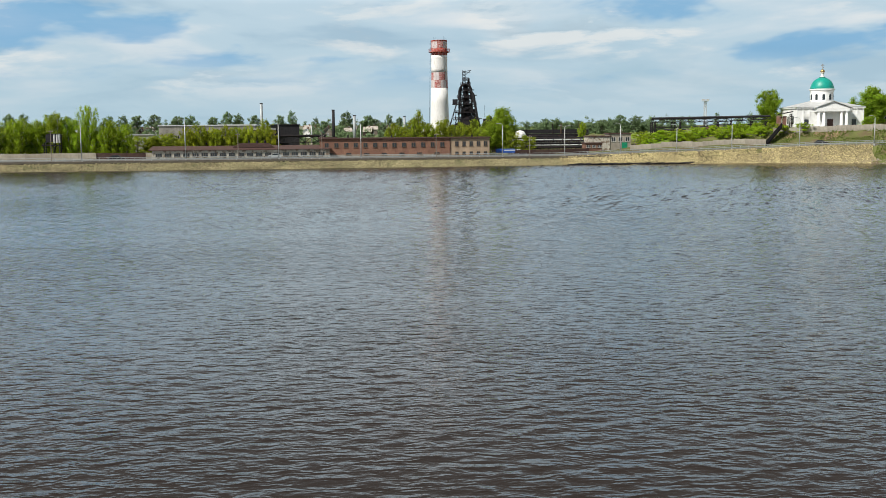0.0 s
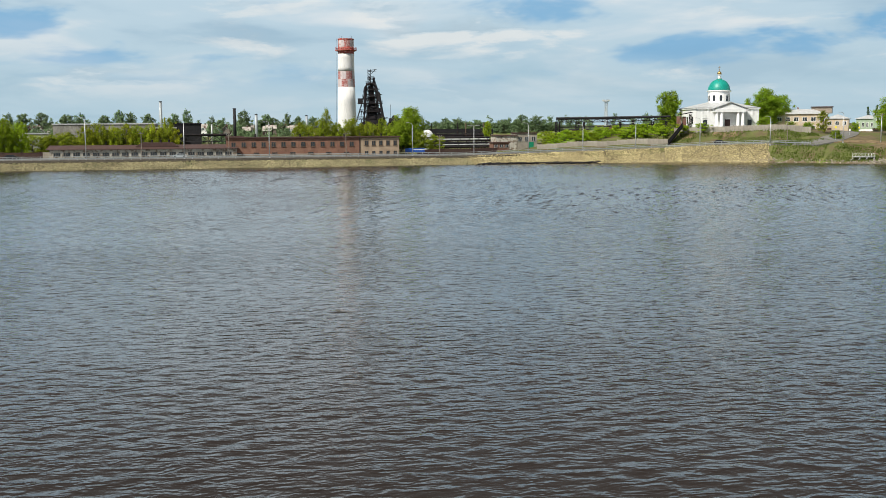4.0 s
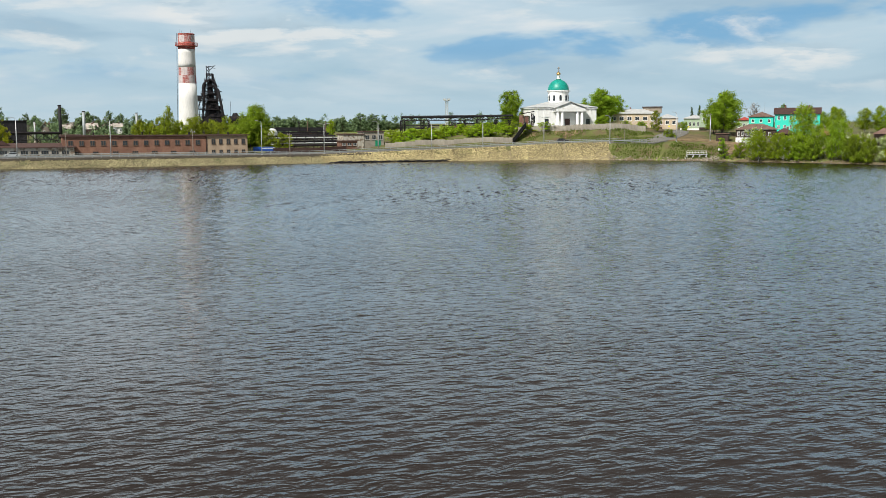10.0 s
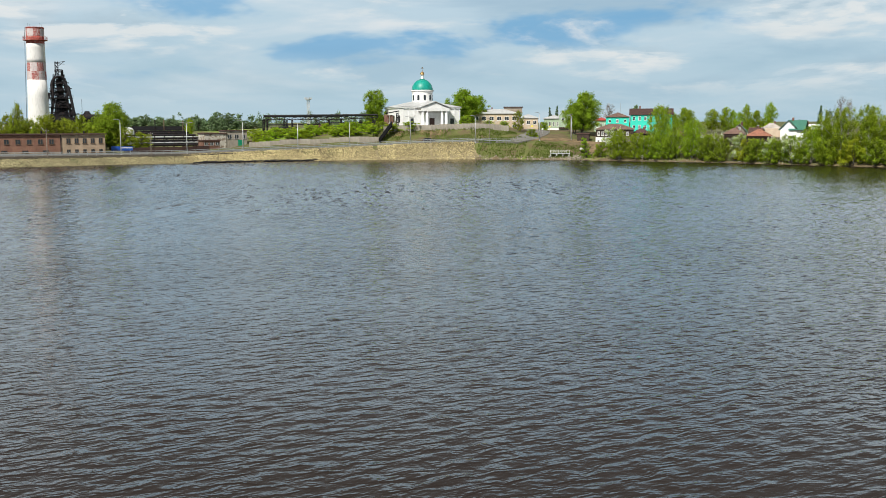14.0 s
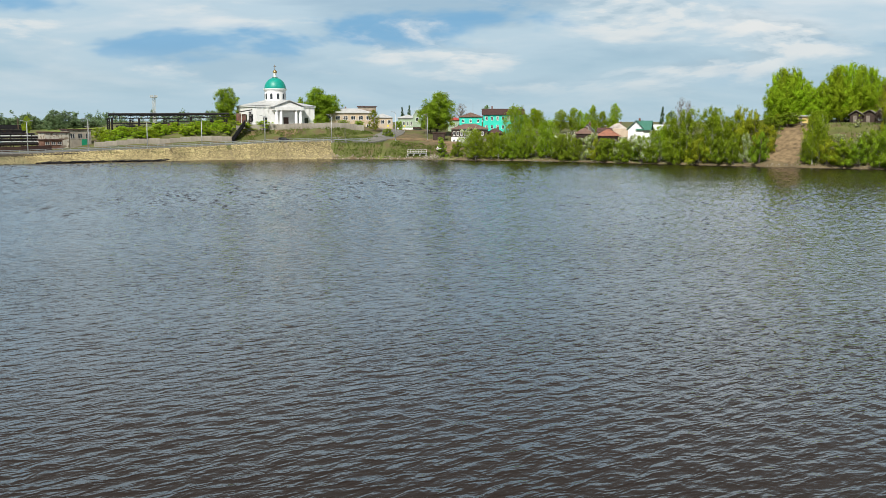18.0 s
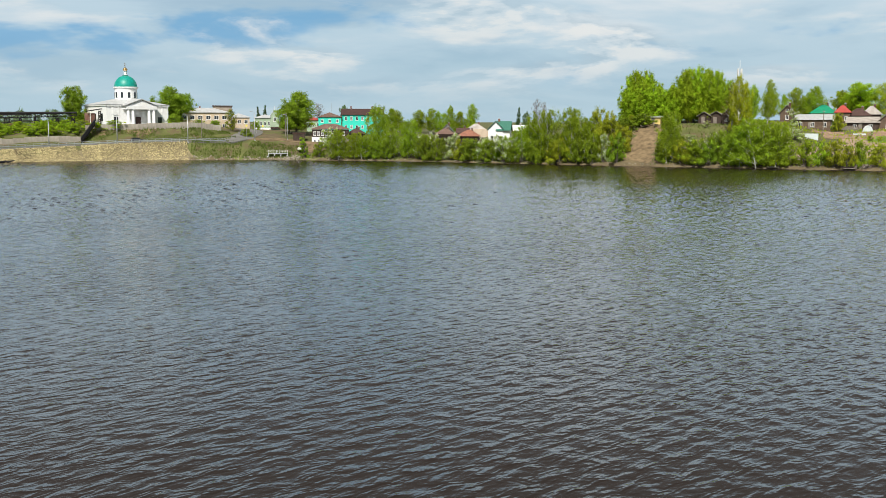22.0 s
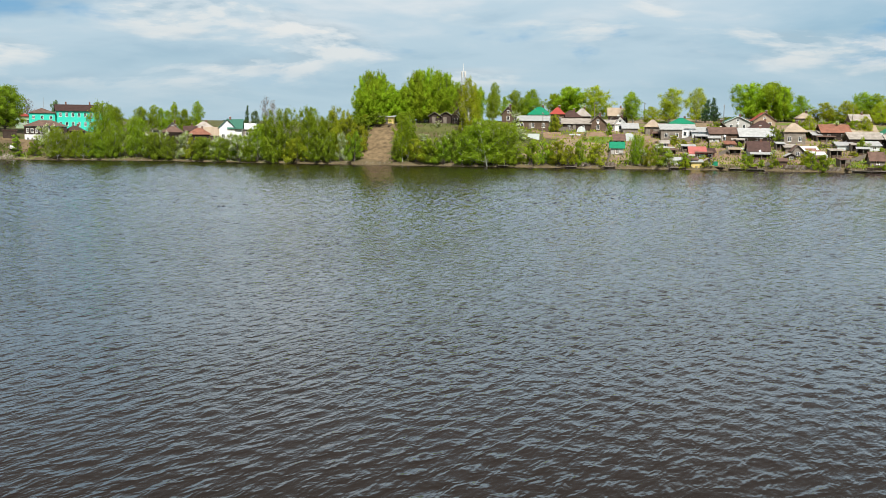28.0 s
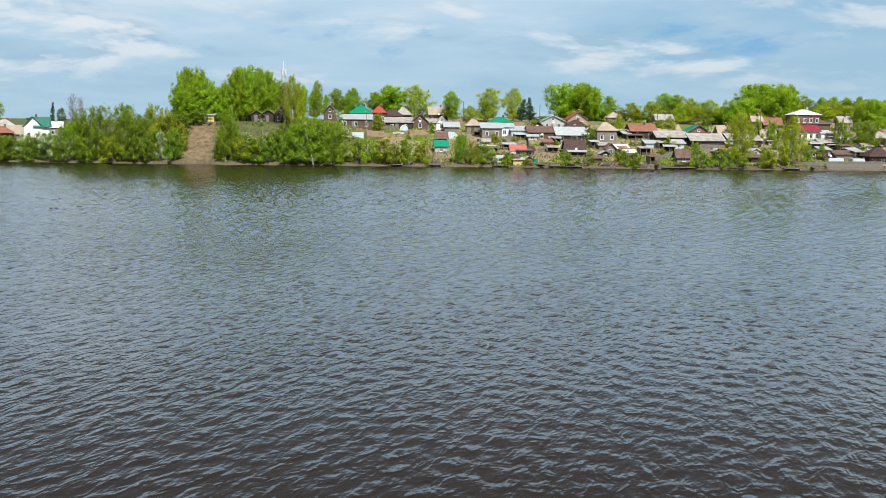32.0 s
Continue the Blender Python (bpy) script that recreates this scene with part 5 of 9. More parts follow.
house(270.7, 127.2, 4.5, 3.9, 2.4, 2.2, -66, PLANK, SLATE_T, "hip", 0, "weathered plank hut with a pyramid slate roof", 0, "hut")
house(239.6, 127.1, 3.5, 3.0, 2.3, 1.3, -66, SILICATE, ROOF_GREEN, "side", 1, "small pale shed with a green sheet roof", 0, "shed")
house(280.9, 121.1, 7.3, 6.4, 2.6, 1.8, -66, WHITE, ROOF_GREEN, "hip", 2, "white house with a green hipped roof")
house(264.8, 119.3, 6.3, 5.5, 3.3, 1.5, -66, PLANK, SHEET, "shed", 2, "two-level outbuilding with a pale roof and whitewashed base", 0, "outbuilding")
house(269.0, 115.5, 3.7, 3.3, 3.1, 1.0, -66, TARP, SHEET, "shed", 2, "pale blue painted annex with large windows", 0, "annex")
house(269.1, 111.4, 5.6, 4.9, 2.4, 1.2, -66, POLY, SHEET, "shed", 3, "glazed veranda with a grey sheet roof", 0, "veranda")
house(293.5, 106.8, 7.9, 7.0, 2.7, 1.8, -66, SILICATE, ROOF_DGREEN, "gable", 2, "grey block house with a dark green gabled roof")
house(301.1, 100.1, 6.8, 6.0, 2.4, 2.4, -66, TAN_BRICK, ROOF_RED, "gable", 2, "tan house with a red gabled roof")
house(288.4, 97.5, 6.7, 5.9, 1.5, 2.3, -66, LOG, ROOF_BROWN, "hip", 3, "log house with a brown hipped roof")
house(268.8, 104.4, 8.3, 7.3, 2.5, 1.7, -66, PLANK_B, SLATE_B, "side", 1, "brown barn with a rusty roof", 0, "barn")
house(271.0, 95.1, 9.8, 8.7, 2.2, 2.3, -66, LOG, SHEET, "side", 3, "log house under a long blue-grey sheet roof")
house(252.6, 90.2, 5.5, 4.9, 2.3, 2.3, -66, WHITE, ROOF_BROWN, "side", 6, "garden house with a brown roof and a row of windows")
house(274.0, 85.0, 6.2, 5.5, 3.6, 2.6, -66, PLANK, SLATE_T, "hip", 2, "weathered house with a tan slate hipped roof")
house(274.3, 86.1, 3.3, 3.0, 2.3, 0.9, -66, WHITE, SLATE_B, "shed", 1, "whitewashed lean-to under the tan roof", 0, "shed")
house(283.7, 75.2, 8.0, 7.1, 2.6, 2.1, -66, LOG, ROOF_TAN, "side", 2, "log house with a faded red-brown roof")
house(288.2, 68.1, 7.5, 6.7, 2.6, 1.9, -66, PLANK, SLATE_T, "side", 1, "plank house with a long beige slate roof")
house(277.4, 65.9, 8.8, 7.8, 2.7, 1.7, -66, LOG, SLATE, "side", 1, "black barn with a grey slate roof", 0, "barn")
house(258.0, 80.9, 2.7, 3.0, 2.0, 1.3, -66, PLANK, SLATE_B, "gable", 1, "small grey plank hut with a gabled roof", 0, "hut")
house(260.5, 77.8, 3.6, 3.0, 1.5, 1.0, -66, POLY, TARP, "shed", 0, "shed with a white plastic roof", 0, "shed")
house(255.0, 74.4, 3.0, 3.0, 1.5, 0.9, -66, POLY, TARP, "shed", 0, "low shed with a white plastic roof", 0, "shed")
house(243.4, 104.9, 4.1, 3.5, 2.1, 1.5, -66, MINT, PINK_ROOF, "side", 1, "mint green hut with a faded red roof", 0, "hut")
house(245.7, 102.1, 2.6, 3.0, 1.8, 1.0, -66, BRICK, ROOF_BROWN, "shed", 1, "small brick shed with a brown roof", 0, "shed")
house(272.3, 70.5, 4.6, 3.0, 1.5, 0.8, -66, POLY, SHEET, "shed", 0, "grey greenhouse with a sheet roof", 0, "greenhouse")
house(273.7, 63.0, 3.2, 3.0, 1.5, 1.0, -66, POLY, SHEET, "shed", 1, "glazed shed with a sheet roof", 0, "shed")
house(254.5, 59.5, 3.8, 3.3, 1.9, 1.8, -66, PLANK, SLATE_B, "side", 1, "old barn of grey boards by the water", 0, "barn")
house(288.7, 58.8, 7.3, 6.5, 2.7, 2.2, -66, BRICK, ROOF_GREEN, "gable", 1, "brick house with a green gabled roof")
house(279.5, 55.1, 10.4, 9.0, 2.3, 2.0, -66, LOG, SLATE, "side", 2, "black log house with a long grey slate roof")
house(294.8, 51.0, 4.6, 4.1, 2.4, 2.2, -66, PLANK, SLATE_T, "side", 1, "plank house with a beige slate roof")
house(285.7, 44.5, 10.1, 8.9, 2.2, 1.9, -66, LOG, SLATE, "side", 2, "log barn with a grey slate roof", 0, "barn")
house(292.5, 37.8, 4.6, 4.1, 2.4, 2.3, -66, PLANK_B, SLATE_T, "side", 2, "brown plank house with a pale slate roof")
house(319.1, 26.7, 8.5, 7.5, 6.3, 1.7, -66, BRICK, TARP, "hip", 4, "two-storey brick house with a white hipped roof")
house(319.1, 23.8, 9.4, 8.3, 3.4, 1.4, -66, PLANK_B, SLATE_B, "shed", 1, "brown plank sheds with flat dark roofs", 0, "shed")
house(306.6, 26.3, 7.5, 6.6, 2.8, 2.0, -66, WHITE, ROOF_CRIM, "side", 4, "white house with a crimson roof")
house(307.6, 20.9, 3.3, 3.0, 2.1, 0.9, -66, WHITE, SHEET, "shed", 0, "white garage with a grey roof", 0, "garage")
house(292.6, 20.1, 6.1, 5.4, 2.2, 1.0, -66, LOG, SLATE, "side", 3, "low log house with three white-framed windows")
house(303.9, 5.0, 8.5, 7.4, 2.7, 2.3, -66, LOG, SLATE, "hip", 2, "black log house with a grey slate hipped roof")
house(278.9, 5.8, 8.0, 7.0, 1.9, 2.4, -66, LOG, ROOF_BROWN, "hip", 3, "log house with a red-brown roof by the water")
house(276.6, 20.4, 3.3, 3.0, 1.5, 1.5, -66, LOG, ROOF_BROWN, "gable", 0, "dark hut with a red-brown gabled roof", 0, "hut")
house(280.9, 15.7, 5.6, 4.9, 1.5, 1.0, -66, PLANK, SLATE_B, "shed", 0, "long grey board shed", 0, "shed")
house(331.4, 14.7, 3.9, 3.4, 3.3, 1.7, -66, PLANK, SLATE, "side", 1, "plank house with a grey slate roof")
house(321.5, 37.3, 6.6, 5.9, 2.2, 2.2, -66, PLANK_B, ROOF_TAN, "side", 1, "plank house with a faded red roof")
house(263.9, 40.4, 2.4, 3.0, 1.5, 1.0, -66, LOG, SLATE_B, "shed", 0, "small black hut among the bushes", 0, "hut")
house(312.1, 47.6, 3.4, 3.1, 2.3, 1.7, -66, PLANK, SLATE_T, "hip", 1, "grey plank house with a pale roof")
house(303.9, 88.0, 4.5, 4.0, 3.0, 1.8, -66, PLANK, SLATE_T, "hip", 1, "plank house with a beige pyramid roof")
house(306.4, 71.7, 5.6, 5.0, 3.5, 1.7, -66, PLANK, SLATE, "side", 1, "plank house with a grey ridged roof")
house(318.8, 42.6, 3.4, 3.1, 3.4, 1.5, -66, PLANK, SLATE_T, "side", 1, "plank house with a pale ridged roof")
house(283.5, 109.7, 3.6, 3.2, 2.2, 1.4, -66, LOG, SLATE_B, "gable", 1, "dark log house with a steep gable")
house(224.5, 195.9, 3.8, 3.0, 2.2, 0.3, -66, CREAM, SHEET, "shed", 0, "small yellow hut above the clay slope", 0, "hut")
house(235.3, 190.8, 2.0, 3.0, 1.5, 0.8, -66, CREAM, ROOF_TAN, "shed", 0, "yellow lean-to behind the birches", 0, "shed")
house(233.4, 184.3, 3.3, 3.0, 2.4, 1.0, -66, LOG, SLATE, "gable", 0, "old black barn with a slate gable", 0, "barn")
house(235.1, 181.3, 3.5, 3.0, 2.6, 1.0, -66, LOG, SLATE, "gable", 0, "leaning black barn with a slate gable", 0, "barn")
house(250.2, 130.5, 2.9, 3.0, 1.5, 1.8, -66, LOG, SLATE_B, "shed", 1, "dark shed with a low roof", 0, "shed")

# the low shore between the knoll and the cove
house(211.8, 249.2, 5.0, 8.0, 4.9, 2.8, -52, WHITE, ROOF_DGREEN, "cross", 2, "white two-storey house with green cross gables")
house(204.0, 254.1, 6.8, 5.9, 3.3, 2.0, -48, LOG, ROOF_TAN, "hip", 4, "log house with a rusty red hipped roof")
house(205.7, 267.2, 5.7, 5.0, 3.6, 1.8, -48, LOG, SLATE_B, "hip", 2, "log house with a dark hipped roof")
house(236.0, 282.3, 6.7, 5.8, 3.6, 2.2, -48, PLANK, SLATE, "hip", 1, "plank house with a grey slate hipped roof")
house(214.9, 258.9, 4.6, 4.0, 2.8, 2.2, -48, PLANK, SLATE_T, "side", 0, "barn with a slumping beige slate roof", 0, "barn")
house(228.1, 289.5, 4.1, 3.6, 3.6, 2.2, -48, PLANK, ROOF_DGREEN, "gable", 1, "house with a pale blue gable")
house(247.0, 271.5, 5.7, 5.0, 3.6, 1.7, -52, PLANK, TARP, "side", 1, "house with a pale blue sheet roof")
house(244.0, 274.5, 4.4, 3.8, 3.6, 2.1, -52, PLANK_B, SLATE_B, "gable", 1, "brown house with a dark gable")
house(203.4, 294.0, 4.6, 4.0, 1.7, 1.9, -44, LOG, ROOF_TAN, "hip", 1, "log house with a faded orange-brown roof")
house(185.9, 290.2, 6.0, 5.2, 2.7, 1.7, -40, LOG, ROOF_BROWN, "hip", 2, "log house with a dark red hipped roof")
house(225.8, 278.8, 3.9, 3.4, 3.5, 1.3, -48, PLANK, ROOF_BROWN, "side", 0, "plank house with a mauve roof")
house(270.0, 48.2, 2.6, 3.2, 1.5, 0.7, -66, PLANK, ROOF_TAN, "shed", 0, "grey plank outbuilding with a rusty roof", 0, "shed")
house(279.6, 24.6, 2.0, 3.2, 1.5, 0.6, -66, PLANK_B, SLATE_B, "shed", 1, "brown plank outbuilding with a dark roof", 0, "shed")
house(252.0, 73.9, 2.0, 3.2, 1.5, 0.6, -66, PLANK_B, SLATE_B, "shed", 0, "brown plank outbuilding with a dark roof", 0, "shed")
house(291.5, 37.1, 2.0, 3.2, 1.5, 0.7, -66, PLANK, SLATE_T, "shed", 1, "grey plank outbuilding with a tan roof", 0, "shed")
house(312.6, 34.1, 2.5, 3.2, 1.5, 0.7, -66, PLANK_B, SLATE_B, "shed", 0, "brown plank outbuilding with a dark roof", 0, "shed")
house(316.1, 9.0, 2.7, 3.2, 3.3, 0.7, -66, PLANK_B, SLATE_B, "shed", 1, "brown plank outbuilding with a dark roof", 0, "shed")
house(243.6, 81.6, 2.0, 3.2, 1.5, 0.6, -66, PLANK_B, SLATE_B, "shed", 0, "brown plank outbuilding with a dark roof", 0, "shed")
house(288.8, 13.5, 2.9, 3.2, 1.5, 0.7, -66, LOG, SHEET, "shed", 1, "black log outbuilding with a pale roof", 0, "shed")
house(281.4, 80.1, 2.0, 3.2, 1.5, 0.7, -66, LOG, SHEET, "shed", 0, "black log outbuilding with a pale roof", 0, "shed")
house(269.8, 51.1, 2.0, 3.2, 1.5, 0.6, -66, LOG, SHEET, "gable", 1, "black log outbuilding with a pale roof", 0, "shed")
house(300.9, 41.6, 2.1, 3.2, 1.5, 0.7, -66, LOG, SHEET, "shed", 0, "black log outbuilding with a pale roof", 0, "shed")
house(305.3, 12.0, 2.0, 3.2, 1.5, 0.7, -66, PLANK, SLATE_T, "side", 1, "grey plank outbuilding with a tan roof", 0, "shed")
house(253.1, 73.6, 2.0, 3.2, 1.5, 0.6, -66, SILICATE, SHEET, "shed", 0, "pale block outbuilding with a sheet roof", 0, "shed")
house(266.7, 106.8, 3.0, 3.2, 1.5, 0.7, -66, SILICATE, SHEET, "side", 1, "pale block outbuilding with a sheet roof", 0, "shed")
house(307.0, 18.5, 2.0, 3.2, 1.5, 0.7, -66, LOG, SHEET, "side", 0, "black log outbuilding with a pale roof", 0, "shed")
house(234.3, 107.6, 2.0, 3.2, 1.5, 0.6, -66, SILICATE, SHEET, "side", 1, "pale block outbuilding with a sheet roof", 0, "shed")
house(303.4, 15.7, 2.9, 3.2, 1.5, 0.7, -66, LOG, SHEET, "side", 0, "black log outbuilding with a pale roof", 0, "shed")
house(252.3, 81.4, 2.3, 3.2, 1.5, 0.6, -66, LOG, SHEET, "gable", 1, "black log outbuilding with a pale roof", 0, "shed")
house(280.1, 104.8, 3.4, 3.2, 1.5, 0.8, -66, PLANK, SLATE_T, "shed", 0, "grey plank outbuilding with a tan roof", 0, "shed")
house(257.7, 90.4, 2.8, 3.2, 1.5, 0.7, -66, PLANK, SLATE_T, "shed", 1, "grey plank outbuilding with a tan roof", 0, "shed")
house(236.3, 106.0, 2.0, 3.2, 1.5, 0.6, -66, PLANK_B, SLATE_B, "shed", 0, "brown plank outbuilding with a dark roof", 0, "shed")
house(295.6, 8.8, 2.0, 3.2, 1.5, 0.7, -66, PLANK, SLATE_T, "shed", 1, "grey plank outbuilding with a tan roof", 0, "shed")
house(263.2, 99.8, 2.0, 3.2, 1.5, 0.7, -66, PLANK_B, SLATE_B, "gable", 0, "brown plank outbuilding with a dark roof", 0, "shed")
house(290.4, 15.6, 2.0, 3.2, 1.5, 0.7, -66, PLANK, SLATE_T, "side", 1, "grey plank outbuilding with a tan roof", 0, "shed")
house(282.4, 66.0, 2.0, 3.2, 1.5, 0.7, -66, PLANK, SLATE_T, "shed", 0, "grey plank outbuilding with a tan roof", 0, "shed")
house(280.5, 48.5, 2.0, 3.2, 1.5, 0.6, -66, LOG, SHEET, "side", 1, "black log outbuilding with a pale roof", 0, "shed")
house(241.4, 106.6, 2.0, 3.2, 1.5, 0.6, -66, PLANK, SLATE, "side", 0, "grey plank outbuilding with a slate roof", 0, "shed")
house(258.8, 76.0, 2.0, 3.2, 1.5, 0.6, -66, PLANK, ROOF_TAN, "side", 1, "grey plank outbuilding with a rusty roof", 0, "shed")
house(306.7, 11.1, 2.0, 3.2, 1.5, 0.7, -66, PLANK, SLATE_T, "side", 0, "grey plank outbuilding with a tan roof", 0, "shed")
house(276.3, 83.5, 2.0, 3.2, 1.5, 0.6, -66, PLANK, ROOF_TAN, "side", 1, "grey plank outbuilding with a rusty roof", 0, "shed")
house(260.5, 78.1, 2.5, 3.2, 1.5, 0.6, -66, LOG, SHEET, "shed", 0, "black log outbuilding with a pale roof", 0, "shed")
house(284.6, 21.4, 2.9, 3.2, 1.5, 0.7, -66, SILICATE, SHEET, "shed", 1, "pale block outbuilding with a sheet roof", 0, "shed")
house(293.5, 61.2, 3.0, 3.2, 1.6, 0.7, -66, PLANK, SLATE_T, "side", 0, "grey plank outbuilding with a tan roof", 0, "shed")
house(274.4, 40.8, 2.5, 3.2, 1.5, 0.6, -66, SILICATE, SHEET, "gable", 1, "pale block outbuilding with a sheet roof", 0, "shed")
house(262.1, 83.6, 2.9, 3.2, 1.5, 0.7, -66, PLANK, SLATE, "shed", 0, "grey plank outbuilding with a slate roof", 0, "shed")
house(259.1, 99.9, 2.5, 3.2, 1.5, 0.7, -66, PLANK, ROOF_TAN, "shed", 1, "grey plank outbuilding with a rusty roof", 0, "shed")
house(305.4, 49.8, 2.1, 3.2, 1.5, 0.8, -66, PLANK, SLATE, "shed", 0, "grey plank outbuilding with a slate roof", 0, "shed")
house(236.0, 99.7, 2.0, 3.2, 1.5, 0.6, -66, PLANK, SLATE_T, "gable", 1, "grey plank outbuilding with a tan roof", 0, "shed")
house(260.1, 77.6, 2.0, 3.2, 1.5, 0.7, -66, PLANK, ROOF_TAN, "side", 0, "grey plank outbuilding with a rusty roof", 0, "shed")
house(253.3, 117.6, 2.0, 3.2, 1.5, 0.7, -66, PLANK, SLATE, "side", 1, "grey plank outbuilding with a slate roof", 0, "shed")

# houses on the far hillside
house(-217.8, 559.1, 4.4, 3.9, 4.0, 1.5, 8, PLANK, SLATE, "gable", 1, "far wooden house with a grey gable")
house(-194.8, 606.5, 4.3, 3.8, 4.0, 1.7, 8, LOG, SLATE_B, "gable", 1, "far log house with a dark gable")
house(-183.4, 586.0, 3.5, 3.1, 4.0, 1.6, 8, WHITE, SLATE, "side", 2, "far white house with a slate roof")
house(-189.8, 622.7, 4.4, 3.9, 4.0, 1.7, 8, PLANK, SLATE, "side", 1, "far grey house with a slate roof")
house(-176.7, 602.6, 4.3, 3.7, 4.0, 1.7, 8, PLANK, SLATE, "gable", 1, "far wooden house with a grey gable")
house(-166.1, 581.7, 3.5, 3.1, 4.0, 1.7, 8, LOG, SLATE_B, "gable", 1, "far log house with a dark gable")
house(-171.3, 618.7, 4.5, 4.0, 4.0, 1.7, 8, WHITE, SLATE, "side", 2, "far white house with a slate roof")
house(-127.6, 605.7, 5.7, 5.0, 4.0, 1.7, 8, PLANK, SLATE, "side", 1, "far grey house with a slate roof")
house(-129.9, 643.0, 4.8, 4.2, 4.0, 1.8, 8, PLANK, SLATE, "gable", 1, "far wooden house with a grey gable")
house(-115.5, 622.4, 4.0, 3.5, 4.0, 1.7, 8, LOG, SLATE_B, "gable", 1, "far log house with a dark gable")
house(-77.9, 605.0, 5.3, 4.5, 4.0, 1.7, 8, WHITE, SLATE, "side", 2, "far white house with a slate roof")
house(-78.9, 642.2, 4.2, 3.6, 4.0, 1.7, 8, PLANK, SLATE, "side", 1, "far grey house with a slate roof")
house(-72.7, 619.7, 4.0, 3.4, 4.0, 1.7, 8, PLANK, SLATE, "gable", 1, "far wooden house with a grey gable")
house(-59.0, 598.1, 3.9, 3.3, 4.0, 1.6, 8, LOG, SLATE_B, "gable", 1, "far log house with a dark gable")
house(-51.5, 635.9, 5.5, 4.8, 4.0, 1.8, 8, WHITE, SLATE, "side", 2, "far white house with a slate roof")
house(-36.8, 613.9, 5.3, 4.6, 4.0, 1.7, 8, PLANK, SLATE, "side", 1, "far grey house with a slate roof")
house(-34.8, 651.1, 4.9, 4.3, 4.0, 1.8, 8, PLANK, SLATE, "gable", 1, "far wooden house with a grey gable")
house(-29.4, 628.3, 4.1, 3.6, 4.0, 1.7, 8, LOG, SLATE_B, "gable", 1, "far log house with a dark gable")
house(-23.0, 605.6, 4.5, 3.9, 4.0, 1.6, 8, WHITE, SLATE, "side", 2, "far white house with a slate roof")
house(-45.6, 641.4, 4.9, 4.3, 4.0, 1.8, 8, PLANK, SLATE, "side", 1, "far grey house with a slate roof")
house(-145.6, 602.7, 4.4, 3.9, 4.0, 1.6, 8, PLANK, SLATE, "gable", 1, "far wooden house with a grey gable")
house(-220.8, 618.8, 4.3, 3.8, 4.0, 1.7, 8, LOG, SLATE_B, "gable", 1, "far log house with a dark gable")

hrng = random.Random(17)
FAR_HOUSES = ((PLANK, SLATE, "gable", 1, "far wooden house with a grey gable"), (WHITE, SLATE, "gable", 1, "far whitewashed house with a grey gable"),
              (LOG, SLATE, "side", 1, "far log house with a grey roof"), (SILICATE, SHEET, "side", 2, "far pale house with a sheet roof"), (PLANK, ROOF_DGREEN, "gable", 1, "far grey house with a green gable"))
for k in range(30):
    wall_, roof_, style_, wins_, label_ = FAR_HOUSES[hrng.randrange(5)]
    w_ = hrng.uniform(3.4, 5.0)
    house(-236 + 8.2 * k + hrng.uniform(-3, 3), 565 + hrng.uniform(-20, 45), w_, w_ * 0.8, hrng.uniform(2.8, 4.2), hrng.uniform(1.5, 2.2), 8 + hrng.uniform(-25, 25), wall_, roof_, style_, wins_, label_)

# ---- trees and bushes ----
TREES = {}


def leafy(rng, clumps, per, size, flat=1.0):
    """Small leaf sprays scattered in uneven clumps (centre, radius); their normals lean outwards, so that each clump is lit as a soft round mass."""
    vs, ns = [], []
    for c, r in clumps:
        k = max(8, int(1.2 * per * (r ** 2)))
        d = rng.normal(size=(k, 3))
        d /= np.linalg.norm(d, axis=1)[:, None]
        p = np.array(c) + d * (r * np.clip(np.abs(rng.normal(0.60, 0.32, (k, 1))), 0.1, 1.25)) * (1, 1, flat)
        a = rng.normal(size=(k, 3))
        a /= np.linalg.norm(a, axis=1)[:, None]
        b = np.cross(a, rng.normal(size=(k, 3)))
        b /= np.linalg.norm(b, axis=1)[:, None]
        b *= np.where((np.cross(a, b) * d).sum(1) > 0, -1, 1)[:, None]
        s = size * rng.uniform(0.45, 1.1, (k, 1))
        vs.append(np.stack([p - a * s, p + b * s * 0.45, p + a * s, p - b * s * 0.45], 1))
        out = d + 0.25 * np.cross(b, a) + rng.normal(0, 0.06, (k, 3)) + (0, 0, 0.3)
        out /= np.linalg.norm(out, axis=1)[:, None]
        ns.append(np.repeat(out, 4, 0))
    v = np.concatenate(vs).reshape(-1, 3)
    return v, np.arange(len(v)).reshape(-1, 4), np.concatenate(ns)


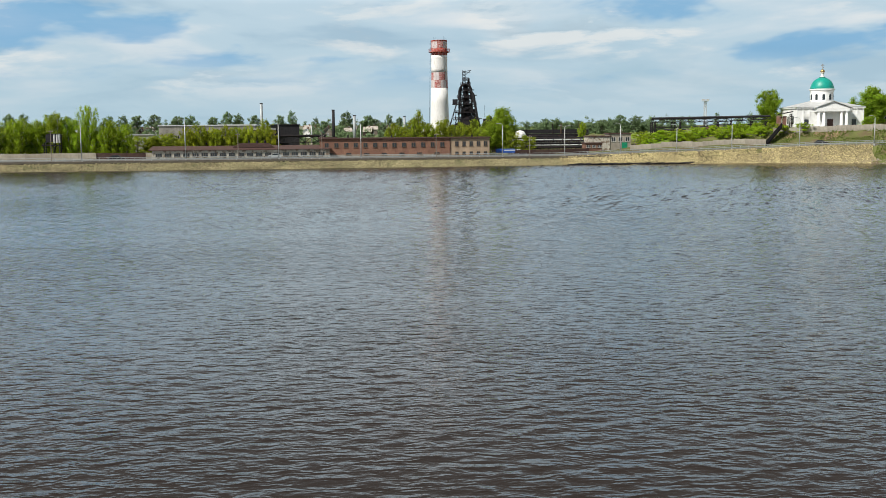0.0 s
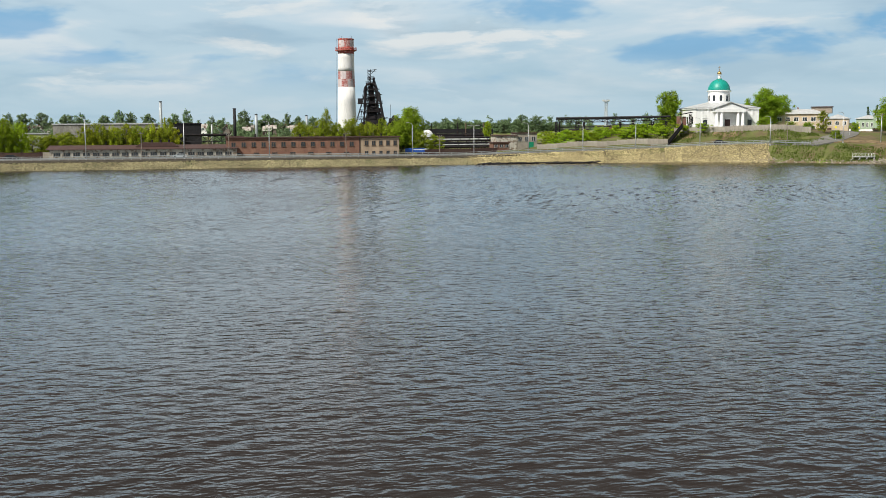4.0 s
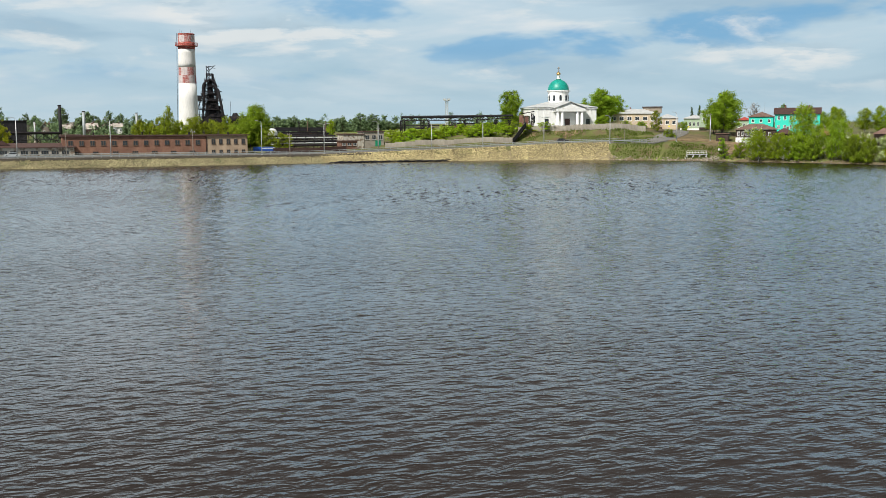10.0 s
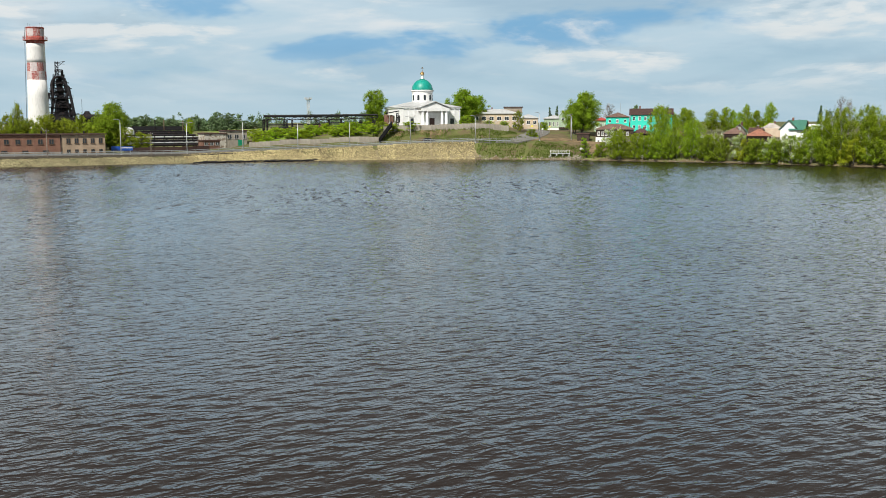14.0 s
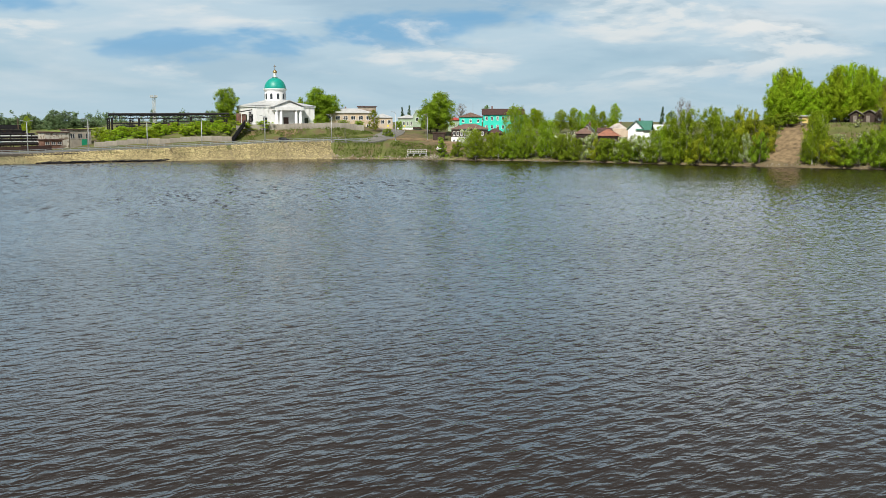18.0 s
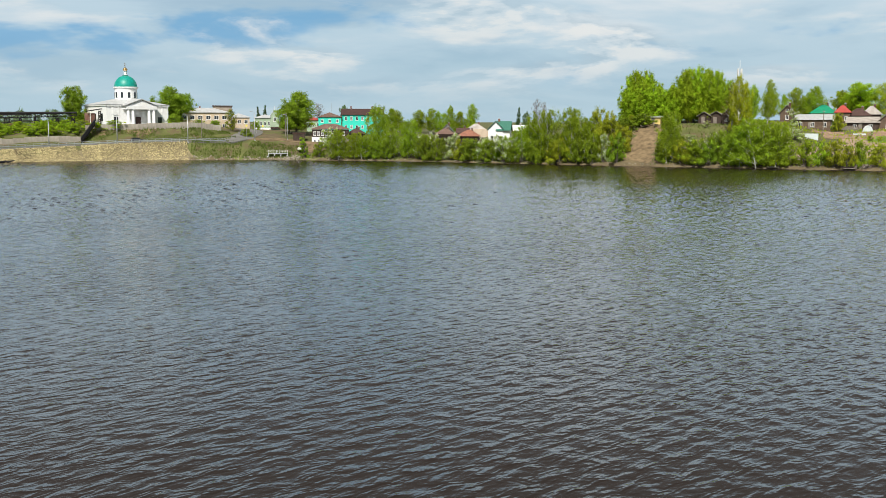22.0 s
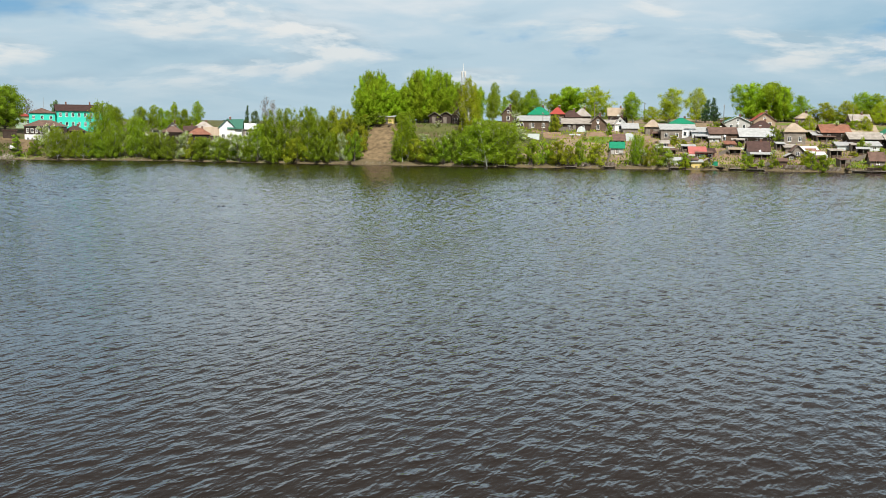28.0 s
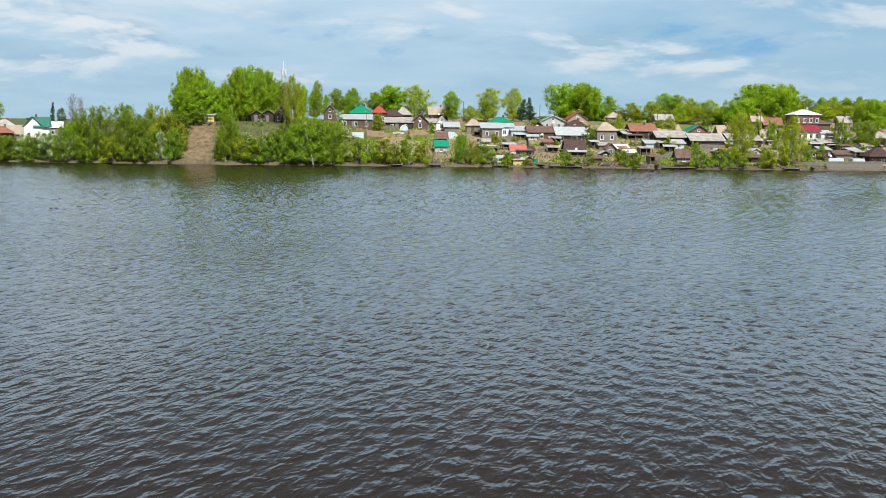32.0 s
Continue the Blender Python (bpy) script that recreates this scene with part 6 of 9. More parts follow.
def tree_kind(kind, bark, leaves, height, width, low, shape, n, per, size, seed, label, category, stems=1, blossom=None):
    """One tree of about this height and crown width: tapered, bent trunk with limbs, and a crown of clumps that hang on them."""
    rng = np.random.default_rng(seed)
    bm, clumps = B(), []
    for s in range(stems):
        lean = rng.uniform(-0.12, 0.12, 2) * (1 if stems == 1 else 1.2 if stems == 2 else 2.2)
        base = Vector((0, 0, -0.3)) if stems == 1 else Vector((*rng.uniform(-0.12, 0.12, 2) * width, -0.3))
        pts = [base]
        for i in range(1, 6):
            f = i / 5
            pts.append(Vector((base.x + lean[0] * height * f + rng.uniform(-0.15, 0.15), base.y + lean[1] * height * f + rng.uniform(-0.15, 0.15), height * 0.94 * f)))
        r0 = height * 0.018 / math.sqrt(stems) + 0.03
        for i in range(5):
            tube(bm, pts[i], pts[i + 1], r0 * (1 - i * 0.19), r0 * (1 - (i + 1) * 0.19) + 0.01, 6)
        for i in range(n // stems):
            f = low + (1 - low) * ((i + rng.uniform(0.1, 0.9)) / (n // stems))
            u = (f - low) / (1 - low)
            reach = width / 2 * shape(u) * rng.uniform(0.28, 1.2)
            ang = i * 2.4 + rng.uniform(-0.5, 0.5)
            k = min(4, int(f * 5 * 0.94))
            root = pts[k].lerp(pts[k + 1], 0.3)
            tip = Vector((root.x + reach * math.cos(ang), root.y + reach * math.sin(ang), height * f))
            root.z = max(height * low * 0.6, tip.z - reach * 0.8)
            tube(bm, root, tip, r0 * 0.35 * (1 - 0.6 * u) + 0.012, 0.015, 4)
            clumps.append(((tip.x, tip.y, tip.z), rng.uniform(0.45, 1.0) * (0.072 * height + 0.085 * width) * (0.55 + 0.45 * shape(u))))
            if reach > width * 0.2:
                m = root.lerp(tip, 0.55)
                clumps.append(((m.x, m.y, m.z + 0.2), rng.uniform(0.4, 0.8) * 0.07 * (height + width)))
    trunk = mesh_of(bm, "trunk", bark)
    v, f, n_out = leafy(rng, clumps, per, size)
    crown = mesh_from("crown", v, f, [leaves], normals=n_out)
    bloom = None
    if blossom:
        v, f, n_out = leafy(rng, [((c[0] * 1.04, c[1] * 1.04, c[2] * 1.02), r) for c, r in clumps], per * 0.8, size * 0.9)
        bloom = mesh_from("blossom", v, f, [blossom], normals=n_out)
    TREES.setdefault(kind, []).append((trunk, crown, bloom, height, width, label, category))


oval = lambda u: math.sin(math.pi * min(1, 0.18 + 0.80 * u)) ** 0.7
cone = lambda u: max(0.06, 1 - u)
column = lambda u: 0.55 + 0.45 * math.sin(math.pi * (0.15 + 0.75 * u))
rough = lambda u: (0.62 + 0.38 * math.sin(math.pi * (0.1 + 0.8 * u))) * (1 if u < 0.75 else 1 - 2.2 * (u - 0.75))
domed = lambda u: math.sqrt(max(0.05, 1 - (u * 0.97) ** 2.2))
for s in range(3):
    tree_kind("poplar", BARK, LEAF, 14, 9, 0.16, oval, 100, 130, 0.22, 100 + s, "tall green poplar in full spring leaf", "tree", 2)
    # poplars of the knoll and gardens, with sun brightness in the leaf colour
    tree_kind("aspen", BARK, LEAF_B, 14, 9, 0.12, rough, 108, 125, 0.22, 150 + s, "tall poplar, its leaf colour brightened for sunlight", "tree", 3)
    tree_kind("willow", BIRCHBARK, LEAF_D, 9, 8, 0.10, domed, 100, 130, 0.19, 200 + s, "spreading green willow with pale stems", "tree", 3)
    tree_kind("bush", BARK, LEAF, 4.5, 5, 0.05, domed, 56, 380, 0.15, 300 + s, "dense green bush on the slope", "bush", 4)
    tree_kind("olive", BARK, LEAF_O, 5, 5.5, 0.05, domed, 52, 300, 0.15, 350 + s, "sparse olive green bush", "bush", 4)
for s in range(2):
    tree_kind("young", BARK, LEAF_W, 8, 5, 0.10, column, 44, 130, 0.20, 400 + s, "young green tree among the works", "tree", 2)
    tree_kind("birch", BIRCHBARK, LEAF_G, 11, 5, 0.15, oval, 66, 140, 0.18, 450 + s, "slender birch with a pale trunk", "tree")
    tree_kind("ybirch", BIRCHBARK, LEAF_Y, 11, 6.5, 0.12, oval, 70, 140, 0.18, 470 + s, "yellow-green birch with fresh leaves", "tree")
    tree_kind("far", BARK, LEAF_FAR, 12, 9, 0.08, domed, 34, 40, 0.5, 500 + s, "distant dark green tree on a hill", "tree")
    tree_kind("spruce", BARK, LEAF_S, 12, 5, 0.10, cone, 60, 90, 0.26, 550 + s, "dark green spruce with drooping boughs", "tree")
    tree_kind("cherry", BARK, LEAF_G, 5, 5, 0.06, domed, 34, 216, 0.15, 600 + s, "bird cherry bush in white blossom", "bush", 4, FLOWER)
tree_kind("ybush", BARK, LEAF_Y, 3.5, 4, 0.05, domed, 30, 264, 0.14, 640, "yellow-green garden bush in young leaf", "bush", 4)
tree_kind("rbirch", BIRCHBARK, leaf("copper_leaf", (0.17, 0.14, 0.03)), 11, 5, 0.15, oval, 40, 50, 0.22, 650, "birch with copper-tinted young leaves", "tree")
tree_kind("bare", BARK, TWIG, 11, 7, 0.25, oval, 46, 26, 0.22, 660, "tree with bare grey twigs", "tree")
tree_kind("gbush", BARK, LEAF_G, 4.0, 4.5, 0.05, domed, 36, 360, 0.15, 645, "bright green garden bush", "bush", 4)
tree_kind("cypress", BARK, LEAF, 5, 2.2, 0.04, column, 40, 220, 0.18, 670, "narrow green shrub by the landing", "bush", 3)
PLANTED = [0]


def tree(kind, x, y, h, w):
    """Plants a tree of that kind with its foot on the ground."""
    PLANTED[0] += 1
    k = PLANTED[0]
    trunk, crown, bloom, h0, w0, label, category = TREES[kind][k % len(TREES[kind])]
    o = thing(category, x, y, gz(x, y), (k * 67) % 360, label, category, kind_group(kind))
    o.scale = (w / w0, w / w0, h / h0)
    for nm, me in (("trunk", trunk), ("crown", crown), ("blossom", bloom)):
        if me:
            same_part(nm, me, o, 0, 0, 0)


def kind_group(kind):
    return {"far": "trees on the far hills", "bush": "bushes", "gbush": "bushes", "olive": "bushes", "ybush": "bushes", "cherry": "blossoming bushes"}.get(kind, "trees")


# behind the dam
tree("willow", -110.1, 324.9, 15.8, 6.5)
tree("willow", -118.0, 322.1, 13.5, 8.4)
tree("willow", -129.4, 317.6, 12.1, 8.9)
tree("willow", -136.8, 314.5, 12.2, 9.5)
tree("willow", -124.2, 319.7, 11.5, 6.6)
tree("willow", -102.8, 327.2, 11.8, 6.2)
tree("willow", -114.0, 323.5, 12.1, 6.7)
tree("willow", -98.2, 328.7, 10.2, 5.9)
tree("willow", -142.6, 312.0, 13.3, 9.4)
tree("young", -88.2, 340.8, 7.1, 7.3)
tree("young", -80.2, 342.7, 7.7, 7.4)
tree("young", -73.9, 344.1, 8.5, 6.6)
tree("young", -68.5, 345.3, 7.5, 6.7)
tree("young", -62.9, 346.3, 8.6, 6.8)
tree("young", -57.4, 347.3, 11.4, 5.7)
tree("young", -93.5, 339.4, 6.2, 5.4)
tree("young", -83.8, 341.9, 6.0, 5.6)
tree("young", -59.2, 347.0, 7.6, 6.8)
tree("far", -236.8, 594.6, 13.2, 9.3)
tree("far", -245.2, 591.2, 13.8, 8.3)
tree("far", -224.0, 599.5, 12.8, 12.9)
tree("far", -214.7, 602.9, 12.1, 8.8)
tree("far", -185.2, 612.6, 12.2, 9.1)
tree("far", -177.4, 614.9, 12.1, 10.0)
tree("far", -168.0, 617.6, 12.6, 11.5)
tree("far", -156.2, 620.6, 11.9, 11.5)
tree("far", -148.8, 622.5, 12.0, 11.6)
tree("far", -125.8, 627.5, 14.2, 8.6)
tree("far", -119.2, 628.8, 12.6, 9.5)
tree("far", -110.8, 630.3, 12.1, 9.5)
tree("far", -88.7, 633.8, 14.0, 7.8)
tree("far", -95.6, 632.8, 12.2, 7.8)
tree("far", -54.8, 637.6, 13.6, 10.8)
tree("far", -40.1, 638.7, 11.9, 9.8)
tree("far", -27.8, 639.4, 12.0, 6.9)
tree("far", -22.2, 639.6, 10.6, 6.0)
tree("far", -13.7, 639.9, 9.9, 9.9)
tree("far", -68.0, 636.4, 8.4, 11.8)
tree("far", -73.2, 635.8, 10.2, 5.8)
tree("far", -43.6, 638.5, 8.8, 9.8)
tree("far", -36.6, 639.0, 9.4, 9.8)
tree("far", -135.7, 625.4, 11.2, 9.4)
tree("far", -194.3, 609.8, 12.0, 10.7)
tree("young", -5.6, 345.0, 14.1, 3.9)
tree("young", -6.5, 344.9, 10.9, 4.2)
tree("young", -11.3, 344.8, 9.1, 5.7)
tree("young", -1.7, 345.0, 9.5, 5.3)
tree("young", 3.0, 345.0, 11.1, 5.0)
tree("young", 5.9, 344.9, 9.3, 5.0)
tree("young", 10.1, 344.9, 9.4, 4.6)
tree("young", 14.5, 344.7, 8.6, 4.6)
tree("young", -15.1, 344.7, 8.3, 3.8)
tree("young", -2.7, 345.0, 7.6, 3.8)
tree("poplar", 22.3, 351.3, 14.6, 11.2)
tree("poplar", 19.8, 347.4, 10.5, 7.7)
tree("young", 25.9, 344.0, 6.9, 5.7)
tree("young", 30.6, 343.6, 6.1, 6.4)
tree("young", 15.4, 344.7, 6.0, 4.6)
tree("far", 55.0, 617.6, 8.2, 8.8)
tree("far", 61.7, 616.9, 6.7, 8.8)
tree("far", 67.8, 616.3, 8.4, 8.8)
tree("far", 73.5, 615.6, 7.5, 8.8)
tree("far", 79.2, 614.9, 6.5, 8.8)
tree("far", 85.2, 614.1, 7.7, 8.8)
tree("far", 91.9, 613.2, 6.3, 8.7)
tree("far", 98.5, 612.1, 5.1, 8.7)
tree("far", 105.1, 611.0, 4.7, 8.7)
tree("far", 118.2, 608.6, 3.0, 8.6)
tree("far", 123.1, 607.7, 3.1, 8.6)
tree("far", 126.3, 607.0, 2.3, 8.6)
tree("birch", 56.8, 396.0, 9.9, 3.5)
tree("far", 77.6, 473.7, 5.6, 5.7)
tree("far", 86.0, 472.2, 8.4, 8.2)
tree("far", 81.0, 463.0, 6.5, 6.0)
tree("far", 53.2, 519.6, 9.7, 9.6)
tree("far", 57.7, 518.9, 9.1, 11.0)
tree("far", 62.7, 518.2, 9.0, 9.6)
tree("far", 67.2, 517.5, 6.1, 9.6)
tree("far", 72.3, 516.6, 5.9, 8.8)
tree("far", 76.2, 515.9, 5.4, 8.9)
tree("far", 81.2, 515.0, 5.5, 9.7)
tree("far", 85.4, 514.2, 7.0, 11.1)
tree("far", 90.2, 513.2, 5.2, 9.0)
tree("far", 95.2, 512.1, 6.4, 8.9)
tree("far", 99.7, 511.1, 8.0, 10.5)
tree("far", 104.2, 510.1, 4.5, 8.9)
tree("far", 108.7, 509.0, 4.2, 9.0)
tree("far", 112.5, 508.1, 3.6, 8.1)

# round the church
tree("poplar", 118.6, 360.0, 13.4, 8.3)
tree("poplar", 153.3, 357.8, 13.6, 11.7)
tree("poplar", 158.4, 359.7, 11.8, 8.5)
tree("bush", 149.2, 346.4, 4.0, 5.3)
tree("gbush", 115.1, 348.0, 3.0, 5.4)
tree("gbush", 117.6, 340.6, 2.8, 5.9)
tree("gbush", 122.9, 339.6, 2.7, 6.0)
tree("gbush", 75.6, 373.5, 3.1, 6.3)
tree("gbush", 78.9, 359.7, 3.1, 6.7)
tree("gbush", 85.7, 358.9, 2.9, 6.1)
tree("gbush", 92.7, 358.9, 2.9, 6.7)
tree("gbush", 98.7, 357.5, 3.0, 6.7)
tree("gbush", 103.9, 352.6, 3.0, 6.7)
tree("gbush", 110.5, 353.0, 3.0, 6.7)
tree("gbush", 74.0, 356.9, 3.0, 5.5)
tree("gbush", 97.9, 344.1, 2.9, 5.9)
tree("gbush", 103.6, 342.7, 2.8, 5.9)
tree("gbush", 109.7, 342.1, 2.8, 5.3)
tree("gbush", 87.2, 353.3, 2.9, 5.4)
trng = random.Random(31)
for k in range(12):
    tree("willow", -146 + 4.1 * k + trng.uniform(-1, 1), 318.5 + 0.9 * k + trng.uniform(-1.5, 1.5), trng.uniform(7.5, 10.5), trng.uniform(6.5, 8.5))
for k in range(16):
    tree("young", -98 + 2.7 * k + trng.uniform(-1, 1), 336.5 + 0.45 * k + trng.uniform(-1, 1), trng.uniform(4.6, 6.6), trng.uniform(5.0, 6.6))
for k in range(34):
    u, v = (k + trng.random()) / 34, trng.random()
    tree("gbush", 69 + 43 * u + 6 * v * (1 - u), 351 - 8.5 * u + 17 * v * (1 - 0.35 * u), trng.uniform(1.9, 3.2), trng.uniform(3.6, 5.2))
tree("young", 160.4, 328.0, 7.3, 4.0)
tree("bush", 159.1, 316.5, 2.8, 4.3)
tree("bush", 154.9, 340.5, 2.2, 4.0)
tree("bush", 160.2, 337.5, 2.4, 4.1)
tree("bush", 145.0, 341.4, 3.8, 5.6)
tree("spruce", 202.8, 374.7, 8.7, 2.8)
tree("spruce", 205.6, 375.2, 9.3, 2.9)
tree("poplar", 179.4, 315.7, 14.4, 12.1)
tree("poplar", 179.0, 320.9, 10.6, 7.3)
tree("bare", 217.0, 352.8, 9.9, 6.1)
tree("far", 231.0, 354.8, 9.7, 4.8)
tree("bush", 176.9, 337.8, 3.3, 3.0)

# the low shore
tree("cypress", 160.5, 284.4, 6.4, 2.8)
tree("bush", 163.7, 281.5, 4.6, 4.1)
tree("cherry", 172.1, 287.7, 6.7, 5.3)
tree("willow", 165.8, 273.7, 8.8, 6.1)
tree("willow", 168.4, 270.5, 8.0, 6.5)
tree("willow", 170.7, 267.4, 7.2, 5.4)
tree("willow", 176.0, 267.0, 15.5, 8.3)
tree("bush", 172.8, 264.5, 5.1, 4.3)
tree("bush", 175.3, 261.1, 6.2, 4.7)
tree("willow", 181.3, 258.0, 11.4, 7.1)
tree("bush", 183.0, 251.9, 7.0, 7.1)
tree("bush", 180.3, 251.5, 6.6, 4.9)
tree("cherry", 183.4, 251.5, 7.7, 6.0)
tree("cherry", 184.6, 240.8, 7.7, 5.8)
tree("bush", 184.9, 235.0, 6.6, 6.0)
tree("bush", 186.4, 229.3, 6.1, 5.7)
tree("cherry", 188.0, 223.5, 6.9, 7.2)
tree("cherry", 189.8, 217.8, 6.3, 5.4)
tree("bush", 188.9, 220.3, 5.4, 5.0)
tree("willow", 191.7, 219.6, 9.8, 7.8)
tree("willow", 193.6, 211.5, 14.2, 8.9)
tree("willow", 195.8, 205.1, 14.5, 8.4)
tree("willow", 193.1, 215.0, 11.7, 6.4)
tree("willow", 197.8, 199.6, 12.1, 7.7)
tree("olive", 201.9, 200.1, 13.0, 8.7)
tree("olive", 204.3, 197.1, 11.2, 7.4)
tree("olive", 200.6, 204.0, 9.7, 7.2)
tree("cherry", 198.0, 194.5, 8.0, 3.9)
tree("bush", 200.0, 191.1, 8.0, 5.1)
tree("bush", 195.9, 201.1, 6.7, 6.2)
tree("olive", 193.4, 207.1, 7.2, 7.2)
tree("bush", 191.1, 213.5, 6.3, 5.7)
tree("olive", 205.8, 193.4, 7.7, 5.5)
tree("bush", 196.8, 196.9, 6.0, 4.5)
tree("willow", 178.2, 262.6, 10.0, 6.1)
tree("birch", 233.5, 327.1, 9.1, 5.9)
tree("birch", 235.8, 325.2, 8.4, 5.0)
tree("birch", 231.1, 329.2, 7.3, 4.5)
tree("birch", 241.7, 320.1, 8.8, 5.9)
tree("birch", 245.1, 317.1, 10.1, 5.0)
tree("birch", 247.4, 315.0, 9.3, 3.6)
tree("birch", 249.5, 313.0, 8.8, 4.0)
tree("birch", 251.6, 311.0, 11.7, 4.0)
tree("birch", 254.1, 308.7, 9.4, 5.4)
tree("birch", 256.9, 305.9, 12.6, 4.9)
tree("far", 250.9, 283.5, 6.3, 5.5)
tree("spruce", 255.2, 278.9, 11.6, 2.9)
tree("bare", 259.7, 274.0, 14.8, 4.6)
tree("bare", 261.8, 271.7, 13.3, 3.7)
tree("far", 257.4, 276.6, 9.5, 4.6)

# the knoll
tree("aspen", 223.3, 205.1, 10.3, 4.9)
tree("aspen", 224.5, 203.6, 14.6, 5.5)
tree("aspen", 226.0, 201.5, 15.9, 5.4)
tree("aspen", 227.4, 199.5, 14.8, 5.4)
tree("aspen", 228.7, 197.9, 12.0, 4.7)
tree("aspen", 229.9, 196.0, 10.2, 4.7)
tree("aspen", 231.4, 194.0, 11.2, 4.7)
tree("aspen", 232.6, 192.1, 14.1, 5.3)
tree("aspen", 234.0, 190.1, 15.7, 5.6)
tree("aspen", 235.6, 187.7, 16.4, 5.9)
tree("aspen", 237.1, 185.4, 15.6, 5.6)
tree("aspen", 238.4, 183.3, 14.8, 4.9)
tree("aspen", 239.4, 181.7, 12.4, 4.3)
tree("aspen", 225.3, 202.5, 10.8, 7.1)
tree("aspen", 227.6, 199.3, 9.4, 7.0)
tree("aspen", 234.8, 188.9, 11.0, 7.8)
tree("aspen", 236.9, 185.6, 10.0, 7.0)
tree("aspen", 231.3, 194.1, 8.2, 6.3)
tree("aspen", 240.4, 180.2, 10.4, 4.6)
tree("rbirch", 229.7, 172.8, 11.9, 4.4)
tree("birch", 238.6, 171.5, 10.7, 3.5)
tree("birch", 247.8, 171.7, 12.7, 3.8)
tree("willow", 206.9, 176.7, 12.8, 6.3)
tree("birch", 204.4, 177.6, 13.6, 4.6)
tree("gbush", 206.7, 169.7, 6.6, 7.4)
tree("olive", 205.6, 173.2, 6.4, 6.3)
tree("bush", 207.4, 166.0, 6.4, 5.4)
tree("willow", 211.2, 154.1, 12.4, 11.0)
tree("willow", 210.0, 158.0, 10.4, 7.9)
tree("willow", 212.6, 150.6, 11.2, 9.1)
tree("bush", 211.3, 164.5, 7.8, 6.0)
tree("bush", 208.6, 160.3, 6.2, 5.4)
tree("cherry", 225.5, 178.5, 2.1, 1.8)
tree("bush", 221.4, 197.7, 3.6, 7.9)
tree("bush", 216.1, 200.5, 3.9, 6.9)
tree("bush", 204.0, 179.1, 5.7, 3.5)
tree("bush", 208.9, 158.9, 5.1, 4.0)
tree("bush", 206.3, 169.4, 4.6, 5.0)

for k in range(22):
    u, v = trng.random(), trng.random()
    tree(("bush", "olive", "gbush", "cherry")[k % 11 % 4], 203.5 + 14 * v + 4 * u, 181 - 22 * u + 3 * v, trng.uniform(1.6, 3.4), trng.uniform(2.2, 3.8))
for k in range(9):
    tree("olive" if k % 3 else "bare", 203.5 + 2.1 * k, 195.5 + 0.75 * k + trng.uniform(-1, 1), trng.uniform(2.0, 3.4), trng.uniform(2.2, 3.6))

# the gardens and the lanes behind
tree("birch", 268.0, 188.2, 10.2, 3.9)
tree("birch", 270.3, 183.7, 9.9, 6.1)
tree("birch", 281.1, 184.3, 8.6, 3.1)
tree("birch", 287.6, 182.4, 10.9, 6.4)
tree("birch", 294.5, 179.4, 11.2, 7.0)
tree("birch", 291.3, 181.5, 9.1, 6.0)
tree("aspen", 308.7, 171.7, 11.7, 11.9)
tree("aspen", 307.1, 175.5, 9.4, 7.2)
tree("ybirch", 303.4, 157.9, 12.2, 10.7)
tree("birch", 296.1, 142.8, 10.4, 6.9)
tree("ybirch", 301.6, 138.8, 5.9, 5.5)
tree("ybirch", 309.2, 134.8, 11.5, 10.7)
tree("ybirch", 315.7, 126.8, 11.7, 7.1)
tree("spruce", 314.5, 123.4, 8.0, 4.7)
tree("spruce", 315.3, 120.6, 8.4, 4.6)
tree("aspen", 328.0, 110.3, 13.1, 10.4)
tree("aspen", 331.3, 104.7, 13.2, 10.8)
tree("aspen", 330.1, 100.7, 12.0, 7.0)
tree("birch", 331.2, 94.7, 9.3, 6.5)
tree("ybirch", 327.7, 85.1, 6.8, 7.3)
tree("ybirch", 328.6, 79.2, 7.5, 6.8)
tree("birch", 348.9, 78.3, 10.0, 8.6)
tree("birch", 349.5, 73.8, 9.3, 7.6)
tree("ybirch", 324.9, 68.2, 7.3, 6.6)
tree("ybirch", 327.4, 64.2, 9.0, 7.5)
tree("ybirch", 327.9, 58.4, 8.4, 7.9)
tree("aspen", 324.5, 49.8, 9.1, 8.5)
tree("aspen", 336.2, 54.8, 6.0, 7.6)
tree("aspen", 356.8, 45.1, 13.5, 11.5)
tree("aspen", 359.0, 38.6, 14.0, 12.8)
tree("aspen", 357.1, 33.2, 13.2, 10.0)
tree("ybirch", 324.8, 43.3, 6.4, 5.5)
tree("birch", 387.1, 27.2, 8.1, 5.8)
tree("birch", 389.1, 22.0, 8.9, 5.8)
tree("birch", 392.0, 16.7, 9.2, 5.8)
tree("birch", 386.8, 11.7, 9.0, 6.2)
tree("birch", 391.7, 7.4, 9.6, 5.2)
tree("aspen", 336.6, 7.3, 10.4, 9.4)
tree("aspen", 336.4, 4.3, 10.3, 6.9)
tree("birch", 386.1, -1.4, 8.4, 5.4)
tree("birch", 385.8, -6.3, 9.1, 5.5)
tree("ybirch", 377.1, 31.4, 6.2, 7.1)
tree("far", 385.3, 67.2, 6.0, 7.6)
tree("ybirch", 387.1, 24.1, 5.9, 8.2)
tree("ybirch", 386.9, 14.8, 6.2, 8.0)
tree("ybirch", 386.6, 6.6, 6.0, 7.9)
tree("far", 382.0, 94.0, 3.1, 7.9)
tree("far", 375.0, 105.5, 2.9, 6.8)
tree("ybirch", 379.1, 19.7, 8.2, 7.0)
tree("young", 382.8, 10.8, 7.7, 6.9)
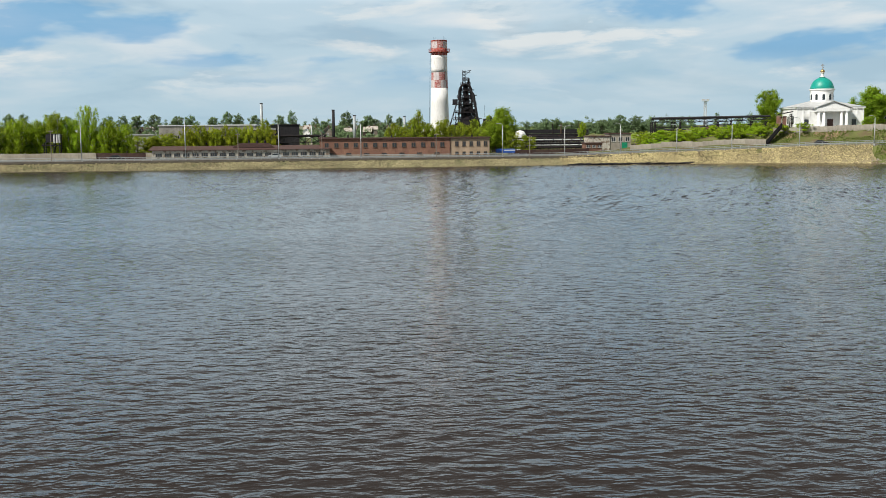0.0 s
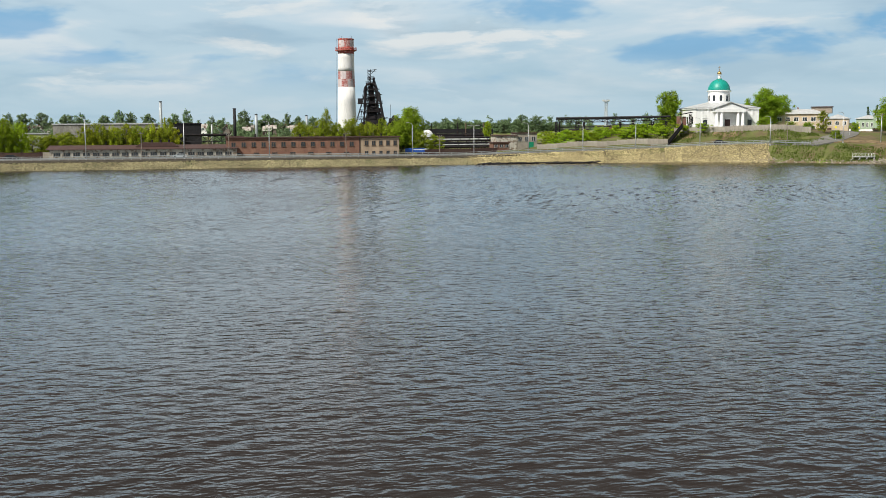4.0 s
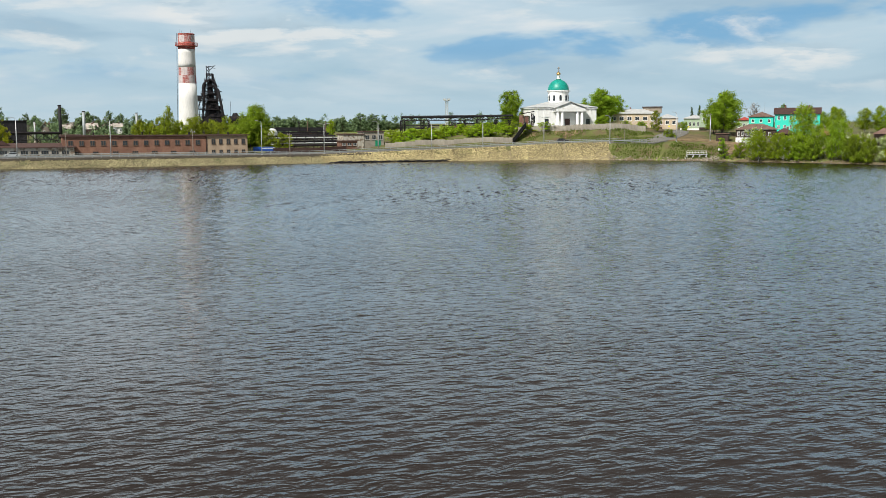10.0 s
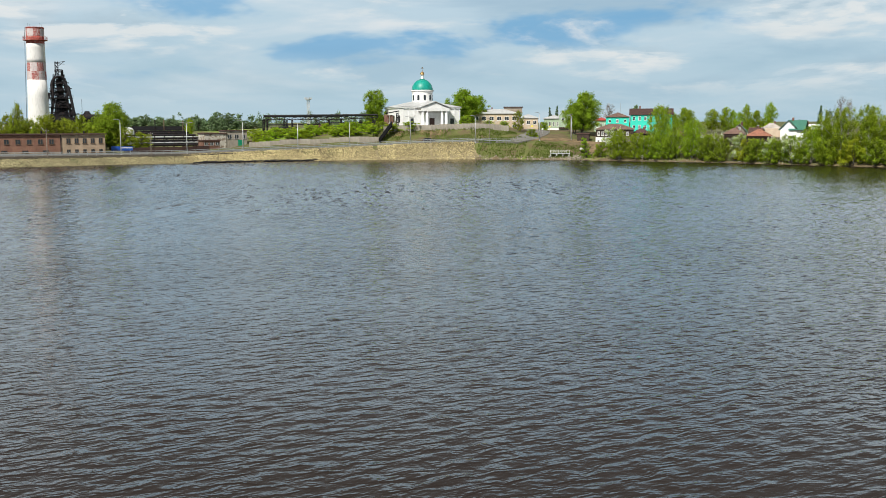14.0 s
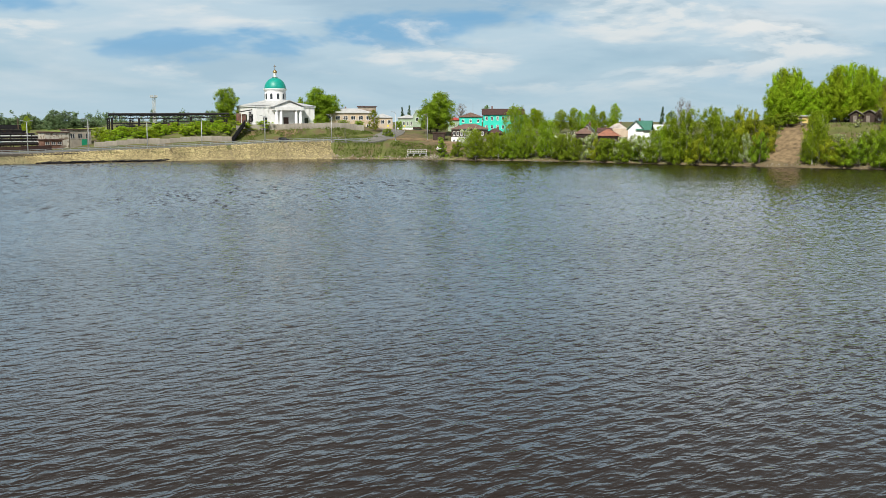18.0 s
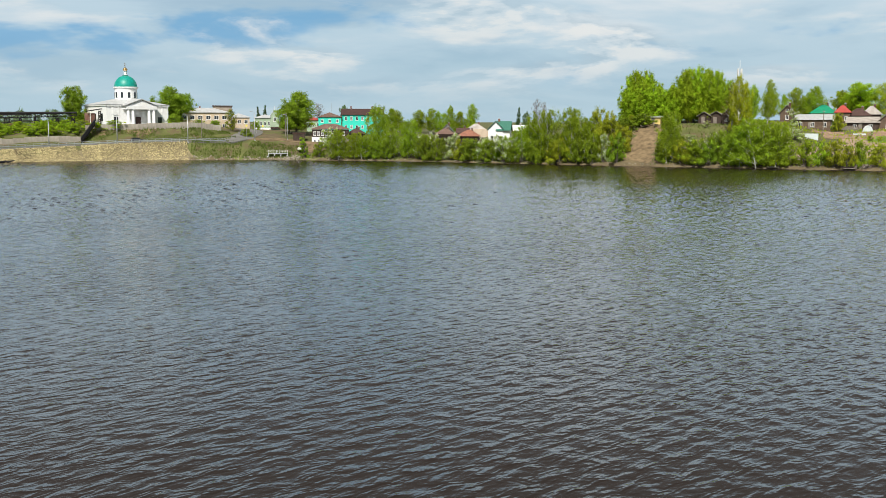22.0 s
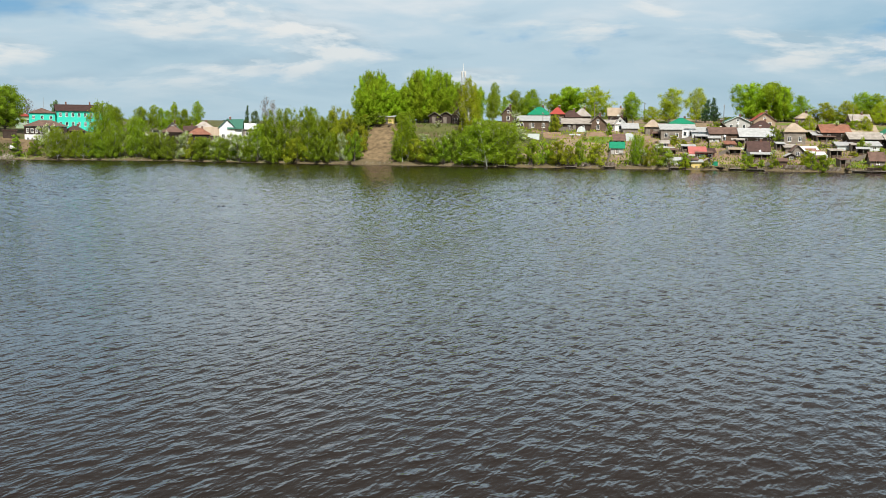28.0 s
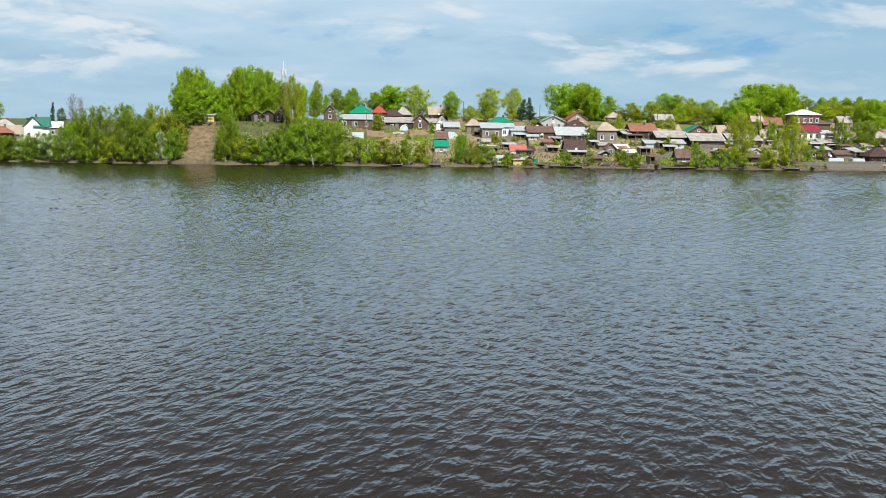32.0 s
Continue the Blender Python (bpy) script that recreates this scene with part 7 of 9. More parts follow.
tree("birch", 384.4, 2.7, 8.9, 6.9)
tree("young", 375.1, 29.3, 7.3, 6.6)
tree("ybirch", 372.8, 12.2, 6.5, 9.1)
tree("ybirch", 373.1, 22.2, 5.8, 9.2)
tree("aspen", 347.1, 35.9, 12.7, 10.2)
tree("ybirch", 335.1, 67.5, 6.6, 7.6)
tree("young", 329.3, 73.8, 4.5, 6.7)
tree("young", 332.0, 90.3, 4.1, 7.0)
tree("bush", 330.5, 98.3, 3.0, 7.0)
tree("bush", 328.3, 81.6, 2.6, 7.7)
tree("bush", 331.1, 56.4, 3.3, 7.5)
tree("bush", 321.3, 117.1, 1.9, 7.1)
tree("cherry", 255.5, 167.3, 4.7, 4.0)
tree("cherry", 234.9, 155.8, 3.5, 5.0)
tree("gbush", 216.3, 143.7, 6.6, 5.1)
tree("gbush", 217.8, 140.2, 6.0, 4.7)
tree("olive", 219.3, 136.6, 6.7, 6.2)
tree("gbush", 222.2, 131.0, 6.6, 4.1)
tree("olive", 224.0, 127.5, 5.7, 6.2)
tree("olive", 221.0, 133.9, 5.0, 4.8)
tree("gbush", 262.6, 157.5, 4.8, 3.6)
tree("olive", 261.5, 156.2, 5.4, 3.9)
tree("gbush", 262.7, 138.3, 3.8, 2.6)
tree("willow", 229.0, 118.1, 7.9, 4.7)
tree("cherry", 229.1, 116.0, 4.3, 3.5)
tree("olive", 229.6, 114.5, 5.7, 3.8)
tree("gbush", 230.6, 111.5, 5.5, 6.3)
tree("cherry", 231.7, 109.4, 4.5, 3.1)
tree("gbush", 233.0, 104.8, 3.7, 3.4)
tree("gbush", 238.0, 89.1, 3.6, 2.1)
tree("cypress", 267.3, 88.2, 6.0, 3.1)
tree("gbush", 239.7, 83.6, 3.9, 2.5)
tree("olive", 246.1, 76.4, 4.4, 3.7)
tree("gbush", 242.9, 70.8, 4.3, 4.0)
tree("gbush", 242.4, 74.2, 4.5, 3.0)
tree("gbush", 269.3, 66.1, 4.5, 2.6)
tree("cherry", 268.0, 64.3, 3.3, 2.6)
tree("gbush", 248.3, 55.3, 7.1, 3.9)
tree("gbush", 249.6, 52.7, 3.9, 3.4)
tree("gbush", 251.4, 49.1, 5.3, 4.3)
tree("ybirch", 258.2, 44.5, 14.5, 6.8)
tree("gbush", 253.7, 43.6, 2.5, 3.9)
tree("ybirch", 262.6, 31.4, 13.5, 7.0)
tree("olive", 256.5, 36.8, 4.9, 5.1)
tree("gbush", 269.1, 26.1, 5.1, 3.3)
tree("gbush", 276.6, 22.7, 4.5, 2.5)
tree("willow", 300.7, 9.8, 8.1, 7.7)
tree("gbush", 302.5, 7.2, 2.8, 3.2)
tree("cherry", 298.9, 81.9, 4.0, 3.6)
tree("gbush", 315.8, 58.9, 4.4, 4.0)
tree("gbush", 252.5, 46.9, 5.3, 3.3)
tree("cherry", 223.4, 156.7, 4.9, 3.4)
tree("gbush", 211.6, 153.5, 4.2, 4.6)
tree("gbush", 214.1, 147.2, 4.3, 4.7)
tree("olive", 213.3, 150.0, 4.8, 5.2)
tree("ybush", 275.1, 68.4, 1.3, 2.0)
tree("olive", 264.2, 66.9, 1.5, 2.7)
tree("cherry", 299.0, 37.7, 2.9, 1.7)
tree("olive", 275.2, 97.1, 2.0, 1.5)
tree("gbush", 266.9, 40.9, 2.6, 1.7)
tree("gbush", 244.1, 91.7, 2.5, 3.1)
tree("ybush", 272.4, 76.3, 1.1, 3.1)
tree("ybush", 253.5, 115.1, 2.0, 1.8)
tree("ybush", 266.0, 35.5, 2.7, 1.4)
tree("ybush", 255.6, 52.6, 1.3, 2.9)
tree("olive", 234.3, 100.1, 1.8, 2.2)
tree("ybush", 296.9, 14.3, 1.7, 2.7)
tree("ybush", 234.7, 98.7, 2.0, 1.3)
tree("gbush", 268.8, 56.6, 1.2, 2.7)
tree("cherry", 298.9, 57.0, 2.8, 3.4)
tree("gbush", 253.2, 92.3, 1.0, 3.0)
tree("gbush", 268.4, 60.4, 2.2, 1.5)
tree("ybush", 299.0, 18.9, 1.4, 3.3)
tree("gbush", 299.9, 57.2, 2.6, 1.4)
tree("ybush", 263.6, 110.7, 1.4, 2.1)
tree("cherry", 259.2, 87.7, 1.0, 2.8)
tree("ybush", 287.6, 27.8, 2.3, 2.4)
tree("cherry", 243.3, 110.7, 1.1, 2.4)
tree("gbush", 292.2, 10.4, 1.3, 1.6)
tree("ybush", 302.6, 23.5, 1.2, 1.9)
tree("ybush", 270.6, 105.7, 1.3, 1.6)
tree("gbush", 260.2, 97.4, 2.0, 1.8)
tree("olive", 279.8, 66.8, 2.9, 1.9)
tree("olive", 254.6, 107.4, 1.2, 2.9)
tree("gbush", 246.5, 73.7, 1.2, 2.7)
tree("ybush", 292.0, 19.2, 1.1, 1.8)
tree("ybush", 239.5, 102.0, 2.4, 2.8)
tree("cherry", 282.5, 100.8, 1.4, 2.7)
tree("olive", 295.6, 60.5, 2.1, 3.4)
tree("olive", 250.2, 56.9, 1.0, 2.8)
tree("ybush", 270.7, 58.0, 1.9, 3.0)
tree("ybush", 251.6, 52.7, 1.0, 2.5)
tree("cherry", 243.1, 106.0, 1.6, 3.0)
tree("ybush", 274.5, 36.8, 1.0, 3.0)
tree("olive", 243.3, 90.7, 2.1, 2.3)
tree("ybush", 252.8, 91.4, 1.1, 2.6)
tree("olive", 287.4, 77.4, 1.4, 3.0)
tree("olive", 271.3, 116.5, 2.2, 2.6)
tree("gbush", 235.8, 113.3, 1.5, 1.2)
tree("cherry", 291.2, 10.7, 2.8, 2.8)
tree("ybush", 257.6, 109.7, 1.4, 1.8)
tree("ybush", 273.7, 98.9, 1.3, 2.2)
tree("gbush", 285.6, 35.6, 1.9, 3.0)
tree("ybush", 272.2, 117.2, 2.5, 1.5)
tree("olive", 254.1, 90.5, 2.6, 3.0)
tree("olive", 259.3, 116.5, 2.6, 3.1)
tree("ybush", 270.1, 46.8, 1.1, 2.8)
tree("ybush", 282.6, 8.6, 2.6, 2.8)
tree("gbush", 268.9, 15.3, 1.2, 2.0)
tree("cherry", 274.8, 74.1, 2.0, 2.3)
tree("olive", 259.1, 113.7, 1.8, 2.3)
tree("ybush", 273.2, 77.8, 1.1, 1.7)
tree("ybush", 288.6, 60.0, 2.3, 3.3)
tree("olive", 232.0, 105.0, 2.5, 2.7)
tree("olive", 280.5, 19.0, 1.4, 2.7)
tree("ybush", 242.7, 109.3, 1.7, 3.0)
tree("ybush", 246.9, 80.6, 1.9, 2.1)
tree("ybush", 228.8, 113.8, 1.2, 1.3)
tree("ybush", 321.9, 13.6, 1.4, 2.9)
tree("cherry", 257.8, 60.7, 1.6, 2.0)
tree("gbush", 257.7, 51.9, 1.7, 1.9)
tree("ybush", 267.2, 91.2, 1.7, 3.1)
tree("gbush", 302.1, 31.7, 1.4, 2.7)
tree("cherry", 248.0, 117.9, 2.6, 3.2)
tree("cherry", 295.6, 34.3, 1.3, 2.3)
tree("gbush", 315.9, 4.8, 1.3, 2.8)
tree("olive", 258.1, 117.0, 1.5, 1.8)
tree("ybush", 277.6, 31.0, 1.2, 1.9)
tree("olive", 302.1, 35.3, 1.9, 1.8)
tree("ybush", 285.3, 42.2, 2.6, 3.2)
tree("cherry", 283.0, 38.5, 1.0, 3.0)
tree("ybush", 257.3, 69.0, 1.3, 3.0)
tree("ybush", 321.6, 8.2, 1.8, 2.9)
tree("olive", 313.6, 7.9, 2.2, 2.0)
tree("olive", 236.7, 90.2, 0.9, 2.4)
tree("ybush", 241.5, 94.0, 1.3, 1.9)
tree("ybush", 286.7, 78.7, 2.6, 2.4)
tree("ybush", 324.1, 8.0, 1.4, 3.2)
tree("olive", 276.0, 38.8, 2.4, 2.0)
tree("cherry", 265.6, 33.2, 1.8, 1.3)
tree("ybush", 318.4, 4.0, 1.9, 3.0)
tree("cherry", 273.7, 43.9, 1.9, 2.3)
tree("gbush", 254.1, 90.4, 2.6, 2.5)
tree("cherry", 286.9, 5.9, 2.1, 1.8)
tree("cherry", 305.1, 22.5, 1.1, 2.8)
tree("cherry", 268.8, 93.5, 0.9, 3.3)
tree("ybush", 258.1, 77.1, 1.5, 2.3)
tree("ybush", 237.3, 113.4, 1.3, 1.7)
tree("gbush", 241.5, 87.1, 1.7, 2.3)
tree("cherry", 304.4, 40.7, 2.4, 3.4)
tree("gbush", 252.1, 142.2, 1.4, 1.7)
tree("cherry", 261.1, 102.5, 1.2, 1.9)
tree("gbush", 279.5, 125.9, 1.5, 1.9)
tree("cherry", 252.2, 125.9, 1.3, 2.1)
tree("cherry", 257.7, 144.5, 1.6, 1.5)
tree("gbush", 262.0, 131.2, 0.9, 1.8)
tree("cherry", 294.7, 105.8, 1.1, 2.2)
tree("gbush", 286.0, 126.8, 1.4, 1.6)
tree("gbush", 255.3, 133.6, 1.9, 1.4)
tree("ybush", 258.4, 146.8, 0.9, 2.0)
tree("cherry", 254.5, 147.1, 0.9, 1.6)
tree("cherry", 294.8, 88.1, 1.8, 2.0)
tree("ybush", 251.7, 124.3, 1.2, 1.5)
tree("cherry", 263.1, 116.2, 1.3, 2.0)
tree("gbush", 257.0, 125.6, 1.6, 1.3)
tree("ybush", 262.7, 112.0, 1.5, 1.6)
tree("gbush", 268.7, 96.3, 0.9, 1.4)
tree("gbush", 276.9, 86.0, 1.8, 2.0)
tree("ybush", 257.0, 110.1, 1.3, 2.1)
tree("cherry", 264.3, 119.1, 1.6, 2.1)
tree("gbush", 289.9, 102.1, 0.9, 1.9)
tree("gbush", 265.8, 119.3, 1.7, 1.6)
tree("cherry", 252.1, 133.8, 1.0, 1.6)
tree("cherry", 256.4, 114.0, 1.1, 1.5)
tree("ybush", 253.4, 140.2, 1.2, 1.9)
tree("gbush", 294.5, 99.9, 1.4, 1.6)
tree("cherry", 188.9, 229.0, 7.3, 5.7)
tree("bush", 189.8, 225.2, 6.9, 5.6)
tree("cherry", 191.1, 222.4, 6.7, 4.6)
tree("bush", 181.5, 245.1, 6.5, 5.2)
tree("cherry", 183.1, 241.6, 6.8, 5.1)
tree("olive", 184.5, 238.2, 6.5, 5.1)
tree("bush", 186.2, 235.1, 6.2, 5.2)
tree("cherry", 187.7, 232.3, 6.5, 5.1)
tree("bush", 180.0, 248.5, 7.5, 5.5)
tree("ybush", 185.4, 236.7, 4.3, 4.1)
tree("ybush", 189.3, 227.1, 3.7, 4.0)
tree("young", -81.7, 336.7, 9.1, 4.7)
tree("olive", -79.7, 337.1, 7.8, 4.8)
tree("young", -77.6, 337.5, 9.6, 4.8)
tree("young", -75.6, 337.9, 8.6, 4.9)
tree("olive", -73.5, 338.3, 9.0, 4.9)
tree("young", -71.5, 338.7, 8.1, 4.9)
tree("young", -69.4, 339.1, 9.9, 4.9)
tree("olive", -67.3, 339.4, 8.4, 5.0)
tree("young", -65.2, 339.7, 9.0, 5.0)
tree("young", -63.0, 340.1, 8.0, 4.9)
tree("olive", -60.9, 340.4, 9.6, 5.0)
tree("young", -58.8, 340.7, 8.5, 4.9)
tree("young", -56.6, 341.0, 9.0, 5.0)
tree("olive", -54.4, 341.3, 7.7, 5.0)
tree("young", -13.9, 354.9, 10.0, 4.9)
tree("olive", -11.1, 354.9, 8.4, 4.9)
tree("young", -8.3, 354.9, 10.7, 4.9)
tree("olive", -5.5, 354.8, 9.0, 4.9)
tree("young", -2.6, 354.8, 10.1, 4.9)
tree("olive", 0.2, 354.7, 8.6, 4.9)
tree("young", 3.0, 354.6, 10.9, 4.9)
tree("olive", 5.9, 354.4, 8.6, 4.9)
tree("young", 8.7, 354.3, 9.9, 5.0)
tree("olive", 11.6, 354.1, 8.3, 4.9)
tree("young", 14.4, 353.9, 10.9, 4.9)
tree("olive", 17.3, 353.7, 8.9, 5.0)
tree("young", 20.2, 353.4, 9.8, 4.9)
tree("gbush", 286.9, 86.7, 5.1, 5.3)
tree("ybirch", 287.5, 83.5, 6.5, 4.3)
tree("gbush", 289.4, 70.9, 5.3, 5.2)
tree("ybirch", 289.7, 67.8, 6.7, 4.2)
tree("gbush", 291.8, 42.2, 7.3, 5.1)
tree("gbush", 292.0, 17.1, 9.6, 4.7)
tree("ybirch", 291.5, 48.2, 8.0, 4.4)
tree("gbush", 291.6, 46.5, 6.4, 4.7)
tree("gbush", 288.1, 79.3, 4.7, 5.0)
tree("cherry", 288.7, 75.8, 4.9, 4.7)
tree("gbush", 281.6, 111.1, 3.8, 4.3)
tree("gbush", 292.0, 36.4, 7.7, 4.6)
tree("ybirch", 221.7, 165.9, 17.6, 5.3)
tree("ybirch", 224.5, 165.0, 14.9, 4.7)

# ---- the town between the church and the cove ----


def town_window(o, x, y, z, w, h, rz=0.0):
    add_window(o, x, y, z, w, h, rz)


yel = thing("yellow_building", 156.3, 357.5, 11.0, -30, "shabby pale yellow two-storey building with patched roofs", "building")
part("wall", box(B(), 0, 18, 0, 11, -2, 4.7), YELLOW, yel)
g = B()
hip_roof(g, -0.5, 18.5, -0.5, 11.5, 4.9, 1.7)
part("roof", g, SHEET, yel, "patched grey and rusty sheet roof")
part("rust_patch", box(B(), 4, 6, 1.5, 3.0, 5.35, 5.6), ROOF_TAN, yel)
for i in range(6):
    town_window(yel, 2.0 + i * 2.9, 0, 2.2, 1.7, 1.5)
    town_window(yel, 2.0 + i * 2.9, 0, -0.8, 1.6, 1.4)
part("roof_tower", box(B(), 12.5, 19.5, 5, 10, 5.0, 7.2), BEIGE, yel, "raised loft with a flat brown roof")
part("tower_roof", box(B(), 12.2, 19.8, 4.6, 10.4, 7.2, 7.5), ROOF_BROWN, yel)
for u in (3, 7.5):
    part("chimney", box(B(), u, u + 0.5, 7, 7.5, 5.5, 7.3), BRICK, yel)
part("low_wing", box(B(), 18.0, 25.5, -4.5, 6, -3, 2.9), YELLOW, yel)
g = B()
hip_roof(g, 17.6, 25.9, -4.9, 6.4, 3.1, 1.5)
part("wing_roof", g, SHEET, yel)
for i in range(3):
    town_window(yel, 19.4 + i * 2.4, -4.5, 0.7, 1.3, 1.4)
part("wing_door", box(B(), 18.6, 20.0, -4.58, -4.5, -2.4, -0.2), ROOF_BROWN, yel)

gre = thing("green_building", 181.5, 345.5, 8.6, -33, "pale green two-storey house with a white lower floor", "building")
part("wall", box(B(), 0, 7.5, 0, 9, 1.6, 5.2), PALEGREEN, gre)
part("lower_wall", box(B(), -0.02, 7.52, -0.05, 9, -2, 1.6), WHITE, gre, "whitewashed lower floor")
g = B()
hip_roof(g, -0.4, 7.9, -0.4, 9.4, 5.4, 1.3)
part("roof", g, SHEET, gre)
for i in range(5):
    town_window(gre, 0.8 + i * 1.45, 0, 2.4, 0.8, 1.6)
    town_window(gre, 0.8 + i * 1.45, -0.05, 0.1, 0.7, 0.9)
chp = thing("gable_tower", 185.6, 338.4, 8.4, -33, "pale green gate tower with a white gabled top", "tower")
part("wall", prism(B(), [(-1.5, -1), (1.5, -1), (1.5, 6.6), (0, 8.4), (-1.5, 6.6)], 0, 3), PALEGREEN, chp)
g = B()
for s in (-1, 1):
    roof_slab(g, (0, -0.3, 8.7), (s * 1.9, -0.3, 6.4), (s * 1.9, 3.3, 6.4), (0, 3.3, 8.7))
part("roof", g, TRIM, chp)
part("finial", bar(B(), (0, 0.2, 8.6), (0, 0.2, 9.8), 0.07), TRIM, chp)
town_window(chp, 0, 0, 4.2, 1.0, 1.5)
part("porch", box(B(), -1.6, 1.8, -0.8, -0.004, 1.4, 2.2), LOG, chp)

gre2 = thing("green_building", 194.5, 330.5, 8.0, -36, "pale green house with a red roof behind the poplar", "building")
part("wall", box(B(), 0, 5, 0, 8, -1, 5.0), PALEGREEN, gre2)
g = B()
hip_roof(g, -0.4, 5.4, -0.4, 8.4, 5.2, 1.1)
part("roof", g, ROOF_RED, gre2)
for i in range(3):
    town_window(gre2, 0.9 + i * 1.6, 0, 2.5, 0.8, 1.5)

DARK_SHEET = material("dark_brown_sheet", (0.06, 0.032, 0.028), 0.7, var=0.25, streak=0.2)
tla = thing("teal_building", 195.5, 324.5, 8.2, -37, "bright teal building with a brown hipped wing", "building")
part("wing_wall", box(B(), 0, 8.4, 0, 9, -1, 6.0), TEAL, tla)
g = B()
hip_roof(g, -0.4, 8.8, -0.4, 9.4, 6.15, 1.7)
part("wing_roof", g, SLATE_B, tla)
for i in range(3):
    town_window(tla, 1.4 + i * 2.8, 0, 4.0, 0.9, 1.2)
    town_window(tla, 1.4 + i * 2.8, 0, 1.0, 0.9, 1.2)
# the main block: its ridge runs away to the right, so a teal gable end shows beside the long side
part("main_wall", box(B(), 8.9, 24.0, 1.0, 9.0, -1, 7.0), TEAL, tla)
g = B()
prism(g, [(1.0, 7.0), (9.0, 7.0), (5.0, 9.0)], 8.95, 23.95)
bmesh.ops.transform(g, matrix=Matrix(((0, 1, 0, 0), (1, 0, 0, 0), (0, 0, 1, 0), (0, 0, 0, 1))), verts=g.verts)
part("gable", g, TEAL, tla)
g = B()
for s in (-1, 1):
    roof_slab(g, (8.4, 5.0, 9.25), (8.4, 5.0 + s * 4.5, 7.0), (24.5, 5.0 + s * 4.5, 7.0), (24.5, 5.0, 9.25))
part("main_roof", g, DARK_SHEET, tla, "dark brown sheet roof")
for i in range(7):
    for z0 in (4.9, 1.7):
        town_window(tla, 10.2 + i * 2.05, 1.0, z0, 0.95, 1.35)
for u in (12, 20):
    part("chimney", box(B(), u, u + 0.5, 4.6, 5.2, 8.6, 10.2), BRICK, tla)
part("antenna_pole", bar(B(), (5, 8, 6), (5, 8, 11.5), 0.06), STEEL, tla)

drk = thing("dark_house", 173.2, 298.2, 5.7, -37, "dark log house on a whitewashed lower floor", "house")
part("wall", box(B(), 0, 12.5, 0, 9, 1.5, 4.0), LOG, drk)
part("lower_wall", box(B(), -0.05, 5.2, -0.06, 0.0, -1, 1.5), WHITE, drk, "whitewashed brick lower floor")
part("lower_core", box(B(), 0, 12.5, 0.004, 9, -1, 1.498), PLANK, drk)
g = B()
hip_roof(g, -0.4, 12.9, -0.4, 9.4, 4.2, 1.8)
part("roof", g, SLATE_B, drk)
for i in range(4):
    town_window(drk, 0.9 + i * 1.3, 0, 2.0, 0.75, 1.4)
    town_window(drk, 0.9 + i * 1.3, -0.06, -0.3, 0.7, 0.9)
for i in range(3):
    town_window(drk, 7.0 + i * 1.8, 0, 2.0, 0.75, 1.3)
sh_ = thing("shed", 168.5, 302.5, 6.0, -37, "small dark plank shed beside the log house", "shed")
part("wall", box(B(), 0, 4, 0, 4, -1, 2.4), LOG, sh_)
part("roof", box(B(), -0.3, 4.3, -0.3, 4.3, 2.4, 2.6), SLATE_B, sh_)

# landing with a railing
jet = thing("landing_stage", 155.2, 292.2, 0, -36, "white steel landing stage with a railing", "landing stage")
part("deck", box(B(), -3.2, 3.2, 0, 3.2, 1.9, 2.05), SHEET, jet)
for u in (-3, -1, 1, 3):
    part("strut", bar(B(), (u, 0.3, 1.9), (u - 0.9, -0.8, -0.4), 0.12), TRIM, jet)
    part("leg", bar(B(), (u, 0.4, -0.5), (u, 0.4, 1.9), 0.1), TRIM, jet)
for k in range(8):
    u = -3.1 + k * 0.885
    part("baluster", bar(B(), (u, 0.1, 2.05), (u, 0.1, 3.1), 0.06), TRIM, jet)
for z0 in (2.55, 3.1):
    part("handrail", bar(B(), (-3.2, 0.1, z0), (3.2, 0.1, z0), 0.07), TRIM, jet)


def road_sign(x, y, h, m, label):
    o = thing("road_sign", x, y, gz(x, y), -30, label, "road sign", "road signs")
    part("pole", bar(B(), (0, 0, -0.3), (0, 0, h), 0.06), STEEL, o)
    part("plate", box(B(), -0.28, 0.28, -0.06, -0.04, h - 0.56, h), m, o)


SIGN_Y = material("sign_yellow", (0.75, 0.65, 0.03), 0.5, var=0.05)
road_sign(157.5, 314, 4.6, SIGN_Y, "yellow road sign on a steel pole")
road_sign(172, 326, 2.4, SIGN_Y, "yellow road sign beside the street")
road_sign(166, 321, 2.2, TRIM, "white road sign beside the street")

# the dark reef of timbers that lies along the dam
reef = thing("sunken_timbers", 61.5, 319.2, 0, 0, "black waterlogged timbers along the foot of the dam", "driftwood")
rng = np.random.default_rng(5)
for k in range(46):
    u = -19 + k * 0.84
    d_ = rng.uniform(-1.6, -0.2)
    yb = 0.146 * u if u < 4 else 0.58 + (u - 4) * 0.02
    a = rng.uniform(-0.35, 0.35)
    l = rng.uniform(0.8, 1.9)
    part("timber", tube(B(), (u - l * math.cos(a), yb + d_ - l * math.sin(a) * 0.3, 0.15), (u + l * math.cos(a), yb + d_ + l * math.sin(a) * 0.3, rng.uniform(0.2, 0.65)), rng.uniform(0.18, 0.32), 0.14, 6), BLACK, reef)

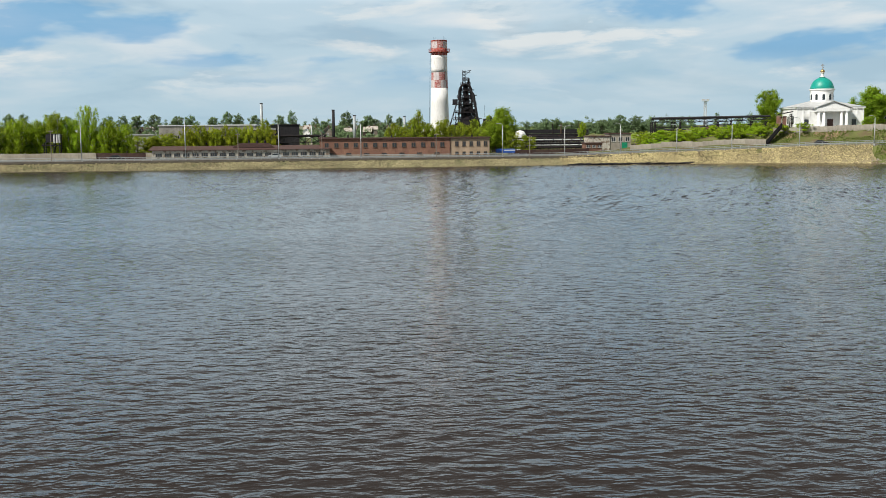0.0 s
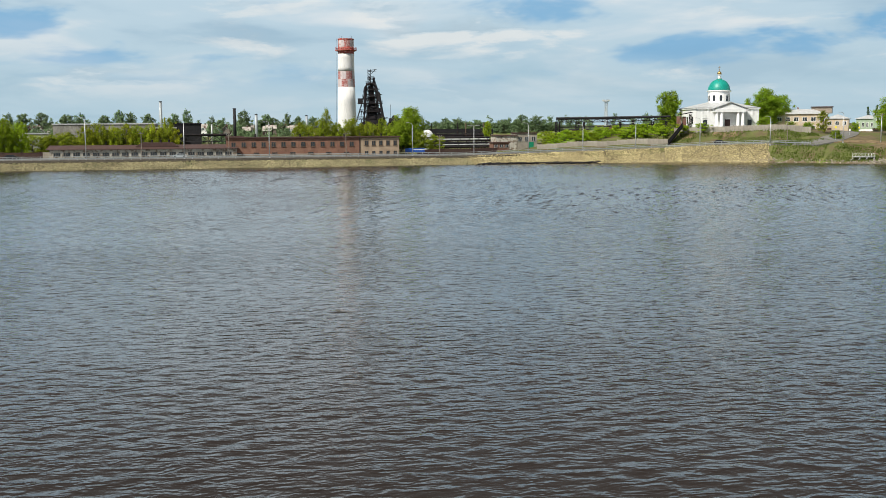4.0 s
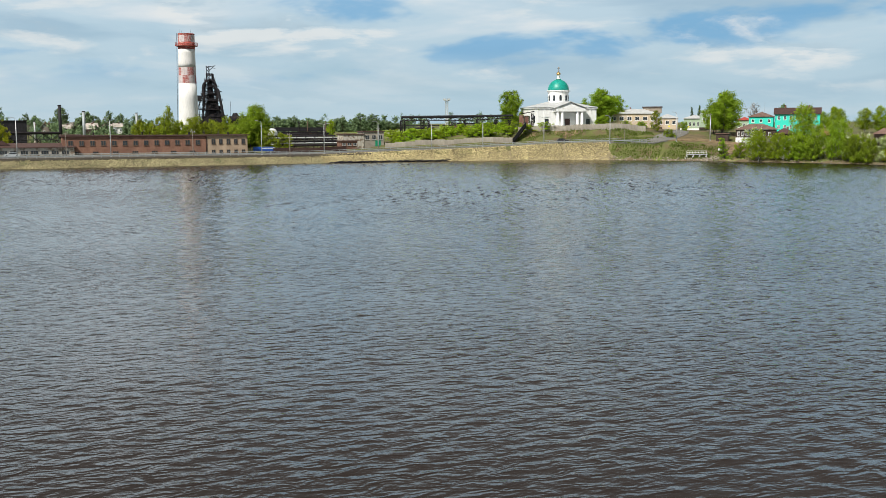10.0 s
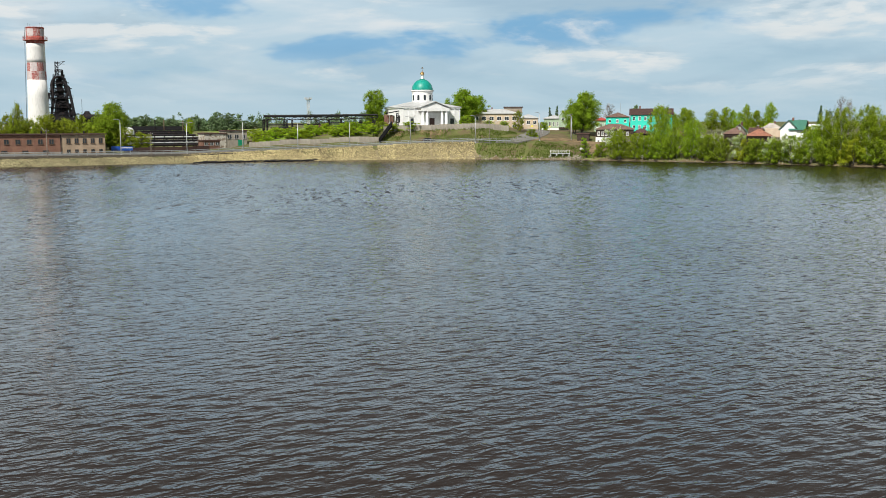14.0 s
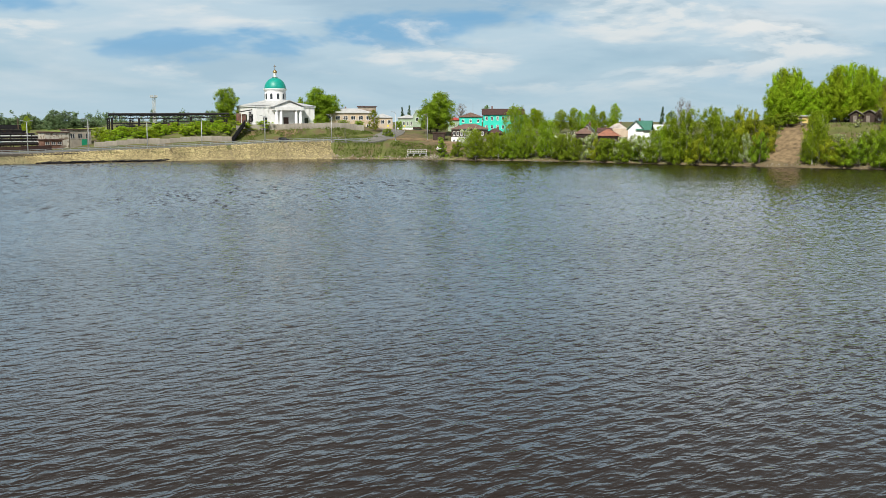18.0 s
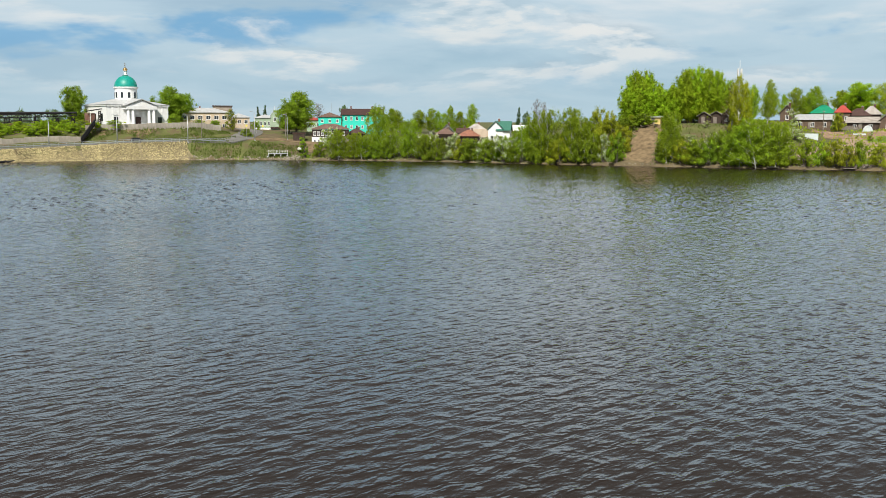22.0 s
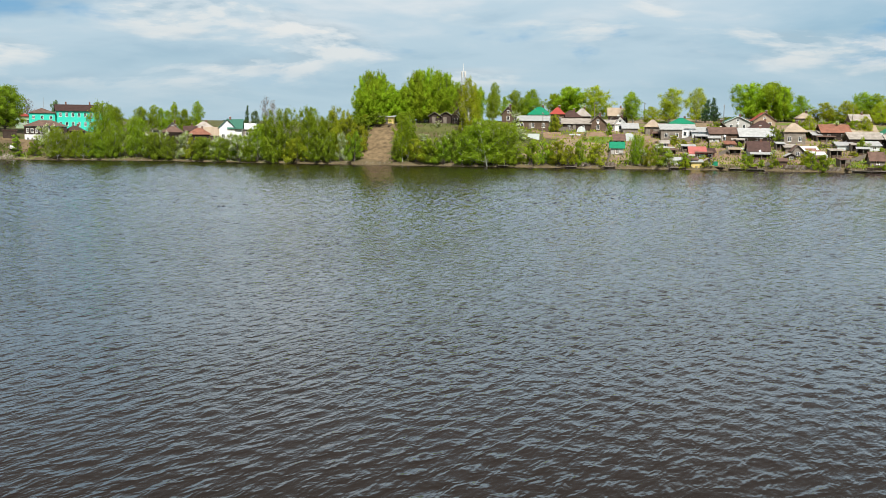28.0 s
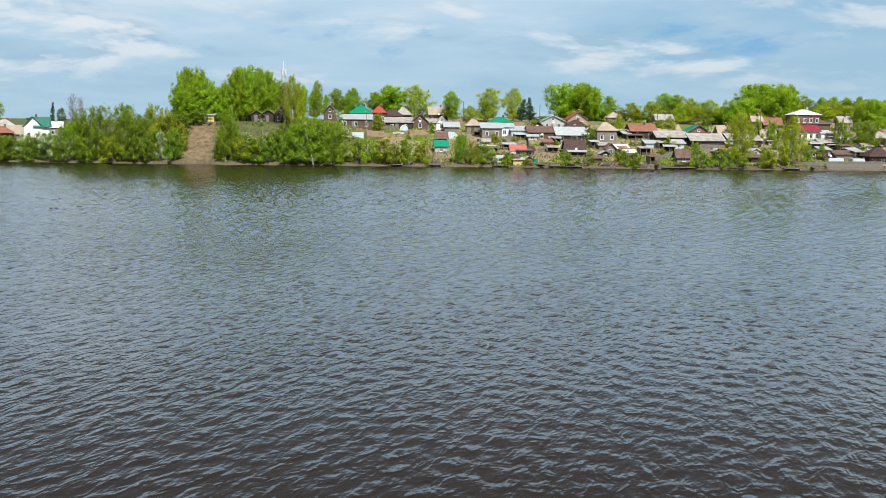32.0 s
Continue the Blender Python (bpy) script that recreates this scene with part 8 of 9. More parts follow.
# antenna tower on the knoll
ant = thing("antenna_tower", 276.0, 198.0, gz(276.0, 198.0), 0, "white and grey lattice antenna tower behind the poplars", "antenna tower")
g = B()
lattice_leg(g, 0, 0, 0, 15.4, 0.45, 0.09)
part("lattice", g, STEEL, ant)
ant.scale = (1.17, 1.17, 1.12)
part("spike", bar(B(), (0, 0, 15.4), (0, 0, 18.0), 0.12), TRIM, ant)
for k in range(4):
    a = k * 1.57
    part("panel_antenna", box(B(), 0.7 * math.cos(a) - 0.13, 0.7 * math.cos(a) + 0.13, 0.7 * math.sin(a) - 0.1, 0.7 * math.sin(a) + 0.1, 13.6, 15.6), TRIM, ant)

# ---- on the knoll and in the gardens ----


def slab(name, x, y, w, d, h, rz, mat, label, category, lift=0.0):
    o = thing(name, x, y, gz(x, y) + lift, rz, label, category)
    part("body", box(B(), -w / 2, w / 2, 0, d, -0.6, h), mat, o)
    return o


def greenhouse(x, y, w, d, h, rz):
    o = thing("greenhouse", x, y, gz(x, y), rz, "arched film greenhouse in a garden", "greenhouse", "greenhouses")
    pts = [(w / 2 * math.cos(t), h * math.sin(t)) for t in np.linspace(0, math.pi, 11)]
    part("film", prism(B(), pts, 0, d), POLY, o)
    g = B()
    for v in (-0.02, d + 0.02):
        for a, b in zip(pts, pts[1:]):
            bar(g, (a[0], v, a[1]), (b[0], v, b[1]), 0.06)
        bar(g, (0, v, 0), (0, v, h), 0.06)
    part("hoops", g, TRIM, o)


def plank_fence(x0, y0, x1, y1, h, mat=None):
    o = thing("plank_fence", 0, 0, 0, 0, "grey weathered plank fence", "fence", "plank fences")
    me = mesh_of(box(B(), -0.14, 0.14, -0.02, 0.02, -0.4, h), "plank", mat or PLANK)
    me2 = mesh_of(box(B(), -0.14, 0.14, -0.02, 0.02, -0.4, h * 0.93), "plank", mat or PLANK)
    for i, (x, y, a) in enumerate(along([(x0, y0), (x1, y1)], 0.32)):
        same_part("plank", me if i % 3 else me2, o, x, y, gz(x, y), a)


def landing(x, y, w, rz):
    o = thing("plank_jetty", x, y, 0, rz, "small dark plank jetty on stakes", "jetty", "jetties")
    for k in range(5):
        part("board", box(B(), -w / 2, w / 2, -1.0 + k * 0.5, -0.55 + k * 0.5, 0.45, 0.55), PLANK, o)
    for u in (-w / 2 + 0.2, w / 2 - 0.2):
        for v in (-0.9, 1.2):
            part("stake", bar(B(), (u, v, -0.8), (u, v, 0.75), 0.14), LOG, o)


def rowing_boat(x, y, rz, mat):
    o = thing("rowing_boat", x, y, max(0.05, gz(x, y)) + 0.1, rz, "small wooden rowing boat drawn up on the shore", "boat", "boats")
    g = B()
    ring = []
    for u, w in ((-1.9, 0.45), (-0.9, 0.62), (0.4, 0.6), (1.4, 0.38), (2.1, 0.04)):
        ring.append([g.verts.new(p) for p in ((u, -w, 0.45), (u, -w * 0.55, 0.0), (u, w * 0.55, 0.0), (u, w, 0.45))])
    for a, b in zip(ring, ring[1:]):
        for i in range(3):
            g.faces.new((a[i], a[i + 1], b[i + 1], b[i]))
    g.faces.new(ring[0])
    part("hull", g, mat, o)
    for u in (-0.8, 0.5):
        part("thwart", box(B(), u - 0.12, u + 0.12, -0.55, 0.55, 0.33, 0.37), PLANK, o)


def garden_bed(x, y, w, d, rz):
    """Dug rows of soil that lie on the slope."""
    o = thing("garden_bed", 0, 0, 0, 0, "freshly dug brown garden bed", "garden bed", "garden beds")
    c, s = math.cos(radians(rz)), math.sin(radians(rz))
    n = max(3, int(d / 1.2))
    for k in range(n):
        v = d * (k + 0.5) / n
        g = B()
        line = []
        m = max(2, int(w / 2.5))
        for i in range(m):
            u0, u1 = -w / 2 + w * i / m, -w / 2 + w * (i + 1) / m
            p0 = (x + c * u0 - s * v, y + s * u0 + c * v)
            p1 = (x + c * u1 - s * v, y + s * u1 + c * v)
            line.append(p0 + (gz(*p0),))
        line.append(p1 + (gz(*p1),))
        rings = [[g.verts.new((px + s * q, py - c * q, pz + hz_)) for q, hz_ in ((-0.45, -0.15), (-0.2, 0.24), (0.2, 0.24), (0.45, -0.15))] for px, py, pz in line]
        for r0, r1 in zip(rings, rings[1:]):
            for i in range(3):
                g.faces.new((r0[i], r0[i + 1], r1[i + 1], r1[i]))
        g.faces.new(rings[0])
        g.faces.new(rings[-1][::-1])
        part("furrow", g, SOIL, o)


def log_stack(x, y, w, rz):
    o = thing("log_stack", x, y, gz(x, y), rz, "stack of pale cut logs", "logs", "log stacks")
    for r in range(3):
        for k in range(int(w / 0.35) - r):
            u = -w / 2 + 0.35 * (k + 0.5 * r)
            part("log", tube(B(), (u, 0, 0.17 + r * 0.3), (u, 1.4, 0.17 + r * 0.3), 0.17, None, 7), PLANK if k % 3 else PLANK_B, o)


def open_shed(x, y, w, d, h, rz, roof):
    """A lean-to on posts, open to the front, with a back wall of boards and things stacked inside."""
    o = thing("lean_to", x, y, gz(x, y), rz, "dark open lean-to of rough boards with a patched roof", "lean-to", "garden lean-tos")
    a = w / 2
    part("back_wall", box(B(), -a, a, d - 0.1, d, -0.8, h + 0.3), LOG, o)
    g = B()
    roof_slab(g, (-a - 0.2, -0.3, h), (a + 0.2, -0.3, h), (a + 0.2, d + 0.2, h + 0.5), (-a - 0.2, d + 0.2, h + 0.5), 0.1)
    part("roof", g, roof, o)
    for s in (-a + 0.08, 0, a - 0.08):
        part("post", box(B(), s - 0.07, s + 0.07, 0, 0.14, -0.8, h - 0.03), PLANK, o)
    part("side_wall", box(B(), -a, -a + 0.08, 0.16, d - 0.11, -0.8, h), PLANK, o)
    part("counter", box(B(), -a * 0.6, a * 0.75, 0.5, d - 0.3, -0.6, h * 0.4), PLANK_B, o)


def board_pile(x, y, w, rz):
    """Loose boards thrown on one another."""
    o = thing("board_pile", x, y, gz(x, y), rz, "untidy pile of pale and grey old boards", "boards", "board piles")
    rng = random.Random(int(x * 10 + y))
    for i in range(rng.randint(4, 7)):
        b = B()
        l = w * rng.uniform(0.6, 1.0)
        z = 0.1 * i - 0.05
        bar(b, (-l / 2, rng.uniform(-0.5, 0.5), z + rng.uniform(0, 0.15)), (l / 2, rng.uniform(-0.5, 0.5), z + rng.uniform(0, 0.25)), rng.uniform(0.09, 0.16))
        part("board", b, rng.choice((PLANK, PALESTONE, PLANK_B, CONCRETE)), o)



def satellite_dish(x, y, z, rz):
    o = thing("satellite_dish", x, y, z, rz, "white satellite dish on a short wall arm", "satellite dish", "satellite dishes")
    part("arm", bar(B(), (0, 0.5, -0.1), (0, -0.25, 0), 0.06), STEEL, o)
    g = lathe(B(), [(0.02, 0.0), (0.2, 0.03), (0.35, 0.11), (0.36, 0.13), (0.2, 0.06), (0.02, 0.03)], 16)
    bmesh.ops.rotate(g, cent=(0, 0, 0), matrix=Matrix.Rotation(radians(70), 3, "X"), verts=g.verts)
    bmesh.ops.translate(g, vec=(0, -0.25, 0), verts=g.verts)
    part("reflector", g, TRIM, o)
    part("feed", bar(B(), (0, -0.25, -0.2), (0, -0.75, 0.15), 0.05), STEEL, o)


for x, y, h in ((271.1, 145.7, 2.6), (283.5, 109.7, 1.9), (268.8, 104.4, 1.6), (252.6, 90.2, 1.9), (293.5, 106.8, 2.2), (276.6, 20.4, 1.4), (298.1, 149.0, 2.4)):
    satellite_dish(x - 0.45, y - 0.25, gz(x, y) + h, -66)

# what stands and lies about the gardens and the shore
greenhouse(264.2, 148.5, 2.8, 5, 2.0, -66)
greenhouse(257.1, 130.0, 4.6, 4, 2.4, -66)
slab("film_tunnel", 243.4, 155.4, 3.6, 2.2, 1.4, -66, POLY, "white film-covered garden box", "cold frame")
slab("cold_frame", 256.5, 147.4, 3.4, 1.5, 0.5, -66, POLY, "low pale cold frame on a garden bed", "cold frame")
slab("cold_frame", 259.7, 97.5, 3.0, 1.5, 0.5, -66, TARP, "low white cold frame in a garden", "cold frame")
house(233.9, 102.3, 2.8, 2.4, 1.4, 0.4, -66, CREAM, SHEET, "shed", 0, "yellow changing hut with a grey roof at the water's edge", 0, "hut")
slab("hut_roof_shed", 236.6, 99.4, 4.0, 2.0, 1.2, -66, ROOF_GREEN, "low green-painted boat shed", "shed")
slab("tarpaulin_shed", 274.5, 18.5, 4.5, 3, 1.2, -66, POLY, "low shed covered with white sheeting", "shed")
slab("tarpaulin_shed", 276.8, 12.3, 3.5, 3, 1.2, -66, POLY, "low shed covered with white sheeting", "shed")
plank_fence(263.1, 21.2, 269.4, 6.4, 2.0)
plank_fence(255.7, 96.9, 270.8, 100.5, 1.6)
plank_fence(250.0, 103.5, 268.3, 108.7, 1.6)
plank_fence(299.9, 15.2, 295.6, 8.4, 1.4)
plank_fence(241.7, 85.9, 247.1, 82.2, 1.1)
plank_fence(264.1, 27.6, 264.1, 21.4, 1.2)
plank_fence(229.4, 126.0, 239.5, 128.9, 1.6)
plank_fence(271.4, 73.1, 275.0, 65.1, 1.2)
plank_fence(263.3, 120.8, 264.5, 111.1, 1.3)
plank_fence(278.3, 57.1, 280.5, 48.9, 1.2)
plank_fence(264.4, 163.4, 265.5, 152.0, 1.2)
landing(212.3, 149.9, 3.2, -70)
landing(219.3, 132.7, 3.2, -70)
landing(224.0, 123.3, 3.2, -70)
landing(231.4, 106.8, 4.6, -70)
landing(236.3, 91.9, 4.6, -70)
landing(237.3, 87.4, 4.6, -70)
landing(245.6, 62.2, 4.6, -70)
landing(247.1, 57.8, 4.6, -70)
landing(252.6, 45.3, 4.6, -70)
landing(258.6, 30.6, 4.6, -70)
rowing_boat(245.2, 65.6, 11, LOG)
rowing_boat(247.4, 59.4, 125, LOG)
rowing_boat(261.6, 24.6, 0, PLANK)
rowing_boat(234.8, 96.4, 55, LOG)
rowing_boat(237.5, 89.0, 105, LOG)
rowing_boat(219.6, 133.3, 160, LOG)
garden_bed(251.8, 148.3, 14, 7, -66)
garden_bed(258.8, 141.6, 14, 8, -66)
garden_bed(250.1, 119.3, 12, 8, -66)
garden_bed(249.4, 97.6, 10, 12, -66)
garden_bed(261.7, 70.0, 12, 8, -66)
garden_bed(242.7, 112.7, 10, 6, -66)
garden_bed(287.1, 24.6, 12, 6, -66)
garden_bed(255.0, 156.3, 9, 5, -66)
garden_bed(254.7, 126.2, 7, 6, -66)
garden_bed(270.9, 49.8, 8, 6, -66)
garden_bed(249.5, 82.7, 8, 5, -66)
log_stack(221.5, 129.9, 5, -66)
log_stack(224.9, 123.7, 4, -66)
log_stack(245.0, 89.9, 4, -66)
log_stack(241.7, 78.0, 6, -66)
log_stack(243.7, 68.9, 5, -66)
log_stack(249.6, 52.7, 5, -66)
log_stack(273.1, 75.1, 5, -66)
log_stack(250.2, 104.6, 4, -66)
wood_pole(292.5, 155.5, 7)
wood_pole(308.1, 143.0, 7)
wood_pole(291.9, 110.9, 8)
wood_pole(254.0, 157.2, 7)
wood_pole(305.1, 73.9, 7)
wood_pole(318.4, 41.6, 8)
wood_pole(334.8, 11.8, 8)
wood_pole(242.6, 183.4, 7)
open_shed(265.1, 123.4, 3.7, 2.7, 1.8, -77, SLATE_B)
open_shed(302.4, 40.2, 5.4, 2.0, 1.7, -74, SLATE_T)
open_shed(286.9, 62.1, 4.3, 2.1, 2.2, -55, SHEET)
open_shed(264.4, 99.1, 3.6, 3.0, 1.8, -74, SLATE)
open_shed(282.2, 11.8, 3.6, 2.2, 2.3, -52, SLATE)
open_shed(250.9, 109.7, 3.8, 2.8, 1.8, -68, SHEET)
open_shed(252.2, 96.8, 3.2, 2.0, 1.9, -71, SLATE_T)
open_shed(265.4, 64.8, 3.4, 2.2, 2.2, -77, SHEET)
open_shed(292.0, 18.0, 5.3, 2.8, 1.9, -75, SLATE)
open_shed(290.4, 15.2, 4.6, 2.1, 2.0, -55, SLATE_B)
open_shed(265.3, 110.2, 3.5, 2.4, 1.7, -60, SHEET)
open_shed(234.0, 103.4, 2.9, 2.2, 1.9, -60, SLATE_B)
open_shed(270.8, 66.3, 4.9, 2.3, 2.0, -63, SLATE)
open_shed(291.6, 22.8, 4.9, 2.6, 2.0, -57, SLATE)
open_shed(249.8, 88.9, 5.5, 2.3, 1.7, -69, SHEET)
open_shed(248.6, 66.7, 2.9, 2.6, 2.1, -54, SLATE_B)
open_shed(268.1, 30.1, 5.1, 2.7, 2.1, -64, SLATE_T)
open_shed(272.5, 97.4, 4.3, 2.3, 2.3, -71, SHEET)
open_shed(243.4, 103.0, 4.7, 2.9, 2.2, -64, SLATE_B)
open_shed(244.2, 113.1, 4.7, 2.2, 1.9, -55, SLATE_B)
open_shed(260.6, 70.8, 4.1, 2.2, 2.2, -59, SLATE)
open_shed(245.8, 114.7, 5.2, 2.3, 1.8, -57, SHEET)
open_shed(278.4, 100.9, 3.8, 2.7, 1.9, -71, SHEET)
open_shed(289.4, 41.3, 4.8, 2.1, 1.9, -63, SLATE_T)
open_shed(295.5, 18.9, 4.5, 2.7, 2.0, -78, SLATE_B)
open_shed(262.5, 86.5, 2.5, 2.0, 2.0, -59, SHEET)
open_shed(306.0, 18.6, 3.4, 2.9, 2.4, -73, SLATE_B)
open_shed(289.1, 23.8, 3.5, 2.1, 2.1, -75, SHEET)
open_shed(294.5, 16.8, 3.4, 2.5, 2.4, -73, SLATE_T)
open_shed(280.4, 77.2, 5.2, 2.8, 1.7, -64, SLATE_B)
open_shed(261.8, 166.7, 7, 3, 2.2, -66, SLATE)
open_shed(268.5, 165.2, 6, 3, 2.2, -66, SHEET)
open_shed(272.4, 154.8, 6, 3, 2.2, -66, SHEET)
open_shed(272.7, 145.9, 5, 3, 2.2, -66, SHEET)
open_shed(284.8, 81.4, 6, 3, 2.2, -66, SLATE)
open_shed(282.9, 77.5, 5, 3, 2.2, -66, SLATE)
board_pile(240.3, 104.7, 3.4, -52)
board_pile(286.3, 42.4, 3.5, -6)
board_pile(228.2, 117.3, 2.9, -83)
board_pile(259.7, 82.8, 2.2, -22)
board_pile(292.7, 59.0, 3.2, -2)
board_pile(280.5, 60.6, 4.0, -48)
board_pile(234.8, 98.4, 2.5, -12)
board_pile(278.9, 65.4, 2.0, -85)
board_pile(287.1, 26.2, 3.7, -53)
board_pile(292.7, 45.0, 3.9, -19)
board_pile(290.3, 12.9, 2.3, -68)
board_pile(259.2, 122.1, 1.6, -12)
board_pile(239.5, 107.9, 2.0, -32)
board_pile(265.8, 88.0, 2.4, -7)
board_pile(263.9, 39.9, 3.0, -16)
board_pile(271.5, 97.4, 3.1, -9)
board_pile(259.6, 34.1, 1.8, -13)
board_pile(281.3, 51.2, 3.2, -49)
board_pile(239.5, 125.8, 2.3, -9)
board_pile(286.6, 26.0, 1.9, -51)
board_pile(244.8, 134.7, 2.3, -13)
board_pile(264.0, 114.7, 2.3, -28)
board_pile(269.6, 29.8, 3.2, -69)
board_pile(257.2, 79.7, 1.9, -77)
board_pile(250.9, 111.6, 2.6, -61)
board_pile(259.4, 65.0, 3.4, -32)
board_pile(231.0, 127.5, 1.9, -4)
board_pile(265.5, 48.0, 3.3, -52)
board_pile(307.2, 10.6, 2.8, -29)
board_pile(252.5, 67.4, 2.7, -72)
board_pile(276.5, 87.9, 2.4, -21)
board_pile(275.0, 48.8, 2.3, -71)
board_pile(233.9, 140.7, 2.7, -5)
board_pile(221.7, 129.4, 3.4, -8)
plank_fence(266.7, 52.1, 275.1, 53.7, 1.2)
plank_fence(271.4, 102.2, 287.9, 106.4, 1.2)
plank_fence(267.5, 111.4, 270.7, 113.1, 1.3)
plank_fence(275.4, 76.7, 279.4, 76.8, 1.1)
plank_fence(288.1, 23.0, 294.5, 18.4, 1.6)
plank_fence(262.1, 46.4, 272.6, 46.8, 1.3)
plank_fence(249.7, 100.6, 257.8, 99.0, 1.3)
plank_fence(277.4, 83.2, 280.3, 83.8, 1.2)
plank_fence(306.3, 12.8, 310.6, 8.1, 1.2)
plank_fence(266.6, 58.8, 273.0, 54.2, 1.3)
plank_fence(265.9, 40.9, 275.6, 35.2, 1.5)
plank_fence(258.5, 117.7, 270.2, 113.0, 1.2)
plank_fence(261.9, 111.2, 269.1, 113.4, 1.6)
plank_fence(250.1, 103.1, 252.5, 103.6, 1.2)
plank_fence(284.7, 10.3, 289.2, 11.0, 1.3)
plank_fence(253.5, 67.6, 266.1, 63.4, 1.1)
board_pile(221.5, 193.0, 3.5, 20)
board_pile(222.5, 191.2, 3.0, 27)
board_pile(220.0, 196.5, 3.0, 10)
board_pile(223.0, 197.5, 4.0, 31)

# ---- loose stones: the riprap of the dam and the stones of the shore ----


def stones(name, spots, mat, label, seed):
    """Many angular stones in one object; spots are rows of x, y, size."""
    rng = np.random.default_rng(seed)
    t = (1 + 5 ** 0.5) / 2
    base = np.array([(-1, t, 0), (1, t, 0), (-1, -t, 0), (1, -t, 0), (0, -1, t), (0, 1, t), (0, -1, -t), (0, 1, -t), (t, 0, -1), (t, 0, 1), (-t, 0, -1), (-t, 0, 1)]) / 1.9
    tri = np.array([(0, 11, 5), (0, 5, 1), (0, 1, 7), (0, 7, 10), (0, 10, 11), (1, 5, 9), (5, 11, 4), (11, 10, 2), (10, 7, 6), (7, 1, 8), (3, 9, 4), (3, 4, 2), (3, 2, 6), (3, 6, 8), (3, 8, 9), (4, 9, 5), (2, 4, 11), (6, 2, 10), (8, 6, 7), (9, 8, 1)])
    n = len(spots)
    v = base[None] * rng.uniform(0.6, 1.25, (n, 12, 3)) * rng.uniform(0.7, 1.3, (n, 1, 3)) * (spots[:, 2] / 2)[:, None, None]
    z = ground_height(spots[:, 0], spots[:, 1])
    v = v + np.stack([spots[:, 0], spots[:, 1], z + spots[:, 2] * 0.12], -1)[:, None]
    f = (tri[None] + (np.arange(n) * 12)[:, None, None]).reshape(-1, 3)
    return tagged(new(name, mesh_from(name, v.reshape(-1, 3), f, [mat])), label, "stones", kind="stuff")


def bank_spots(rng, n, i0, i1, d0, d1, s0, s1):
    """Random places along the shoreline between its corners i0 and i1, d0 to d1 metres inland."""
    pts = SX[i0:i1 + 1]
    seg = np.hypot(*np.diff(pts, axis=0).T)
    cum = np.r_[0, np.cumsum(seg)]
    s = rng.uniform(0, cum[-1], n)
    k = np.clip(np.searchsorted(cum, s, side="right") - 1, 0, len(seg) - 1)
    u = ((s - cum[k]) / seg[k])[:, None]
    d = np.diff(pts, axis=0)[k] / seg[k][:, None]
    p = pts[k] * (1 - u) + pts[k + 1] * u + np.stack([-d[:, 1], d[:, 0]], -1) * rng.uniform(d0, d1, (n, 1))
    return np.c_[p, s0 + (s1 - s0) * rng.uniform(0, 1, n) ** 2]


rng = np.random.default_rng(11)
west = bank_spots(rng, 15000, 1, 2, -0.4, 6.5, 0.2, 0.55)
west2 = bank_spots(rng, 9000, 0, 1, -0.4, 6.5, 0.25, 0.55)
west2 = west2[west2[:, 0] > -190]
east = bank_spots(rng, 18000, 2, 7, -0.4, 7.7, 0.15, 0.55)
stones("riprap", np.concatenate([west, west2]), GREYSTONE, "weathered grey-yellow limestone riprap that faces the dam", 3)
stones("riprap", east, STONE, "fresh yellow limestone riprap below the church hill", 9)
shore = np.concatenate([bank_spots(rng, 260, 7, 9, -0.3, 2.0, 0.2, 0.7), bank_spots(rng, 500, 9, 14, -0.3, 1.4, 0.12, 0.45), bank_spots(rng, 900, 14, 18, -0.3, 1.8, 0.12, 0.5)])
rocks = np.c_[157.8 + rng.normal(0, 1.6, 30), 288.0 + rng.normal(0, 1.0, 30), rng.uniform(0.4, 1.2, 30)]
stones("shore_stones", np.concatenate([shore, rocks]), PALESTONE, "pale stones and rubble along the shore", 4)

# ---- grass tufts on the banks ----


def tufts(name, spots, mat, label, seed, size):
    rng = np.random.default_rng(seed)
    n = len(spots)
    z = ground_height(spots[:, 0], spots[:, 1])
    a = rng.uniform(0, 2 * np.pi, n)
    d = np.stack([np.cos(a), np.sin(a), np.zeros(n)], -1) * (size * rng.uniform(0.4, 1.0, (n, 1)))
    p = np.stack([spots[:, 0], spots[:, 1], z - 0.05], -1)
    h = (size * rng.uniform(0.7, 1.6, n))[:, None] * np.array([[0, 0, 1.0]])
    lean = rng.normal(0, 0.12, (n, 3)) * (1, 1, 0)
    v = np.stack([p - d * 0.5, p + d * 0.5, p + d * 0.35 + h + lean, p - d * 0.35 + h * 0.8 + lean], 1)
    return tagged(new(name, mesh_from(name, v.reshape(-1, 3), np.arange(4 * n).reshape(-1, 4), [mat])), label, "grass", kind="stuff")


